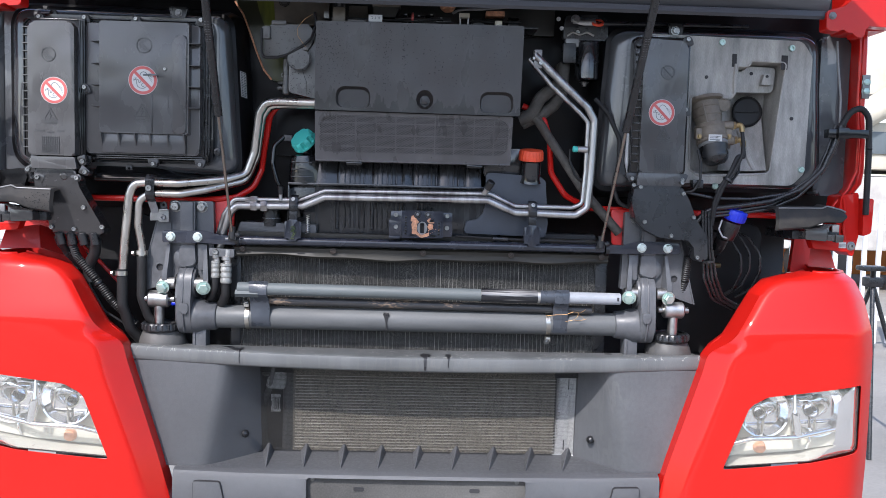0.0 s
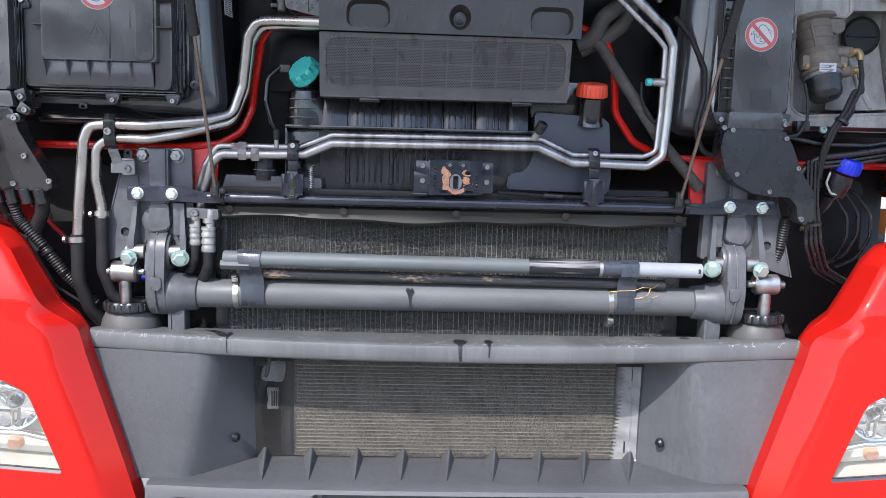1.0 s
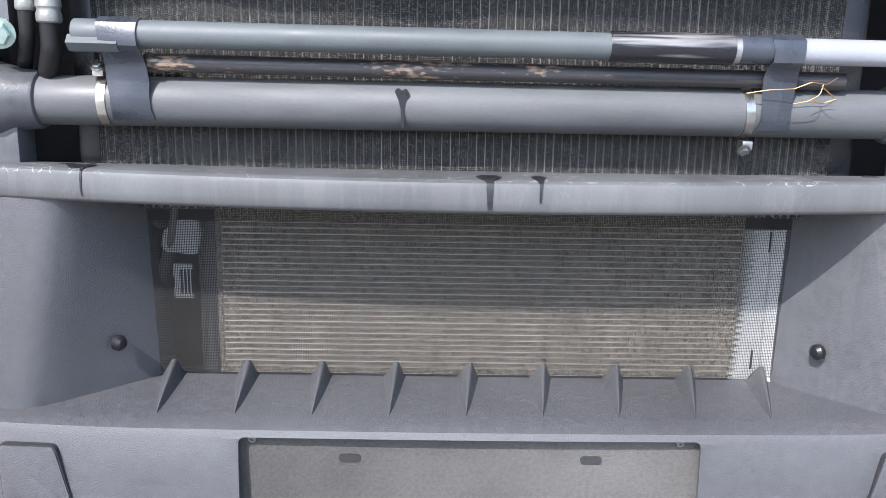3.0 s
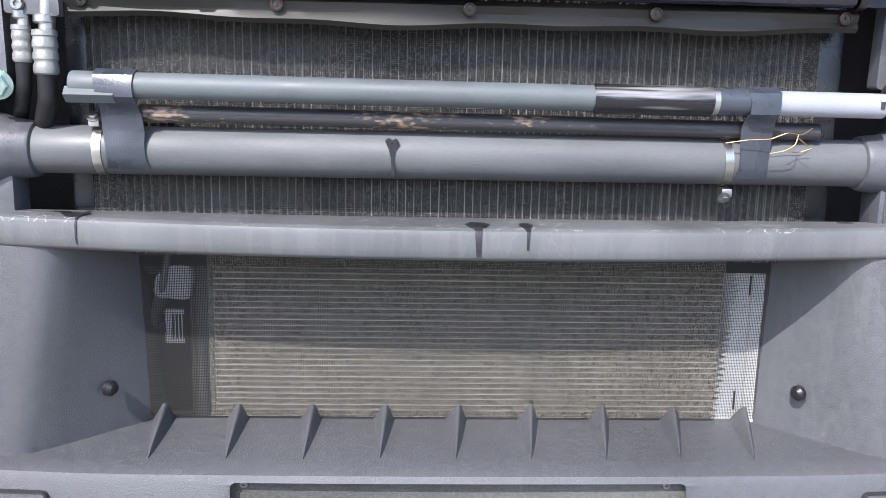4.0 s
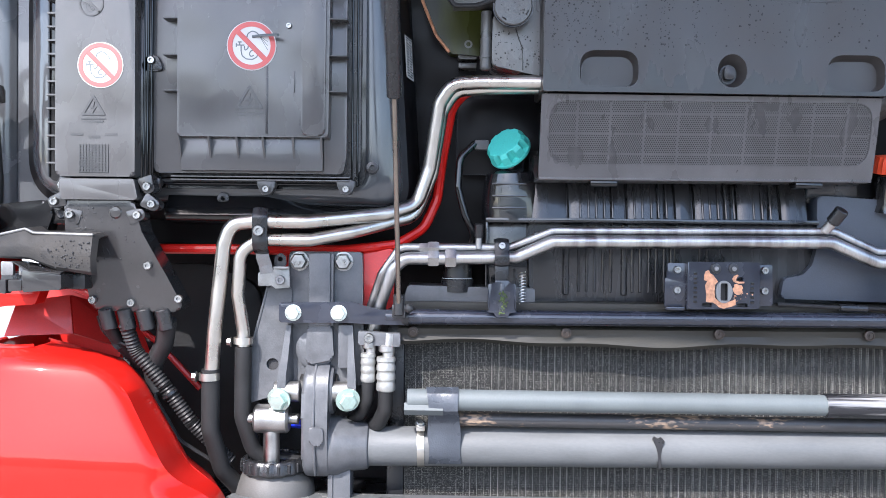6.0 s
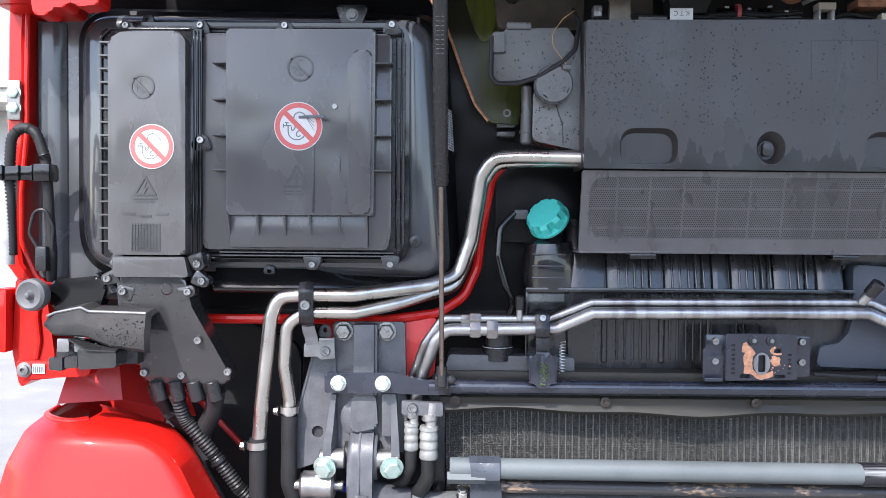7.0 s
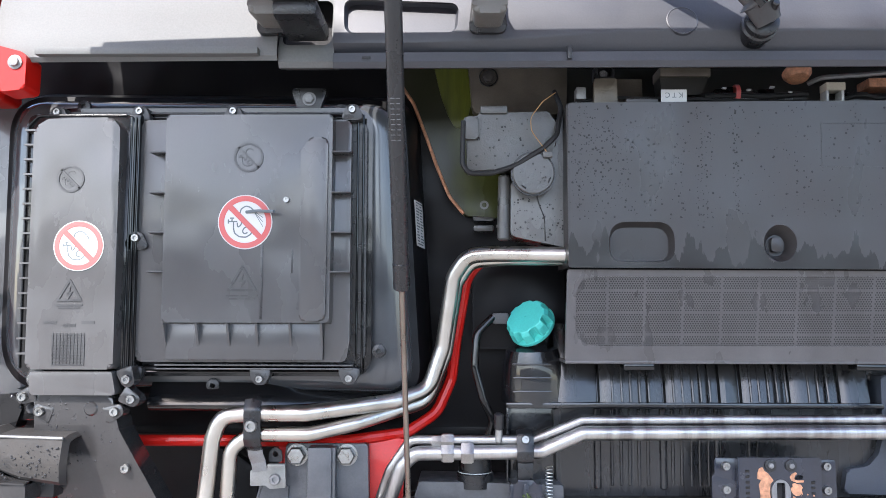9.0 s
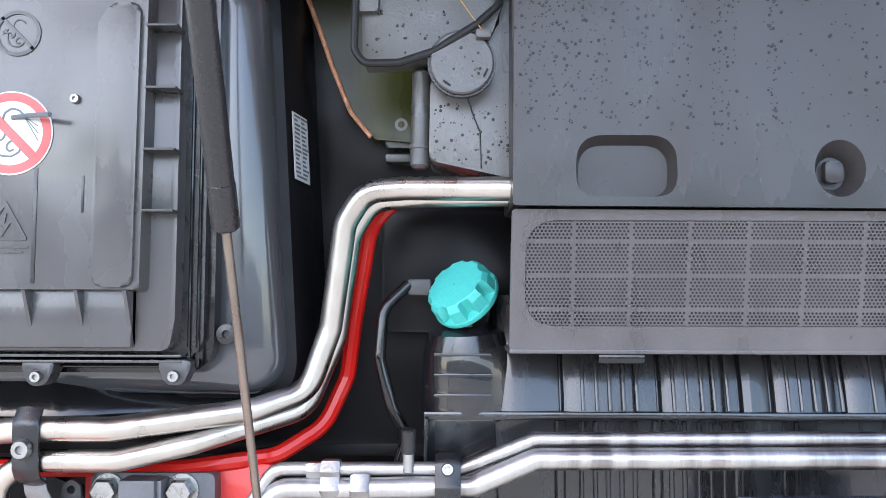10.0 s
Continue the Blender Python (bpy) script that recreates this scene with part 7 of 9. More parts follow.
# ---- centre cover, tanks and caps ----
def perforated(name, x0, x1, z0, z1, y, p, hole, material, parent):
    """A sheet punched with staggered six-sided holes."""
    verts, faces = [], []
    dz = p * math.sqrt(3) / 2
    rows = int((z1 - z0) / dz)
    for j in range(rows):
        cz = z0 + (j + 0.5) * dz
        n = int((x1 - x0) / p)
        for i in range(n):
            cx = x0 + (i + 0.5 + 0.5 * (j % 2)) * p
            if cx + p / 2 > x1:
                continue
            # the lattice between the fields is left unpunched
            across = abs((cx + 0.243 + 0.0267) % 0.0533 - 0.0267) < 0.0018
            rr = 0.06 if across or any(abs(cz - zb) < 0.0017 for zb in (1.7143, 1.6829, 1.6504)) else hole
            k0 = len(verts)
            for q in range(6):
                a = math.pi / 6 + q * math.pi / 3
                verts.append((cx + p * 0.5774 * math.cos(a), y, cz + p * 0.5774 * math.sin(a)))
            for q in range(6):
                a = math.pi / 6 + q * math.pi / 3
                verts.append((cx + p * rr * math.cos(a), y, cz + p * rr * math.sin(a)))
            faces.extend([(k0 + q, k0 + (q + 1) % 6, k0 + 6 + (q + 1) % 6, k0 + 6 + q) for q in range(6)])
    me = bpy.data.meshes.new(name)
    me.from_pydata(verts, [], faces)
    me.materials.append(material)
    ob = new(name, me)
    ob.parent = parent
    ob.matrix_parent_inverse = place_of(parent).inverted()
    ob["kind"] = "stuff"
    return ob


def centre_cover():
    t = thing("heater_cover", (0, 2.17, 1.61), "wet dark grey plastic heater cover with a perforated lower grille", "heater cover")
    oval = lambda a, b, c, d: rounded([(a, c), (b, c), (b, d), (a, d)], [0.02, 0.02, 0.026, 0.026], 8)[::-1]
    pockets = [oval(-0.243, -0.152, 1.752, 1.808), oval(0.142, 0.232, 1.748, 1.804)]
    hole = [(-0.006 + 0.023 * math.cos(a), 1.778 + 0.026 * math.sin(a)) for a in (-2 * math.pi * k / 24 for k in range(24))]
    out = rounded([(-0.300, 1.744), (0.250, 1.741), (0.255, 1.980), (-0.298, 1.977)], 0.004)
    up = part("upper_panel", plate(out, pockets + [hole], 2.138, 2.146), COVER_WET, t)
    for k, p in enumerate(pockets):
        cx, cz = sum(q[0] for q in p) / len(p), sum(q[1] for q in p) / len(p)
        deep = [(cx + (x - cx) * 0.9, 2.156, cz + (z - cz) * 0.85 - 0.002) for x, z in p]
        b = loft([[(x, 2.139, z) for x, z in p], deep], closed=True)
        b.faces.new([v for v in b.verts if v.co.y > 2.15])
        part("pocket", b, COVER, up)
    b = loft([[(x, 2.139, z) for x, z in hole], [(-0.006 + (x + 0.006) * 0.55, 2.16, 1.776 + (z - 1.778) * 0.55) for x, z in hole]], closed=True)
    part("latch_cone", b, COVER, up)
    part("latch", prism(rect(-0.014, 0.002, 1.767, 1.787, 0.004), 2.150, 2.166, 0.002), COVER, t)
    part("latch_seat", prism([(-0.006 + 0.016 * math.cos(a), 1.777 + 0.017 * math.sin(a)) for a in (2 * math.pi * q / 24 for q in range(24))], 2.1585, 2.162, 0), BLACK, t)
    part("side_edge", box(-0.300, -0.292, 2.147, 2.26, 1.745, 1.978, 0.003), COVER, t)
    part("side_edge", box(0.244, 0.252, 2.147, 2.26, 1.745, 1.978, 0.003), COVER, t)
    part("top_edge", box(-0.292, 0.244, 2.147, 2.26, 1.970, 1.977, 0.003), COVER, t)
    # lower grille leans back to its foot
    lean = lambda z: 2.150 + (1.742 - z) * 0.20
    holes = [rect(-0.287, 0.223, 1.635, 1.732, 0.03, 8)[::-1]]
    b = plate(rounded([(-0.301, 1.613), (0.233, 1.613), (0.234, 1.740), (-0.300, 1.742)], 0.004), holes, 0, 0.008)
    for v in b.verts:
        v.co.y += lean(v.co.z)
    g = part("grille_frame", b, GRILLE, t)
    m = perforated("grille_mesh", -0.2885, 0.2245, 1.6335, 1.7335, 0, 0.0036, 0.34, GRILLE, g)
    for v in m.data.vertices:
        v.co.y = lean(v.co.z) + 0.0015
    part("grille_back", thick(loft([[(-0.285, lean(1.735) + 0.012, 1.735), (0.225, lean(1.735) + 0.012, 1.735)], [(-0.285, lean(1.62) + 0.012, 1.62), (0.225, lean(1.62) + 0.012, 1.62)]]), 0.002), CORE, t)
    part("bottom_lip", box(-0.301, 0.233, 2.176, 2.25, 1.609, 1.614, 0.002), GRILLE, t)
    for x in (-0.195, 0.135):
        part("clip", box(x - 0.022, x + 0.022, 2.180, 2.21, 1.600, 1.610, 0.003), GLOSSBLACK, t)
    part("moulded_square", plate(rect(0.055, 0.16, 1.885, 1.948, 0.002), [rect(0.0565, 0.1585, 1.8865, 1.9465, 0.002)[::-1]], 2.1374, 2.138), COVER, t)
    # rain drops, too many to count
    d = bmesh.new()
    rng = random.Random(5)
    runs = [rng.uniform(-0.29, -0.05) for q in range(9)] + [-0.118, -0.106, 0.02]
    for k in range(640):
        y = 2.138
        if k < 330:
            x, z = -0.298 + abs(rng.gauss(0, 0.065)), rng.triangular(1.76, 1.975, 1.93)
        elif k < 540:
            x, z = runs[k % len(runs)] + rng.gauss(0, 0.0012), rng.uniform(1.80, 1.972)
        else:
            x, z = rng.uniform(-0.29, 0.24), rng.uniform(1.75, 1.975)
        if x > 0.24 or any(p[0][0] - 0.12 < x < p[0][0] + 0.12 and 1.745 < z < 1.812 for p in pockets) or (abs(x + 0.006) < 0.03 and z < 1.81):
            continue
        r = rng.choice((0.0005, 0.0006, 0.0007, 0.0008, 0.0010, 0.0012, 0.0016))
        lathe([(r, 0), (r * 0.85, r * 0.5), (r * 0.35, r * 0.75)], (x, y, z - r * rng.choice((0, 0, 0.4))), (0, -1, 0), 7, d)
    w = part("rain", d, DROP, t, "clear rain drops")
    w["kind"] = "stuff"
    return t


def wet_edge(m, z0, depth):
    """Darker, glossier wet plastic below an uneven line, with runs above it."""
    n, l = m.node_tree.nodes, m.node_tree.links
    b = n["Principled BSDF"]
    co = n.new("ShaderNodeTexCoord")
    sep = n.new("ShaderNodeSeparateXYZ")
    l.new(co.outputs["Object"], sep.inputs[0])
    mp = n.new("ShaderNodeMapping")
    mp.inputs["Scale"].default_value = (1.9, 0.2, 0.42)
    l.new(co.outputs["Object"], mp.inputs["Vector"])
    t = n.new("ShaderNodeTexNoise")
    t.inputs["Scale"].default_value, t.inputs["Detail"].default_value = 26, 7
    l.new(mp.outputs[0], t.inputs["Vector"])
    r = n.new("ShaderNodeMapRange")
    for k, v in enumerate((0.35, 0.72, 0.0, depth)):
        r.inputs[k + 1].default_value = v
    l.new(t.outputs[0], r.inputs[0])
    d = n.new("ShaderNodeMath")
    d.operation = "SUBTRACT"
    l.new(r.outputs[0], d.inputs[0])
    l.new(sep.outputs["Z"], d.inputs[1])
    f = n.new("ShaderNodeMapRange")
    for k, v in enumerate((-z0 - 0.0015, -z0 + 0.0015, 0.0, 1.0)):
        f.inputs[k + 1].default_value = v
    l.new(d.outputs[0], f.inputs[0])
    old = b.inputs["Base Color"].links[0].from_socket
    mix = n.new("ShaderNodeMix")
    mix.data_type = "RGBA"
    mix.blend_type = "MULTIPLY"
    mix.inputs["B"].default_value = (0.52, 0.52, 0.53, 1)
    l.new(f.outputs[0], mix.inputs["Factor"])
    l.new(old, mix.inputs["A"])
    l.new(mix.outputs["Result"], b.inputs["Base Color"])
    ro = b.inputs["Roughness"].links[0].from_socket
    rm = n.new("ShaderNodeMix")
    l.new(f.outputs[0], rm.inputs["Factor"])
    l.new(ro, rm.inputs["A"])
    rm.inputs["B"].default_value = 0.2
    l.new(rm.outputs["Result"], b.inputs["Roughness"])


COVER_WET = mat("wet_cover_plastic", (0.038, 0.0346, 0.0340), 0.32, var=0.16, scale=18, stretch=(1, 1, 0.4), bump=0.05, bscale=900, rvar=0.08, warp=0.12, speck=0.03, spec=0.4)
wet_edge(COVER_WET, 1.738, 0.07)
rain_on(centre_cover(), 380, -0.290, 0.22, 1.815, 1.975, lambda x, z: 2.138, 9)


def tanks():
    t = thing("heater_housing", (-0.1, 2.24, 1.41), "ribbed glossy black plastic heater housing below the cover", "heater housing")
    # the upper shell: bulging panels that step from one to the next, leaning back at the top
    steps = (-0.31, -0.245, -0.147, -0.066, -0.034, 0.037, 0.111, 0.160)
    prof = [(-0.312, 2.27)]
    for a, c in zip(steps, steps[1:]):
        w = c - a
        prof += [(a + 0.0008, 2.2445), (a + 0.003, 2.2375), (a + 0.008, 2.2345), (a + 0.3 * w, 2.2335), (a + 0.55 * w, 2.2350), (a + 0.8 * w, 2.2385), (c - 0.002, 2.2410), (c - 0.0004, 2.2445)]
    prof.append((0.162, 2.27))
    part("upper_shell", thick(loft([[(x, y - 0.004 + k, z) for x, y in prof] for z, k in ((1.545, 0), (1.575, 0.006), (1.61, 0.016), (1.64, 0.028), (1.665, 0.041))]), 0.003), HEATER, t)
    part("shell_back", box(-0.308, 0.158, 2.29, 2.33, 1.545, 1.66, 0.004), TANK, t)
    part("lower_shell", prism(rounded([(-0.305, 1.41), (0.22, 1.41), (0.22, 1.546), (-0.31, 1.546)], 0.01), 2.246, 2.33, 0.006, seg=3), HEATER, t)
    part("flange", box(-0.382, 0.172, 2.224, 2.25, 1.541, 1.549, 0.002), TANK, t)
    part("flange", box(-0.382, -0.378, 2.226, 2.26, 1.40, 1.548, 0.002), TANK, t)
    part("flange_web", box(-0.38, -0.30, 2.255, 2.33, 1.40, 1.545, 0.004), TANK, t)
    rng = random.Random(3)
    for x0, n in ((-0.223, 5), (-0.132, 5), (-0.020, 5), (0.067, 3)):
        for k in range(n):
            x = x0 + 0.0133 * k + rng.uniform(-0.001, 0.001)
            part("rib", tube([(x, 2.2305, 1.55), (x, 2.2365, 1.576), (x, 2.2465, 1.61), (x, 2.2575, 1.637)], 0.0022, 0, 8), HEATER, t)
            if x < 0.0:
                part("rib", rod((x, 2.2455, 1.425), (x, 2.2455, 1.538), 0.0026, 10, bev=0.001), HEATER, t)
    for x in (-0.245, -0.147, -0.066):
        part("step_rib", rod((x, 2.247, 1.42), (x, 2.247, 1.54), 0.006, 12, bev=0.002), HEATER, t)
    n = thing("coolant_filler", (-0.35, 2.25, 1.55), "teal plastic filler cap on a ribbed black neck", "filler cap", "filler caps")
    nk = part("neck", lathe([(0.052, 0), (0.05, 0.03), (0.046, 0.06), (0.040, 0.078), (0.022, 0.085), (0.022, 0.11)], (-0.335, 2.275, 1.55), (-0.05, -0.12, 1), 28), TANK, n)
    for z in (1.565, 1.585, 1.605):
        part("neck_rib", box(-0.372, -0.315, 2.222, 2.235, z - 0.0015, z + 0.0015, 0.001), TANK, nk)
    ax = Vector((-0.50, -0.60, 0.58)).normalized()
    mid = Vector((-0.3466, 2.2470, 1.6695))
    q3 = ax.to_track_quat("Z", "Y").to_matrix()
    def lobed(outer, inner, h):
        ring = []
        for k in range(8):
            for a, r in ((-0.30, inner), (-0.19, outer), (0.19, outer), (0.30, inner)):
                w = math.pi / 4 * (k + 0.45) + a * 1.0
                ring.append(mid + q3 @ Vector((r * math.cos(w), r * math.sin(w), h)))
        return ring
    cap = part("cap", lathe([(0.030, -0.018), (0.0365, -0.0165), (0.0375, -0.013), (0.0368, -0.0105), (0.030, -0.0095)], mid, ax, 48), TEAL, n, "teal cap with grip facets")
    part("cap_crown", loft([lobed(0.0365, 0.0275, -0.011), lobed(0.0352, 0.0275, 0.004), lobed(0.0318, 0.0292, 0.0095), lobed(0.0300, 0.0285, 0.0105)], closed=True, cap=True), TEAL, cap, smooth=25)
    part("cap_pip", lathe([(0.0014, 0), (0.001, 0.001), (0.0002, 0.0012)], mid + ax * 0.0105, ax, 8), TEAL, cap)
    part("neck_tube", rod(Vector((-0.335, 2.275, 1.628)), mid - ax * 0.016, 0.024, 20), TANK, n)
    part("overflow_hose", tube([(-0.40, 2.26, 1.675), (-0.425, 2.25, 1.65), (-0.428, 2.245, 1.60), (-0.415, 2.245, 1.55), (-0.40, 2.25, 1.52), (-0.41, 2.26, 1.49)], 0.0062, 0.03, 12), GLOSSBLACK, n)
    part("hose_nipple", box(-0.400, -0.376, 2.256, 2.268, 1.664, 1.681, 0.003), RUBBERPAD_DARK, n)
    part("backing", prism(rect(-0.43, -0.285, 1.625, 1.757, 0.01), 2.30, 2.312, 0.003), CABBLACK, n)
    b = thing("washer_tank", (0.27, 2.24, 1.42), "black plastic tank with an orange-red screw cap", "filler tank", "filler caps")
    part("body", prism(rounded([(0.172, 1.59), (0.172, 1.50), (0.165, 1.475), (0.15, 1.458), (0.118, 1.452), (0.112, 1.418), (0.345, 1.412), (0.350, 1.45), (0.340, 1.570), (0.325, 1.582), (0.19, 1.59)], [0.006, 0.03, 0.02, 0.02, 0.006, 0.006, 0.006, 0.01, 0.01, 0.01, 0.006]), 2.232, 2.33, 0.008, seg=3), TANK_BLUE_SHEEN, b)
    part("upper_body", prism(rect(0.165, 0.33, 1.578, 1.66, 0.01), 2.262, 2.33, 0.006), TANK, b)
    part("neck", lathe([(0.030, 0), (0.026, 0.012), (0.026, 0.06)], (0.297, 2.235, 1.565), (0, -0.2, 1), 24), TANK, b)
    part("cap", lathe([(0.034, 0), (0.0345, 0.004), (0.0335, 0.022), (0.031, 0.028), (0.012, 0.031), (0.002, 0.031)], (0.295, 2.223, 1.628), (0, -0.2, 1), 72, wave=0.02, lobes=24), ORANGE, b, "orange-red screw cap")
    part("screw", screw((0.325, 2.238, 1.556), (0, -1, 0), 0.005, 0.004), GALVDARK, b)
    c = thing("blue_filler", (0.86, 2.2, 1.42), "blue screw cap on a black filler neck", "filler cap", "filler caps")
    part("neck", lathe([(0.024, 0), (0.028, 0.03), (0.026, 0.05)], (0.848, 2.205, 1.425), (0.25, -0.3, 1), 24), BLACK, c)
    part("cap", lathe([(0.030, 0), (0.031, 0.004), (0.030, 0.024), (0.027, 0.030), (0.012, 0.032), (0.002, 0.032)], (0.864, 2.188, 1.478), (0.22, -0.35, 1), 72, wave=0.02, lobes=22), BLUE, c, "blue ribbed screw cap")
    part("tether", tube([(0.83, 2.185, 1.475), (0.82, 2.18, 1.45), (0.832, 2.18, 1.428), (0.85, 2.182, 1.425)], 0.0025, 0.01, 8), ALUPAINT, c)
    part("hose", tube([(0.845, 2.21, 1.43), (0.848, 2.25, 1.40), (0.85, 2.31, 1.37)], 0.018, 0.03, 14), BLACK, c)


RUBBERPAD_DARK = mat("dark_grey_nipple", (0.045, 0.045, 0.046), 0.5, var=0.2, bump=0.1)
# black tank plastic with its bluish reflection put into the base colour
TANK_BLUE_SHEEN = mat("tank_blue_sheen", (0.042, 0.050, 0.066), 0.35, var=0.2, scale=15, bump=0.1)
tanks()

# ---- cab corners, pillars and latches ----
def corner(s):
    t = thing("cab_corner", (s * 1.12, 2.05, 1.95), "glossy red painted cab corner beside the cowl", "cab corner", "cab corners", "structure")
    X = lambda v: s * v
    o = [(1.046, 1.985), (1.045, 2.030), (1.052, 2.037), (1.093, 2.048), (1.112, 2.068), (1.121, 2.10), (1.128, 2.17), (1.240, 2.17), (1.237, 1.995), (1.152, 1.998), (1.147, 1.968), (1.124, 1.968), (1.122, 1.980), (1.098, 1.980), (1.094, 1.990), (1.086, 1.990), (1.082, 1.981)]
    part("corner_skin", prism(rounded([(X(x), z) for x, z in o], 0.008), 2.088, 2.130, 0.012, seg=4), RED, t)
    part("pillar_root", prism(rounded([(X(1.13), 1.995), (X(1.235), 1.995), (X(1.235), 2.30), (X(1.13), 2.30)], 0.01), 2.131, 2.24, 0.004), RED, t)
    part("bolt", lathe([(0.010, 0), (0.010, 0.002), (0.0065, 0.003), (0.006, 0.006), (0.003, 0.0065)], (X(1.060), 2.088, 2.022), (0, -1, 0), 16), GALVDARK, t)
    p = thing("door_pillar", (s * 1.21, 2.2, 1.38), "red painted door pillar with hinge bolts", "door pillar", "door pillars", "structure")
    P = lambda v: s * (v - (0.0 if s < 0 else 0.016))
    w = 0.030 if s < 0 else 0.020
    rows = []
    for x, z in ((1.210, 2.01), (1.212, 1.95), (1.213, 1.88), (1.215, 1.83), (1.213, 1.795), (1.218, 1.75), (1.222, 1.70), (1.223, 1.62), (1.218, 1.585), (1.200, 1.560), (1.186, 1.545)):
        rows.append([(P(x), 2.192, z), (P(x + 0.005), 2.187, z), (P(x + w - 0.006), 2.187, z), (P(x + w), 2.195, z), (P(x + w), 2.27, z), (P(x), 2.27, z)])
    part("pillar", loft(rows, closed=True, cap=True), RED, p)
    part("pillar_bead", tube([(P(x - 0.003), 2.190, z) for x, z in ((1.210, 2.0), (1.213, 1.88), (1.213, 1.795), (1.222, 1.70), (1.222, 1.62), (1.198, 1.565), (1.175, 1.54), (1.150, 1.505))], 0.0045, 0.03, 10), RED, p)
    foot = part("foot", prism(rounded([(P(1.172), 1.552), (P(1.220), 1.562), (P(1.226), 1.44), (P(1.214), 1.380), (P(1.196), 1.394), (P(1.152), 1.398), (P(1.160), 1.46)], 0.006), 2.172, 2.25, 0.006, seg=3), RED, p)
    part("foot_fold", tube([(P(1.178), 2.171, 1.545), (P(1.184), 2.168, 1.50), (P(1.180), 2.168, 1.46), (P(1.186), 2.170, 1.43)], 0.0045, 0.02, 8), RED, foot)
    part("foot_plate", prism(rounded([(P(1.224), 1.545), (P(1.252), 1.545), (P(1.250), 1.450), (P(1.226), 1.440)], 0.005), 2.15, 2.20, 0.005), RED, p)
    part("ledge", prism(rounded([(P(1.090), 1.428), (P(1.218), 1.428), (P(1.214), 1.396), (P(1.100), 1.402)], 0.005), 2.168, 2.2, 0.004), RED, p)
    part("bolt", lathe([(0.0125, 0), (0.0125, 0.002), (0.0085, 0.003), (0.0085, 0.007), (0.004, 0.008), (0.003, 0.004)], (P(1.204), 2.168, 1.412), (0, -1, 0), 20), GALVDARK, p)
    part("paper_label", box(P(1.180) - 0.010, P(1.180) + 0.010, 2.1655, 2.1672, 1.406, 1.422, 0), WHITE, p, "white paper label")
    for k in range(6):
        part("barcode", box(P(1.180) - 0.0085 + 0.003 * k, P(1.180) - 0.007 + 0.003 * k, 2.1648, 2.1656, 1.408, 1.418, 0), INK, p)
    for z in (1.865, 1.84):
        part("hinge_bolt", hexbolt((P(1.226), 2.180, z), (0, -1, 0), 0.0085, 0.006), ZINCGREEN, p)
    part("hinge_plate", box(P(1.226) - 0.011, P(1.226) + 0.011, 2.178, 2.186, 1.82, 1.885, 0.003), GALV, p)
    w = thing("inner_wing", (s * 1.05, 2.4, 1.2), "dusty red painted inner wing sheet behind the latch", "inner wing", "inner wings", "structure")
    xs = 0.0 if s < 0 else 0.075
    part("sheet", prism(rounded([(X(1.20), 1.20), (X(1.08 + xs), 1.20), (X(1.05 + xs), 1.30), (X(1.06 + xs), 1.42), (X(1.07 + xs), 1.49), (X(1.20), 1.49)], 0.02), 2.40, 2.42, 0.004), RED_DUSTY, w)
    part("wheelhouse", prism(rounded([(X(1.05), 1.05), (X(0.80), 1.05), (X(0.80), 1.42), (X(0.90), 1.46), (X(1.05), 1.46)], 0.05), 2.44, 2.46, 0.006), RUBBER, w)
    xe = 1.09 if s < 0 else 1.125
    part("wing_edge", thick(loft([[(X(1.165), 2.24, 1.40), (X(xe), 2.27, 1.41)], [(X(1.175), 2.22, 1.345), (X(xe - 0.01), 2.26, 1.345)]]), 0.004), RED_DUSTY, w)
    if s < 0:
        part("wing_slope", thick(loft([[(X(xe), 2.27, 1.41), (X(xe - 0.07), 2.38, 1.37)], [(X(xe - 0.01), 2.26, 1.345), (X(xe - 0.10), 2.38, 1.29)]]), 0.004), RED_DUSTY, w)
        part("fold", tube([(X(1.20), 2.39, 1.44), (X(1.09), 2.38, 1.40), (X(0.98), 2.38, 1.32), (X(0.90), 2.39, 1.23)], 0.006, 0.05, 8), RED_DUSTY, w)
    # latch
    l = thing("latch_bracket", (s * 1.05, 2.1, 1.42), "wet dark folded steel latch bracket", "latch", "latch brackets")
    ext = 0.0 if s < 0 else 0.03
    rows = []
    for x, top, low, a in ((1.140, 1.503, 1.490, 0.020), (1.121, 1.512, 1.478, 0.008), (1.078, 1.521, 1.477, 0.0), (1.068, 1.514, 1.476, 0.002), (1.042, 1.514, 1.466, 0.0), (1.029, 1.514, 1.462, -0.002), (0.976 - ext, 1.513, 1.454, -0.002), (0.970 - ext, 1.508, 1.453, 0.006)):
        h = top - low
        rows.append([(X(x), 2.150, top + 0.006), (X(x), 2.110 + a, top + 0.004), (X(x), 2.094 + a, top + 0.001), (X(x), 2.090 + a, top - 0.003), (X(x), 2.084 + a, top - 0.45 * h), (X(x), 2.082 + a, top - 0.55 * h), (X(x), 2.084 + a, low + 0.08 * h), (X(x), 2.088 + a, low)])
    part("folded_plate", thick(loft(rows), 0.0025), LATCHSTEEL, l)
    part("rolled_edge", tube([(X(x), 2.092 + a, top + 0.001) for x, top, low, a in ((1.135, 1.506, 0, 0.012), (1.121, 1.512, 0, 0.008), (1.078, 1.521, 0, 0.0), (1.066, 1.515, 0, 0.002), (0.976 - ext, 1.513, 0, -0.002))], 0.0022, 0.006, 8), GALVDARK, l)
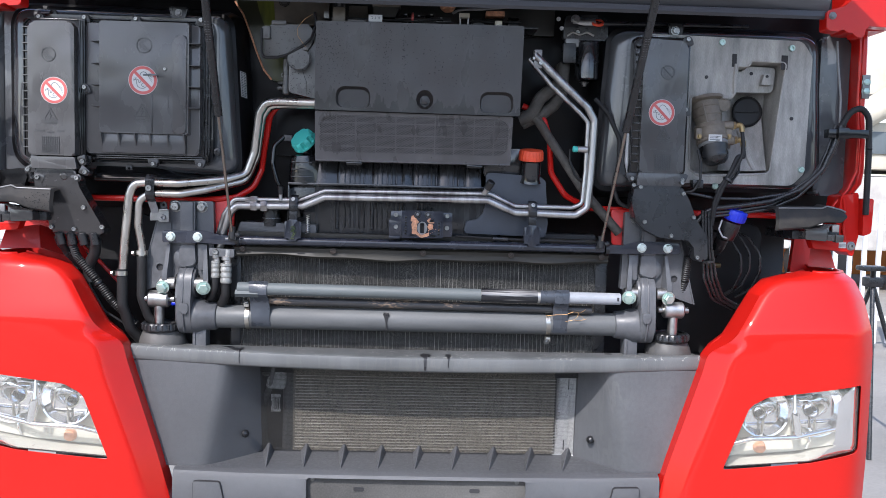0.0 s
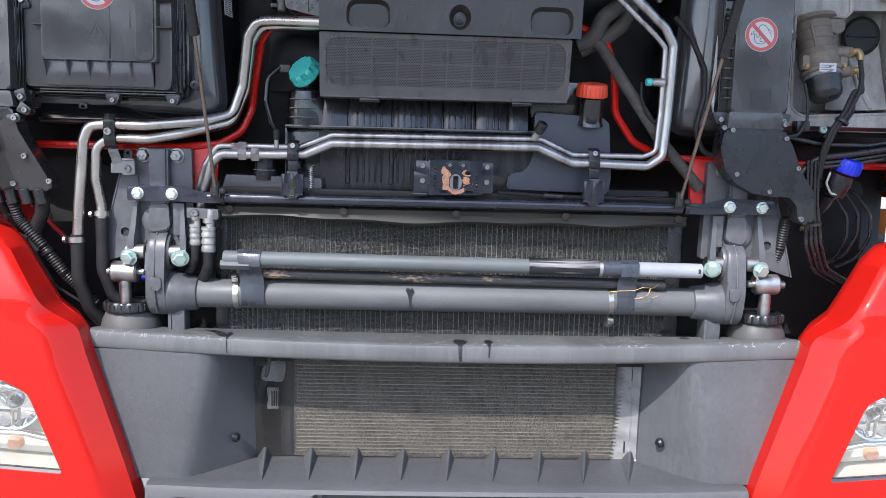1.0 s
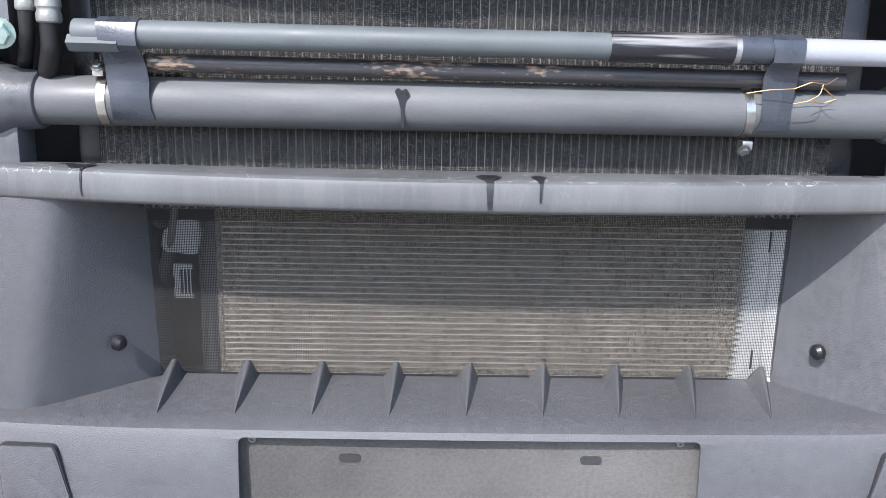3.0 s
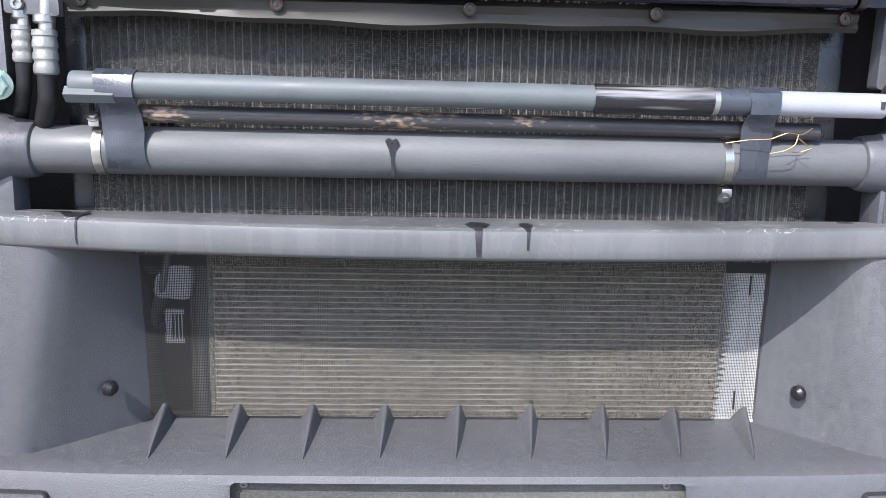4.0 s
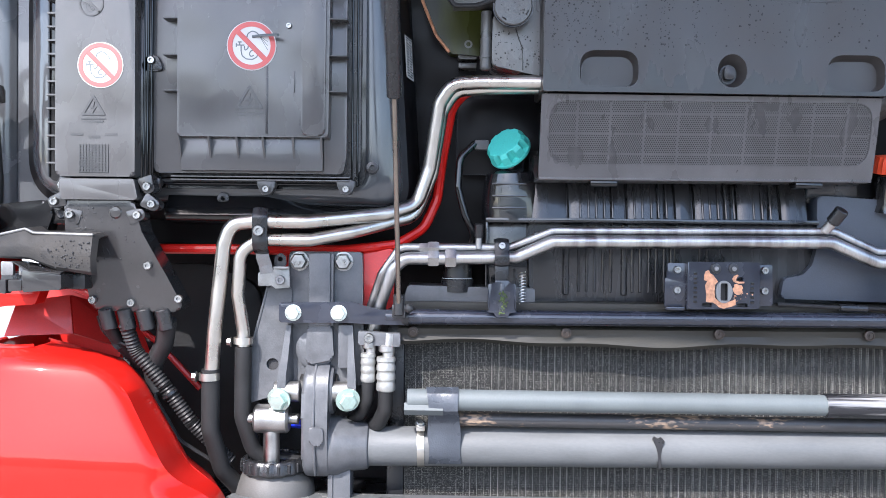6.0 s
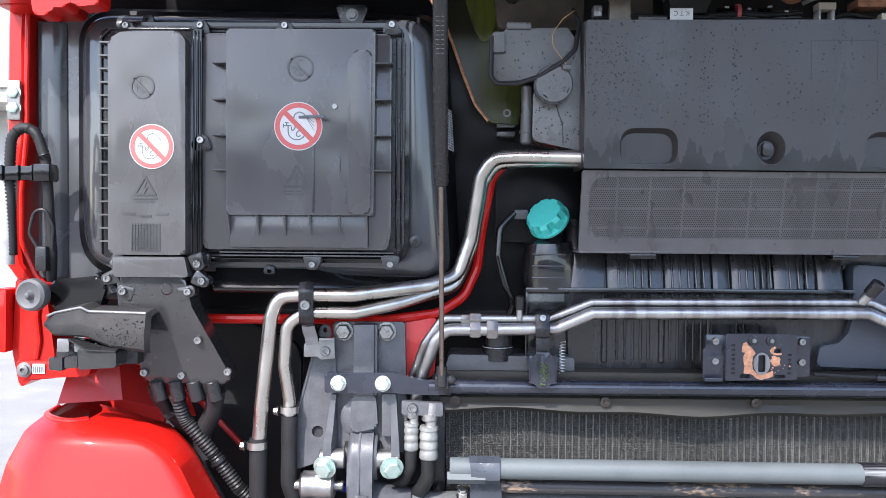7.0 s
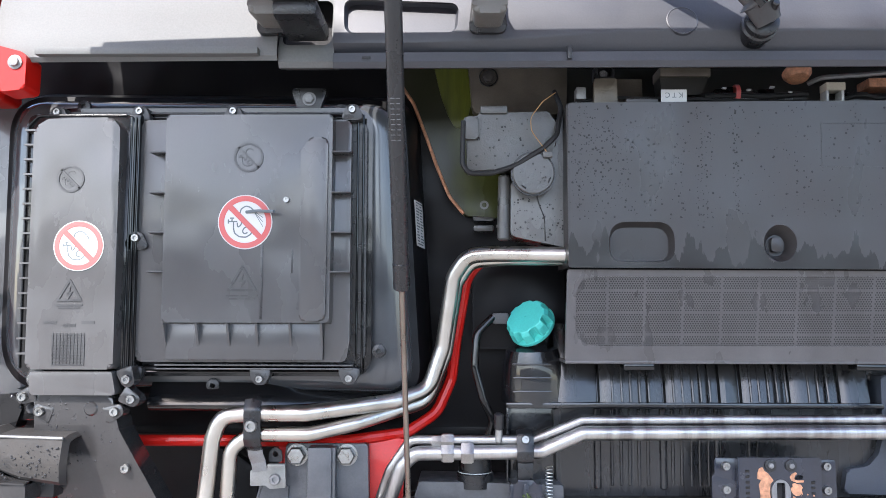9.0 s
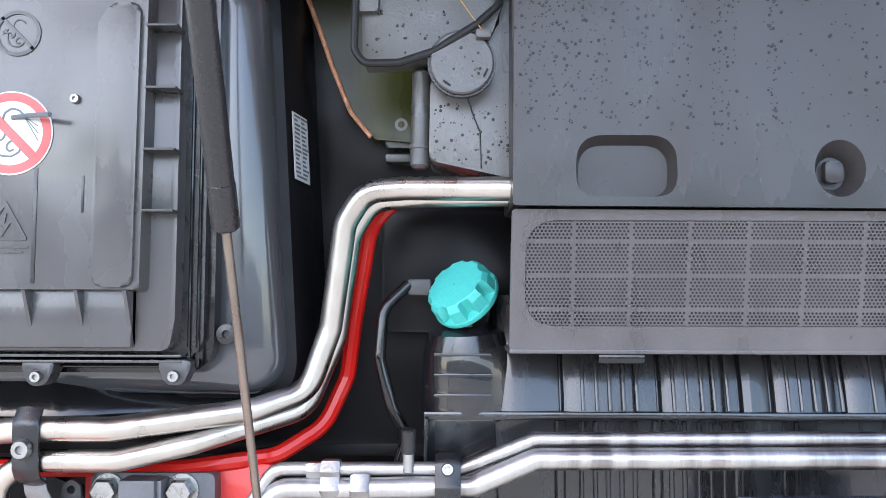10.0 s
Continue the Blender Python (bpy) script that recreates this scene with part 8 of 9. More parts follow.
    if s < 0:
        rain_on(l, 90, -1.052, -0.975, 1.464, 1.506, lambda x, z: along([(1.46, 2.081), (1.485, 2.080), (1.51, 2.087)], z), 6)
    part("hook_block", prism(rounded([(X(1.077), 1.462), (X(1.040), 1.458), (X(1.018), 1.455), (X(1.018), 1.432), (X(1.075), 1.428)], 0.003), 2.078, 2.125, 0.003), BLACK_WET, l)
    part("hook_top", thick(loft([[(X(1.094), 2.085, 1.474), (X(1.062), 2.074, 1.460), (X(1.018), 2.076, 1.4575)], [(X(1.094), 2.112, 1.474), (X(1.055), 2.115, 1.468), (X(1.018), 2.115, 1.466)]]), 0.002), BLACK_WET, l)
    part("striker", prism(rounded([(X(1.123), 1.446), (X(1.102), 1.446), (X(1.102), 1.425), (X(1.123), 1.427)], 0.002), 2.082, 2.10, 0.002), BLACK_WET, l)
    part("striker", prism(rounded([(X(1.100), 1.446), (X(1.080), 1.446), (X(1.080), 1.430), (X(1.100), 1.428)], 0.002), 2.085, 2.105, 0.002), BLACK_WET, l)
    part("slide", box(min(X(1.118), X(1.099)), max(X(1.118), X(1.099)), 2.098, 2.106, 1.452, 1.473, 0.002), GALVDARK, l)
    part("slide", box(min(X(1.091), X(1.075)), max(X(1.091), X(1.075)), 2.098, 2.106, 1.452, 1.473, 0.002), GALVDARK, l)
    part("back_arm", box(min(X(1.13), X(1.0)), max(X(1.13), X(1.0)), 2.12, 2.30, 1.43, 1.455, 0.004), BLACK, l)
    return t


corner(-1)
corner(1)


# ribbed hose, as a row of small rings on one mesh
def ribbed(points, r, parent, name="ribbed_hose", pitch=0.006, material=None):
    pts = bent(points, 0.04, 8)
    dense, keep = [], 0.0
    for a, b in zip(pts, pts[1:]):
        n = max(1, int((b - a).length / (pitch / 2)))
        dense += [a.lerp(b, k / n) for k in range(n)]
    dense.append(pts[-1])
    b = tube(dense, r, 0, 12, radii=[r if k % 2 else r * 0.84 for k in range(len(dense))])
    return part(name, b, material or RUBBER, parent, smooth=60)


def wiring():
    t = thing("door_cable", (-1.18, 2.14, 1.55), "ribbed black cable conduit looped through a clip", "cable", "door cables")
    ribbed([(-1.214, 2.15, 1.60), (-1.215, 2.145, 1.735), (-1.209, 2.14, 1.79), (-1.19, 2.14, 1.806), (-1.168, 2.14, 1.795), (-1.155, 2.14, 1.755), (-1.152, 2.14, 1.73)], 0.009, t)
    part("taped_end", tube([(-1.216, 2.15, 1.73), (-1.219, 2.15, 1.66), (-1.222, 2.15, 1.585)], 0.011, 0.03, 12), GREYTAPE, t, "grey taped end")
    part("taped_cable", tube([(-1.152, 2.14, 1.735), (-1.151, 2.145, 1.66), (-1.149, 2.15, 1.60), (-1.155, 2.16, 1.56)], 0.0078, 0.03, 12), RUBBER, t)
    part("clip", box(-1.226, -1.142, 2.128, 2.16, 1.719, 1.742, 0.003), GLOSSBLACK, t)
    for x in (-1.219, -1.193, -1.171):
        part("clip_rib", box(x, x + 0.003, 2.124, 2.13, 1.718, 1.743, 0.001), GLOSSBLACK, t)
    part("clip_head", box(-1.165, -1.139, 2.120, 2.15, 1.717, 1.745, 0.003), GLOSSBLACK, t)
    part("thin_wire", tube([(-1.158, 2.135, 1.60), (-1.178, 2.132, 1.635), (-1.17, 2.132, 1.67), (-1.152, 2.132, 1.675), (-1.14, 2.135, 1.645), (-1.145, 2.14, 1.61)], 0.0025, 0.02, 8), RUBBER, t)
    part("plug", box(-1.168, -1.150, 2.13, 2.155, 1.575, 1.615, 0.004), BLACK, t)
    d = thing("rubber_stop", (-1.163, 2.13, 1.51), "round grey rubber door stop on a bracket", "rubber stop")
    part("pad", lathe([(0.015, 0.012), (0.0205, 0.015), (0.025, 0.011), (0.026, 0.0), (0.023, -0.008), (0.017, -0.012)], (-1.163, 2.12, 1.539), (-0.15, -1, 0), 32), RUBBERPAD, d)
    part("stud", lathe([(0.016, 0.002), (0.008, 0.010), (0.004, 0.019), (0.001, 0.020)], (-1.163, 2.118, 1.539), (-0.15, -1, 0), 20), RUBBERPAD, d)
    part("arm", prism(rounded([(-1.15, 1.56), (-1.075, 1.568), (-1.06, 1.55), (-1.07, 1.52), (-1.10, 1.50), (-1.15, 1.515)], 0.008), 2.145, 2.175, 0.009, seg=4), GLOSSBLACK, d)
    part("square_stud", box(-1.068, -1.032, 2.15, 2.2, 1.53, 1.562, 0.004), GLOSSBLACK, d)
    part("stud_hole", lathe([(0.008, 0), (0.006, 0.003), (0.0005, 0.001)], (-1.05, 2.15, 1.546), (0, -1, 0), 14), CORE, d)
    r = thing("door_cable", (1.15, 2.14, 1.5), "black cable loom looped through a clip beside the tray", "cable", "door cables")
    ribbed([(1.215, 2.15, 1.50), (1.212, 2.148, 1.68), (1.205, 2.145, 1.765), (1.182, 2.142, 1.792), (1.152, 2.142, 1.780), (1.128, 2.142, 1.74)], 0.009, r)
    part("loom", tube([(1.128, 2.142, 1.742), (1.108, 2.142, 1.68), (1.085, 2.145, 1.62), (1.03, 2.15, 1.565), (0.95, 2.155, 1.53), (0.86, 2.16, 1.515), (0.78, 2.165, 1.505), (0.74, 2.17, 1.45)], 0.0070, 0.06, 12), BLACK, r)
    part("second_cable", tube([(1.10, 2.155, 1.66), (1.06, 2.155, 1.60), (1.0, 2.16, 1.553), (0.90, 2.165, 1.535), (0.80, 2.17, 1.535), (0.72, 2.175, 1.55)], 0.0045, 0.06, 10), BLACK, r)
    for dx, dz in ((0.012, 0.004), (-0.012, -0.010), (-0.004, -0.019)):
        part("air_tube", tube([(1.128 + dx, 2.150, 1.742), (1.108 + dx, 2.150, 1.68 + dz), (1.083 + dx, 2.152, 1.617 + dz), (1.028 + dx, 2.158, 1.562 + dz), (0.95, 2.163, 1.528 + dz), (0.86, 2.168, 1.512 + dz), (0.79, 2.172, 1.503 + dz)], 0.0042, 0.06, 10), BLACK, r)
    part("clip", box(1.09, 1.20, 2.13, 2.16, 1.707, 1.731, 0.003), GLOSSBLACK, r)
    part("clip_head", box(1.112, 1.142, 2.12, 2.15, 1.704, 1.734, 0.003), GLOSSBLACK, r)
    part("drain_hose", tube([(1.112, 2.16, 1.97), (1.116, 2.155, 1.90), (1.128, 2.155, 1.82), (1.13, 2.155, 1.75)], 0.0032, 0.04, 10), GALVDARK, r, "pale drain hose")
    lab = "ribbed black cable hose hanging below the duct"
    h = thing("cable_hose", (-0.80, 2.22, 1.14), lab, "hose", "cable hoses")
    ribbed([(-0.955, 2.165, 1.375), (-0.945, 2.18, 1.33), (-0.90, 2.19, 1.27), (-0.86, 2.20, 1.21), (-0.80, 2.22, 1.14)], 0.012, h)
    part("tie", ring_band((-0.893, 2.192, 1.258), (0.55, 0.1, -0.8), 0.0125, 0.005, 0.0015), BLACK, h)
    h = thing("cable_hose", (-0.95, 2.22, 1.30), lab, "hose", "cable hoses")
    ribbed([(-0.985, 2.165, 1.375), (-0.975, 2.19, 1.34), (-0.95, 2.22, 1.30)], 0.011, h)
    h = thing("cable_loom", (-0.9, 2.2, 1.26), "black taped cable loom hanging below the duct", "cable loom")
    part("loom", tube([(-0.89, 2.17, 1.38), (-0.90, 2.185, 1.34), (-0.925, 2.20, 1.30), (-0.915, 2.2, 1.26)], 0.015, 0.03, 12), RUBBER, h)
    part("thin_cable", tube([(-1.0, 2.17, 1.385), (-0.995, 2.18, 1.355), (-0.93, 2.19, 1.32), (-0.915, 2.19, 1.25), (-0.88, 2.2, 1.18), (-0.83, 2.21, 1.145)], 0.0035, 0.04, 8), RUBBER, h)
    for k, (dx, dz) in enumerate(((0, 0), (0.008, 0.004), (0.017, 0.0), (0.024, 0.006))):
        a = thing("air_line", (0.90 + dx, 2.26, 1.215), "thin black air line curving beside the mounting column", "air line", "air lines")
        part("line", tube([(0.765 + dx, 2.16, 1.50), (0.772 + dx, 2.165, 1.40), (0.785 + dx * 1.4, 2.18, 1.31 + dz), (0.82 + dx * 1.3, 2.21, 1.25 + dz), (0.90 + dx, 2.26, 1.215 + dz)], 0.004, 0.06, 10), BLACK, a)
    for k, (x, z) in enumerate(((0.90, 1.42), (0.925, 1.43), (0.955, 1.425))):
        a = thing("air_line", (x, 2.30, z - 0.12), "thin black air line looping behind the filler", "air line", "air lines")
        part("line", tube([(x - 0.05, 2.31, z + 0.02), (x - 0.01, 2.28, z), (x + 0.02, 2.265, z - 0.05), (x + 0.022, 2.265, z - 0.10), (x + 0.005, 2.28, z - 0.15), (x - 0.03, 2.31, z - 0.18)], 0.0038, 0.05, 10), BLACK, a)
    a = thing("ribbed_hose", (0.725, 2.25, 1.18), "ribbed black hose below the curved duct", "hose")
    part("tie", ring_band((0.79, 2.17, 1.36), (0.1, 0.05, -1), 0.018, 0.006, 0.0015), BLACK, a)
    ribbed([(0.745, 2.2, 1.37), (0.742, 2.215, 1.30), (0.735, 2.23, 1.24), (0.725, 2.25, 1.18)], 0.012, a)
    part("yard_elbow", rod((0.87, 2.40, 1.33), (0.91, 2.40, 1.33), 0.008, 10), BRASS, a)


GREYTAPE = mat("grey_tape", (0.30, 0.30, 0.30), 0.5, var=0.3, scale=60, bump=0.3)
RUBBERPAD = mat("grey_rubber", (0.09, 0.09, 0.092), 0.55, var=0.15, bump=0.1)
wiring()


def beside_cover():
    m = thing("control_module", (-0.38, 2.2, 1.79), "wet dark plastic control module with a round lid beside the cover", "control module")
    part("body", prism(rounded([(-0.442, 1.966), (-0.424, 1.966), (-0.422, 1.974), (-0.382, 1.974), (-0.382, 1.971), (-0.323, 1.973), (-0.305, 1.948), (-0.317, 1.913), (-0.376, 1.889), (-0.440, 1.886)], 0.003), 2.172, 2.215, 0.003), MODGREY, m)
    part("step", prism(rounded([(-0.445, 1.931), (-0.425, 1.931), (-0.425, 1.963), (-0.445, 1.963)], 0.003), 2.163, 2.176, 0.002), MODGREY, m)
    part("ridge", box(-0.421, -0.382, 2.166, 2.18, 1.969, 1.980, 0.002), MODGREY, m)
    part("edge_line", tube([(-0.425, 2.1715, 1.930), (-0.425, 2.1715, 1.964)], 0.0012, 0, 6), BLACK, m)
    part("lower_shell", prism(rounded([(-0.376, 1.870), (-0.377, 1.793), (-0.290, 1.774), (-0.288, 1.968), (-0.306, 1.966), (-0.311, 1.912), (-0.352, 1.886)], [0.006, 0.010, 0.004, 0.004, 0.012, 0.03, 0.01]), 2.186, 2.26, 0.005, seg=3), MODLIGHT, m)
    part("moulded_slot", plate(rounded([(-0.307, 1.878), (-0.293, 1.878), (-0.293, 1.920), (-0.307, 1.920)], 0.006), [rounded([(-0.3055, 1.8795), (-0.2945, 1.8795), (-0.2945, 1.9185), (-0.3055, 1.9185)], 0.005)[::-1]], 2.1852, 2.187), MODGREY, m)
    part("seam", tube([(-0.340, 2.1856, 1.853), (-0.334, 2.1856, 1.835), (-0.328, 2.1856, 1.82), (-0.327, 2.1856, 1.785)], 0.0009, 0.01, 6), BLACK, m)
    part("tube", rod((-0.3865, 2.20, 1.787), (-0.3845, 2.20, 1.884), 0.0095, 16, bev=0.003), MODGREY, m)
    part("tube_collar", ring_band((-0.3862, 2.20, 1.808), (0, 0, 1), 0.0095, 0.004, 0.0014), MODGREY, m)
    lid = part("round_lid", lathe([(0.0285, -0.006), (0.0300, -0.002), (0.0300, 0.003), (0.0285, 0.0045), (0.002, 0.005)], (-0.346, 2.158, 1.8795), (0, -1, 0), 44), MODGREY, m)
    part("lid_gap", ring_band((-0.346, 2.162, 1.8795), (0, -1, 0), 0.0296, 0.008, 0.0024), BLACK, m)
    for a in (-25, -125):
        q = Vector((math.cos(radians(a)), 0, math.sin(radians(a)))) * 0.0245 + Vector((-0.346, 2.1525, 1.8795))
        d = Vector((-math.sin(radians(a)), 0, math.cos(radians(a)))) * 0.004
        part("lid_slot", rod(q - d, q + d, 0.0010, 6, bev=0), BLACK, lid)
    part("cable", tube([(-0.446, 2.163, 1.957), (-0.447, 2.161, 1.893), (-0.438, 2.160, 1.880), (-0.405, 2.158, 1.880), (-0.373, 2.156, 1.890), (-0.332, 2.152, 1.915), (-0.312, 2.158, 1.935), (-0.303, 2.18, 1.981), (-0.31, 2.20, 2.01)], 0.0037, 0.014, 10), RUBBER, m)
    part("loose_wire", tube([(-0.326, 2.150, 1.907), (-0.349, 2.150, 1.939), (-0.350, 2.152, 1.959), (-0.332, 2.158, 1.984), (-0.312, 2.17, 2.0)], 0.0007, 0.02, 6), COPPERWIRE, m)
    part("wire_clip", box(-0.333, -0.319, 2.146, 2.156, 1.9005, 1.909, 0.002), MODGREY, m)
    rain_on(m, 50, -0.437, -0.33, 1.893, 1.965, lambda x, z: 2.172, 31)
    rain_on(m, 90, -0.372, -0.300, 1.79, 1.848, lambda x, z: 2.186, 32)
    rain_on(lid, 14, -0.365, -0.327, 1.862, 1.897, lambda x, z: 2.1531, 33)
    b = thing("bulkhead_bracket", (-0.415, 2.29, 1.80), "dark bracket with a recessed bolt on the bulkhead", "bracket")
    part("plate", prism(rounded([(-0.429, 1.829), (-0.394, 1.829), (-0.392, 1.881), (-0.428, 1.881)], 0.004), 2.312, 2.334, 0.003), MODGREY, b)
    part("plate_slot", box(-0.424, -0.400, 2.3105, 2.3125, 1.8735, 1.8755, 0), CORE, b)
    part("boss", lathe([(0.015, 0), (0.0145, 0.003), (0.011, 0.004), (0.010, 0.002), (0.009, 0.002)], (-0.411, 2.312, 1.8535), (0, -1, 0), 22), BLACK, b)
    part("bolt", screw((-0.411, 2.310, 1.8535), (0, -1, 0), 0.0085, 0.005), GALVDARK, b)
    part("foot", box(-0.428, -0.396, 2.304, 2.33, 1.8115, 1.821, 0.002), MODGREY, b)
    p = thing("wheel_shaped_panel", (-0.45, 2.31, 1.83), "curved olive-dark cab panel behind the strut", "curved panel", kind="structure")
    part("panel", prism(rounded([(-0.552, 2.085), (-0.545, 2.05), (-0.523, 2.017), (-0.503, 1.966), (-0.484, 1.913), (-0.465, 1.867), (-0.442, 1.837), (-0.39, 1.833), (-0.37, 2.085)], [0.002, 0.03, 0.03, 0.05, 0.05, 0.05, 0.01, 0.002, 0.002]), 2.305, BULK_Y - 0.001, 0.008, seg=3), OLIVEGREEN, p)
    # a yellow-green reflection, put in as a coloured patch
    part("lime_sheen", prism(rounded([(-0.494, 2.088), (-0.430, 2.088), (-0.431, 2.02), (-0.440, 1.985), (-0.456, 1.975), (-0.470, 2.0), (-0.482, 2.035)], 0.012), 2.3025, 2.305, 0.0008), LIME, p, "yellow-green reflection painted on the panel")
    part("worn_edge", tube([(-0.550, 2.305, 2.056), (-0.525, 2.304, 2.019), (-0.505, 2.304, 1.966), (-0.486, 2.304, 1.913), (-0.467, 2.304, 1.867), (-0.444, 2.304, 1.839)], 0.0028, 0.05, 8), COPPER, p, "edge worn to red primer")
    s = thing("type_label", (-0.512, 2.25, 1.78), "white paper type label with printed lines beside the filter recess", "label")
    def on_wall(u, z, lift):
        x, y = -0.5195 + 0.0105 * u - 0.06 * (z - 1.82), 2.2385 + 0.0290 * u
        return (x + 0.94 * lift, y - 0.34 * lift, z - 0.003 * u)
    def patch(name, u0, u1, z0, z1, lift, material):
        part(name, thick(loft([[on_wall(u, z, lift) for u in (u0, u1)] for z in (z0, z1)]), 0.0004), material, s)
    patch("paper", 0, 1, 1.783, 1.853, 0.0022, WHITE)
    rng = random.Random(2)
    for k in range(14):
        for q in range(2):
            u0 = 0.08 + 0.46 * q
            patch("print_line", u0, u0 + rng.uniform(0.18, 0.40), 1.8485 - 0.0045 * k, 1.8505 - 0.0045 * k, 0.0030, INK)
    patch("print_code", 0.1, 0.75, 1.7855, 1.7875, 0.0030, INK)
    # behind the top of the cover
    c = thing("cable_tray", (0, 2.2, 1.98), "dark cable tray with plugs and wires above the cover", "cable tray")
    part("tray", box(-0.29, 0.30, 2.20, 2.33, 1.984, 1.990, 0.002), BLACK, c)
    part("back", box(-0.28, 0.36, 2.30, 2.33, 1.985, 2.075, 0.002), OLIVE, c)
    bp = part("back_plate", prism(rounded([(-0.36, 2.085), (-0.28, 2.085), (-0.282, 1.995), (-0.35, 1.990), (-0.43, 1.996), (-0.438, 2.085)], 0.01), 2.275, 2.30, 0.004), BROWNSHEET, c, "brown dusty sheet")
    part("bolt", hexbolt((-0.405, 2.275, 2.053), (0, -1, 0), 0.008, 0.006), RUSTBLACK, bp)
    part("bolt_recess", ring_band((-0.405, 2.274, 2.053), (0, -1, 0), 0.013, 0.004, 0.002), BLACK, bp)
    st = part("strap", prism(rounded([(-0.258, 1.976), (-0.224, 1.976), (-0.225, 2.018), (-0.257, 2.018)], 0.002), 2.160, 2.172, 0.002), BROWNSHEET, c, "brown strap over the cover")
    part("strap_plug", plate(rect(-0.255, -0.227, 2.019, 2.040, 0.002), [rect(-0.251, -0.231, 2.022, 2.036, 0.002)[::-1]], 2.165, 2.19), BLACK, st)
    part("strap_screw", screw((-0.242, 2.175, 2.028), (0, -1, 0), 0.006, 0.003), GALVDARK, st)
    part("back_tab", box(-0.222, -0.170, 2.24, 2.25, 1.995, 2.040, 0.002), BROWNSHEET, c)
    part("white_latch", box(-0.282, -0.268, 2.168, 2.19, 1.990, 2.008, 0.002), GALVDARK, c)
    part("seat_tab", box(-0.215, -0.170, 2.145, 2.20, 1.979, 1.9845, 0.001), COVER, c)
    bx = part("hanging_box", prism(rounded([(-0.153, 2.045), (-0.080, 2.045), (-0.081, 2.031), (-0.092, 2.004), (-0.150, 2.004), (-0.153, 2.031)], 0.003), 2.20, 2.24, 0.003), OLIVE, c)
    part("box_lid", box(-0.154, -0.079, 2.194, 2.243, 2.031, 2.046, 0.002), BROWNSHEET, bx, "brown lid")
    for x0, x1, z0, z1, y in ((-0.076, -0.060, 1.990, 2.010, 2.185), (-0.058, -0.048, 1.993, 2.014, 2.188), (-0.040, -0.012, 1.990, 2.008, 2.186), (-0.008, 0.014, 1.994, 2.012, 2.195), (0.016, 0.060, 1.988, 2.004, 2.19), (0.118, 0.150, 1.986, 2.006, 2.19), (0.215, 0.245, 1.988, 2.012, 2.19)):
        part("plug", box(x0, x1, y, y + 0.05, z0, z1, 0.003), BLACK if z1 < 2.01 else GLOSSBLACK, c)
    for x, z in ((-0.066, 2.0085), (-0.03, 2.006), (0.004, 2.010), (0.03, 2.002)):
        part("wire_mark", box(x, x + 0.006, 2.183, 2.19, z, z + 0.003, 0.0008), ALUPAINT, c)
    part("ring", ring_band((-0.044, 2.192, 2.003), (1, 0, 0), 0.011, 0.006, 0.003), REDPRINT, c, "red ring")
    part("copper_coil", lathe([(0.018, 0.0), (0.021, 0.004), (0.0205, 0.009), (0.015, 0.016), (0.004, 0.019)], (0.051, 2.205, 2.043), (0, -0.35, -1), 24), COPPER, c, "copper coloured dome")
    part("cream_plug", box(0.082, 0.110, 2.176, 2.20, 2.005, 2.0165, 0.0015), CREAM, c, "cream plug")
    part("plug_leg", box(0.0825, 0.0865, 2.178, 2.20, 1.984, 2.005, 0.001), ALUPAINT, c)
    part("plug_leg", box(0.1045, 0.1085, 2.178, 2.20, 1.984, 2.005, 0.001), ALUPAINT, c)
    part("red_block", box(0.156, 0.207, 2.20, 2.24, 2.016, 2.030, 0.002), COPPER, c, "red-brown block")
    part("white_plug", box(0.179, 0.198, 2.168, 2.20, 1.985, 1.998, 0.002), CREAM, c)
    for pts, r in ((((-0.28, 2.18, 1.990), (-0.227, 2.176, 1.994), (-0.164, 2.174, 1.992), (-0.092, 2.178, 1.992), (0.0, 2.184, 1.990), (0.07, 2.19, 1.992)), 0.0026),
                   (((-0.092, 2.185, 1.998), (-0.04, 2.186, 2.000), (0.0, 2.186, 1.998), (0.06, 2.188, 2.003)), 0.0042),
                   (((0.065, 2.20, 2.020), (0.08, 2.19, 2.027), (0.142, 2.19, 2.031), (0.21, 2.19, 2.038), (0.30, 2.195, 2.045)), 0.0036),
                   (((0.11, 2.19, 1.994), (0.135, 2.182, 2.0), (0.16, 2.185, 1.995), (0.25, 2.19, 2.0)), 0.003)):
        part("wire", tube(pts, r, 0.03, 8), RUBBER if pts[0][0] < 0 or pts[0][0] > 0.1 else GALVDARK, c)
    g = thing("cable_tag", (-0.137, 2.165, 1.985), "white tag with black letters hung upside down on a cable", "tag")
    part("tag", box(-0.162, -0.125, 2.159, 2.161, 1.983, 2.0015, 0.002), WHITE, g)
    cu = bpy.data.curves.new("lettering", "FONT")
    cu.body, cu.size, cu.align_x, cu.align_y, cu.extrude = "KTC", 0.0105, "CENTER", "CENTER", 0.0002
    cu.space_character = 1.5
    cu.materials.append(INK)
    tx = new("lettering", cu)
    tx.matrix_basis = pose(-0.1435, 2.1585, 1.9935, 90, 180, 0)
    tx.parent = g
    tx.matrix_parent_inverse = place_of(g).inverted()
    # wiper motor
    w = thing("wiper_motor", (0.44, 2.25, 1.85), "black cylindrical wiper motor with a bare crank arm", "wiper motor")
    part("can", lathe([(0.030, 0.0), (0.034, 0.004), (0.036, 0.10), (0.034, 0.105)], (0.447, 2.25, 1.855), (0.0, 0, 1), 28), TANK, w)
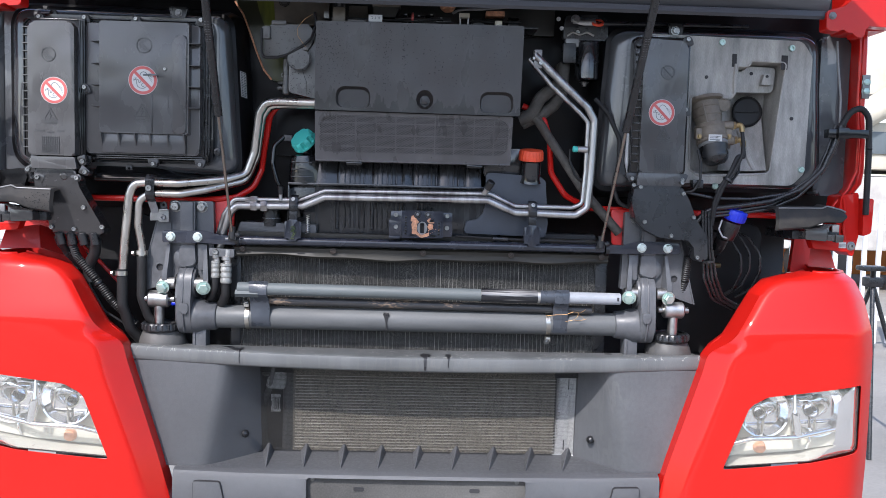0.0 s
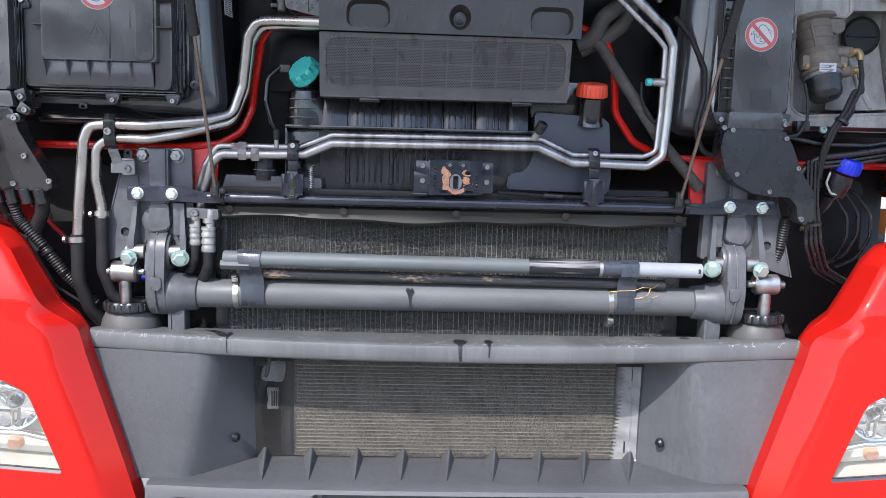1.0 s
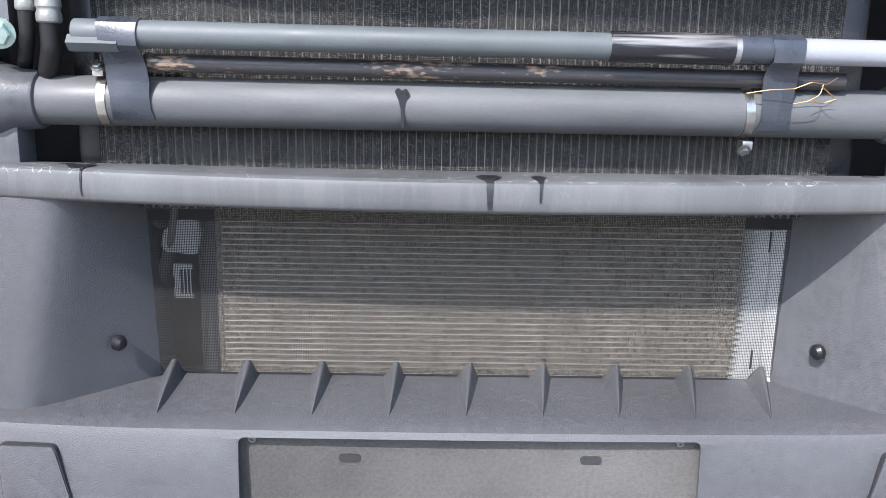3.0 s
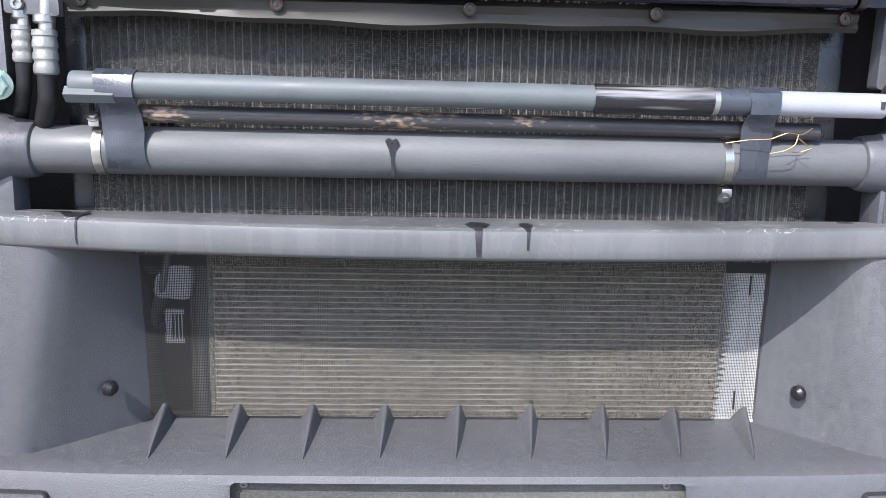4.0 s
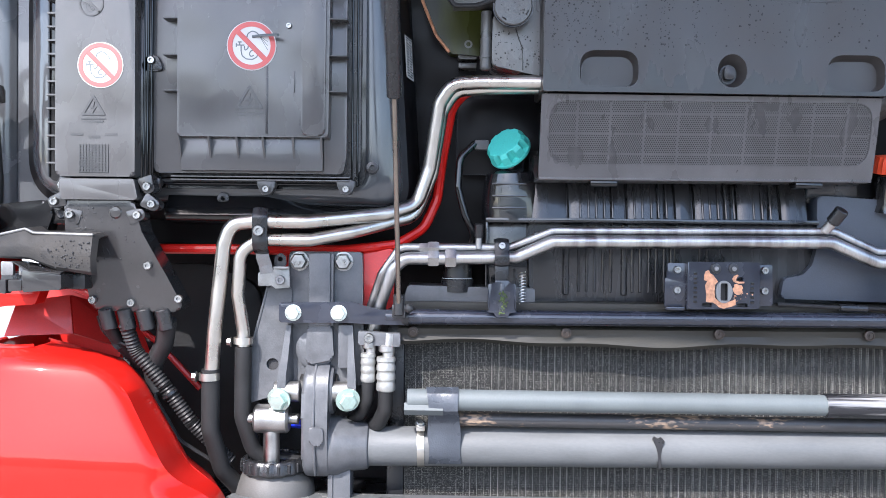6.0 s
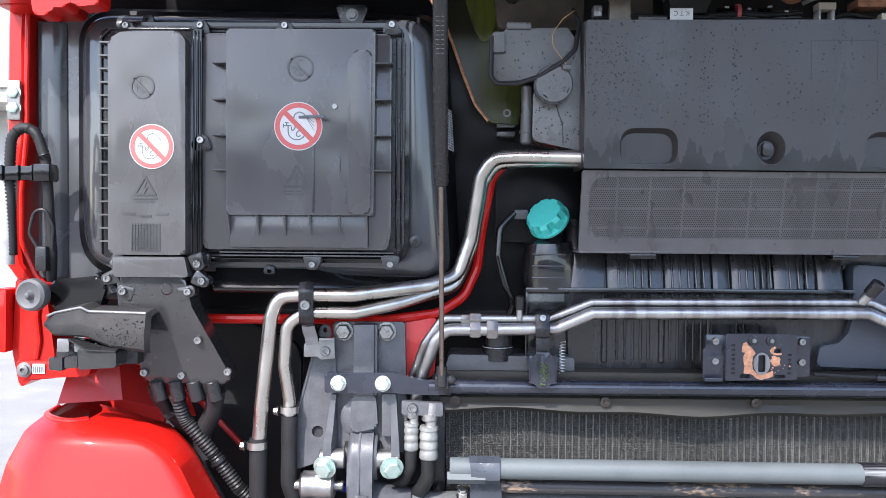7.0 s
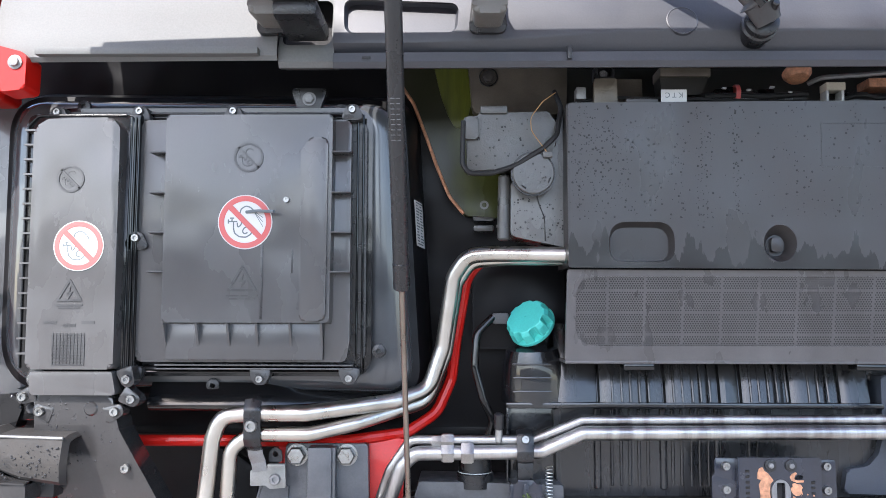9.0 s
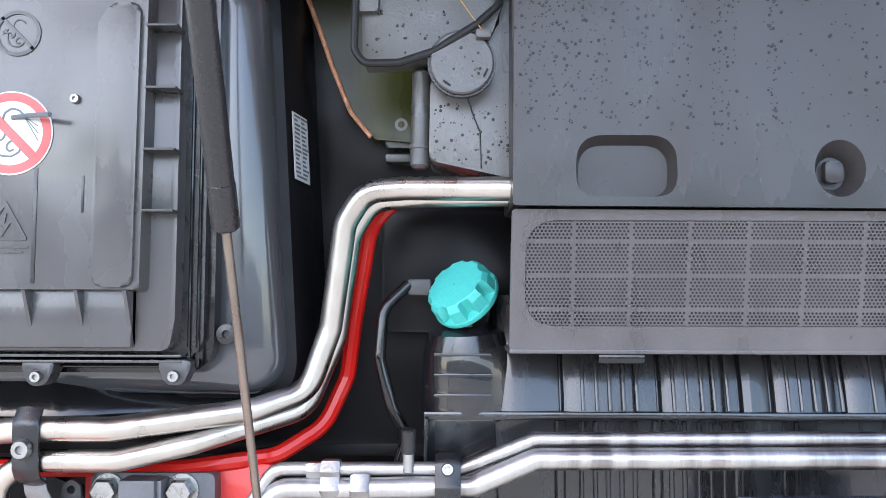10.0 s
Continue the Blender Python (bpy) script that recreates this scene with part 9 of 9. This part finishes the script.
    part("nose", lathe([(0.006, 0), (0.009, 0.008), (0.014, 0.012)], (0.440, 2.24, 1.838), (0, 0, 1), 14), ZINC, w)
    part("gearbox", prism(rounded([(0.375, 1.965), (0.50, 1.965), (0.50, 2.02), (0.47, 2.035), (0.38, 2.03)], 0.008), 2.235, 2.27, 0.005), BLACK, w)
    part("plug", box(0.375, 0.412, 2.225, 2.25, 1.90, 1.955, 0.004), BLACK, w)
    part("plug_cap", box(0.382, 0.42, 2.228, 2.255, 1.945, 1.968, 0.004), GALVDARK, w)
    part("crank_arm", tube([(0.402, 2.225, 2.018), (0.43, 2.222, 2.012), (0.462, 2.225, 2.014)], 0.010, 0.01, 10, flat=0.4), ALU, w)
    part("crank_nut", hexbolt((0.405, 2.22, 2.018), (0, -1, 0), 0.009, 0.008), ZINC, w)
    part("washer", ring_band((0.468, 2.225, 2.012), (0, -0.6, 0.8), 0.012, 0.006, 0.006), ORANGE, w, "orange washer")
    part("link_rod", tube([(0.47, 2.23, 2.01), (0.62, 2.24, 2.015), (0.90, 2.25, 2.018)], 0.006, 0.05, 8), BLACK, w)
    part("wavy_clip", tube([(0.385, 2.23, 1.975), (0.40, 2.228, 1.985), (0.42, 2.228, 1.978), (0.44, 2.228, 1.986), (0.46, 2.228, 1.976)], 0.003, 0.01, 8), ALU, w)
    for x, z in ((0.36, 2.02), (0.415, 1.985), (0.37, 1.995)):
        part("bolt", screw((x, 2.233, z), (0, -1, 0), 0.006, 0.005), ALUPAINT, w)
    v = thing("expansion_valve", (0.30, 2.18, 1.86), "bare aluminium valve block where the pipes end", "valve block")
    part("block", box(0.288, 0.310, 2.17, 2.20, 1.875, 1.925, 0.003), GALVDARK, v)
    part("stud", rod((0.286, 2.16, 1.90), (0.286, 2.18, 1.90), 0.005, 10), ZINC, v)
    part("bolt", screw((0.305, 2.165, 1.888), (0, -1, 0), 0.006, 0.005), ZINC, v)
    for pts, r, bend in (([(0.26, 2.24, 1.74), (0.295, 2.235, 1.755), (0.315, 2.235, 1.80), (0.345, 2.24, 1.825), (0.38, 2.25, 1.85), (0.385, 2.27, 1.90)], 0.018, 0.04),
                         ([(0.27, 2.26, 1.73), (0.32, 2.255, 1.755), (0.36, 2.255, 1.785), (0.385, 2.26, 1.83), (0.38, 2.28, 1.90)], 0.017, 0.04),
                         ([(0.27, 2.25, 1.755), (0.31, 2.235, 1.745), (0.345, 2.225, 1.69), (0.40, 2.215, 1.61), (0.45, 2.22, 1.54), (0.51, 2.225, 1.475), (0.552, 2.225, 1.43)], 0.013, 0.08)):
        h = thing("heater_hose", pts[0], "thick dusty grey heater hose beside the cover", "hose", "heater hoses")
        part("hose", tube(pts, r, bend, 14), HOSEGREY, h)
    h = thing("sensor_cable", (0.40, 2.2, 1.6), "thin black cables beside the refrigerant pipes", "cable")
    part("thin_cable", tube([(0.40, 2.20, 1.66), (0.40, 2.20, 1.63), (0.415, 2.20, 1.59), (0.435, 2.205, 1.57), (0.445, 2.19, 1.60)], 0.003, 0.02, 8), RUBBER, h)
    part("loom", tube([(0.462, 2.19, 1.80), (0.50, 2.19, 1.76), (0.535, 2.19, 1.69), (0.535, 2.185, 1.63), (0.52, 2.185, 1.56), (0.54, 2.19, 1.51), (0.60, 2.2, 1.50)], 0.006, 0.04, 10), RUBBER, h)
    # strip of housing beside the filler neck, behind the bar
    f = thing("expansion_tank_base", (-0.42, 2.24, 1.40), "dark slotted plastic shelf with a round socket", "shelf")
    o = rounded([(-0.52, 1.402), (-0.30, 1.402), (-0.30, 1.432), (-0.51, 1.436)], 0.004)
    part("shelf", prism(o, 2.215, 2.30, 0.003), CHASSIS, f)
    part("socket", lathe([(0.026, 0), (0.027, 0.02), (0.024, 0.024), (0.024, 0.05)], (-0.428, 2.235, 1.425), (0, 0, 1), 22), BLACK, f)
    part("socket_band", ring_band((-0.428, 2.235, 1.447), (0, 0, 1), 0.0245, 0.002, 0.001), ALUPAINT, f)
    part("upper_strip", prism(rounded([(-0.52, 1.395), (0.50, 1.395), (0.50, 1.408), (-0.52, 1.41)], 0.003), 2.205, 2.25, 0.003), RUBBERGREY, f)
    part("cable", tube([(0.09, 2.19, 1.412), (0.18, 2.188, 1.408), (0.30, 2.19, 1.405), (0.45, 2.19, 1.404)], 0.0032, 0.02, 8), RUBBER, f)
    part("cable_joint", rod((0.19, 2.187, 1.4075), (0.235, 2.187, 1.406), 0.006, 10), BLACK, f)


OLIVEGREEN = mat("olive_green_panel", (0.032, 0.034, 0.017), 0.34, var=0.4, scale=9, bump=0.05, col2=(0.092, 0.104, 0.018), blotch=7, stretch=(1, 1, 0.3), lo=0.44, hi=0.62, spec=0.35, warp=0.3)
# colour of the reflection painted on the olive panel
LIME = mat("lime_sheen", (0.042, 0.048, 0.014), 0.34, var=0.3, scale=40, bump=0.05, col2=(0.125, 0.145, 0.018), blotch=16, stretch=(1.4, 1, 0.14), lo=0.40, hi=0.58)
OLIVE = mat("olive_dark_panel", (0.03, 0.03, 0.025), 0.4, var=0.3, scale=12, bump=0.1)
MODLIGHT = mat("module_light_grey", (0.125, 0.125, 0.122), 0.3, var=0.3, scale=22, bump=0.12, bscale=500, stretch=(1, 1, 0.4))
MODGREY = mat("module_grey", (0.070, 0.069, 0.066), 0.34, var=0.28, scale=30, bump=0.15)
HOSEGREY = mat("dusty_hose", (0.062, 0.057, 0.050), 0.75, var=0.4, scale=120, bump=0.4, blotch=30)
beside_cover()


# ---- yard behind the truck ----
def yard():
    f = thing("fence", (4.6, 8.3, 0), "white painted steel bar fence", "fence")
    for k in range(40):
        x = 2.6 + 0.15 * k
        part("post", box(x - 0.02, x + 0.02, 8.28, 8.32, 0.05, 1.5, 0.004), WHITEPAINT, f)
    for z in (0.28, 1.22):
        part("rail", box(2.5, 8.6, 8.322, 8.36, z, z + 0.05, 0.004), WHITEPAINT, f)
    for x in (2.5, 5.5, 8.5):
        part("upright", box(x - 0.04, x + 0.04, 8.30, 8.38, 0, 1.55, 0.005), WHITEPAINT, f)
    t = thing("camera_tripod", (3.15, 5.0, 0), "black camera tripod standing on the paving", "tripod")
    top = Vector((2.80, 4.95, 1.02))
    for dx, dy in ((0.32, -0.05), (-0.2, 0.28), (-0.12, -0.3)):
        part("leg", rod(top, (top.x + dx, top.y + dy, 0.0), 0.014, 10), BLACK, t)
    part("head", box(top.x - 0.05, top.x + 0.05, top.y - 0.04, top.y + 0.04, 1.0, 1.06, 0.01), BLACK, t)
    part("plate", box(top.x - 0.09, top.x + 0.06, top.y - 0.05, top.y + 0.05, 1.10, 1.13, 0.01), BLACK, t)
    part("column", rod(top, (top.x, top.y, 1.12), 0.016, 10), BLACK, t)
    c = thing("crane_carrier", (8.5, 14, 0), "cream painted crane vehicle parked behind the fence", "crane vehicle")
    part("body", box(5.2, 12.0, 13.0, 15.5, 2.0, 2.75, 0.05), CREAM, c)
    part("boom", rod((5.6, 12.9, 2.1), (11, 12.9, 5.2), 0.22, 12), CREAM, c)
    part("upper_body", box(6.4, 12.0, 13.2, 15.5, 3.2, 4.3, 0.05), CREAM, c)
    part("panel", box(7.0, 7.6, 12.96, 13.0, 2.25, 2.6, 0.01), INK, c)
    part("window", box(6.9, 7.5, 13.15, 13.2, 2.85, 3.15, 0.01), BLUEPANEL, c)
    part("chassis", box(5.2, 12.0, 13.1, 15.4, 0.7, 1.9, 0.05), CONCRETE, c)
    for x in (6.4, 8.2, 10.8):
        part("wheel", lathe([(0.2, -0.16), (0.5, -0.15), (0.52, 0), (0.5, 0.15), (0.2, 0.16)], (x, 13.1, 0.52), (0, 1, 0), 28), RUBBER, c)
    o = thing("orange_container", (8, 17, 0), "orange and white shipping container beyond the fence", "container")
    part("lower_band", box(5.0, 14, 16.5, 19, 0.0, 1.35, 0.03), ORANGEBOX, o)
    part("upper_band", box(5.0, 14, 16.5, 19, 1.37, 2.0, 0.03), CREAM, o)
    for k in range(5):
        part("letter_bar", box(7.6 + 0.45 * k, 7.9 + 0.45 * k, 16.46, 16.5, 1.5, 1.85, 0.01), INK, o)
    b = thing("workshop_building", (-16, 21, 0), "light grey workshop building with roller doors", "building")
    part("wall", box(-40, -6.5, 20, 30, 0, 4.6, 0.02), WALLCLAD, b)
    part("canopy", box(-40, -6.2, 18.6, 20, 4.3, 4.75, 0.03), CONCRETE, b)
    part("fascia", box(-40, -6.2, 18.5, 18.6, 4.6, 5.4, 0.02), WALLCLAD, b)
    part("roof", box(-40, -6.2, 18.6, 30, 5.4, 5.5, 0.02), CONCRETE, b)
    for k in range(7):
        x = -38 + 4.6 * k
        d = part("roller_door", box(x, x + 3.8, 19.93, 19.995, 0, 3.9, 0.01), DOORGREY, b)
        for q in range(8):
            part("door_slat", box(x + 0.02, x + 3.78, 19.90, 19.93, 0.05 + q * 0.48, 0.49 + q * 0.48, 0.012), DOORGREY, d)
    # an unseen wall, added in front of the truck to darken its reflections
    n = thing("reflection_wall", (0, -24, 0), "plain grey wall added out of view for reflections", "wall", kind="structure")
    part("wall", box(-40, 40, -24.4, -24, 0, 4.2, 0.02), REFLECTIONWALL, n)
    part("coping", box(-40, 40, -24.5, -23.9, 4.2, 4.35, 0.02), CONCRETE, n)


REFLECTIONWALL = mat("dark_reflection_wall", (0.11, 0.11, 0.112), 0.7, var=0.2, scale=2)
BLUEPANEL = mat("blue_panel", (0.12, 0.25, 0.6), 0.4, var=0.1)
ORANGEBOX = mat("orange_paint", (0.75, 0.25, 0.06), 0.5, var=0.12, scale=3)
DOORGREY = mat("door_grey", (0.50, 0.50, 0.49), 0.5, var=0.06, scale=2)
yard()
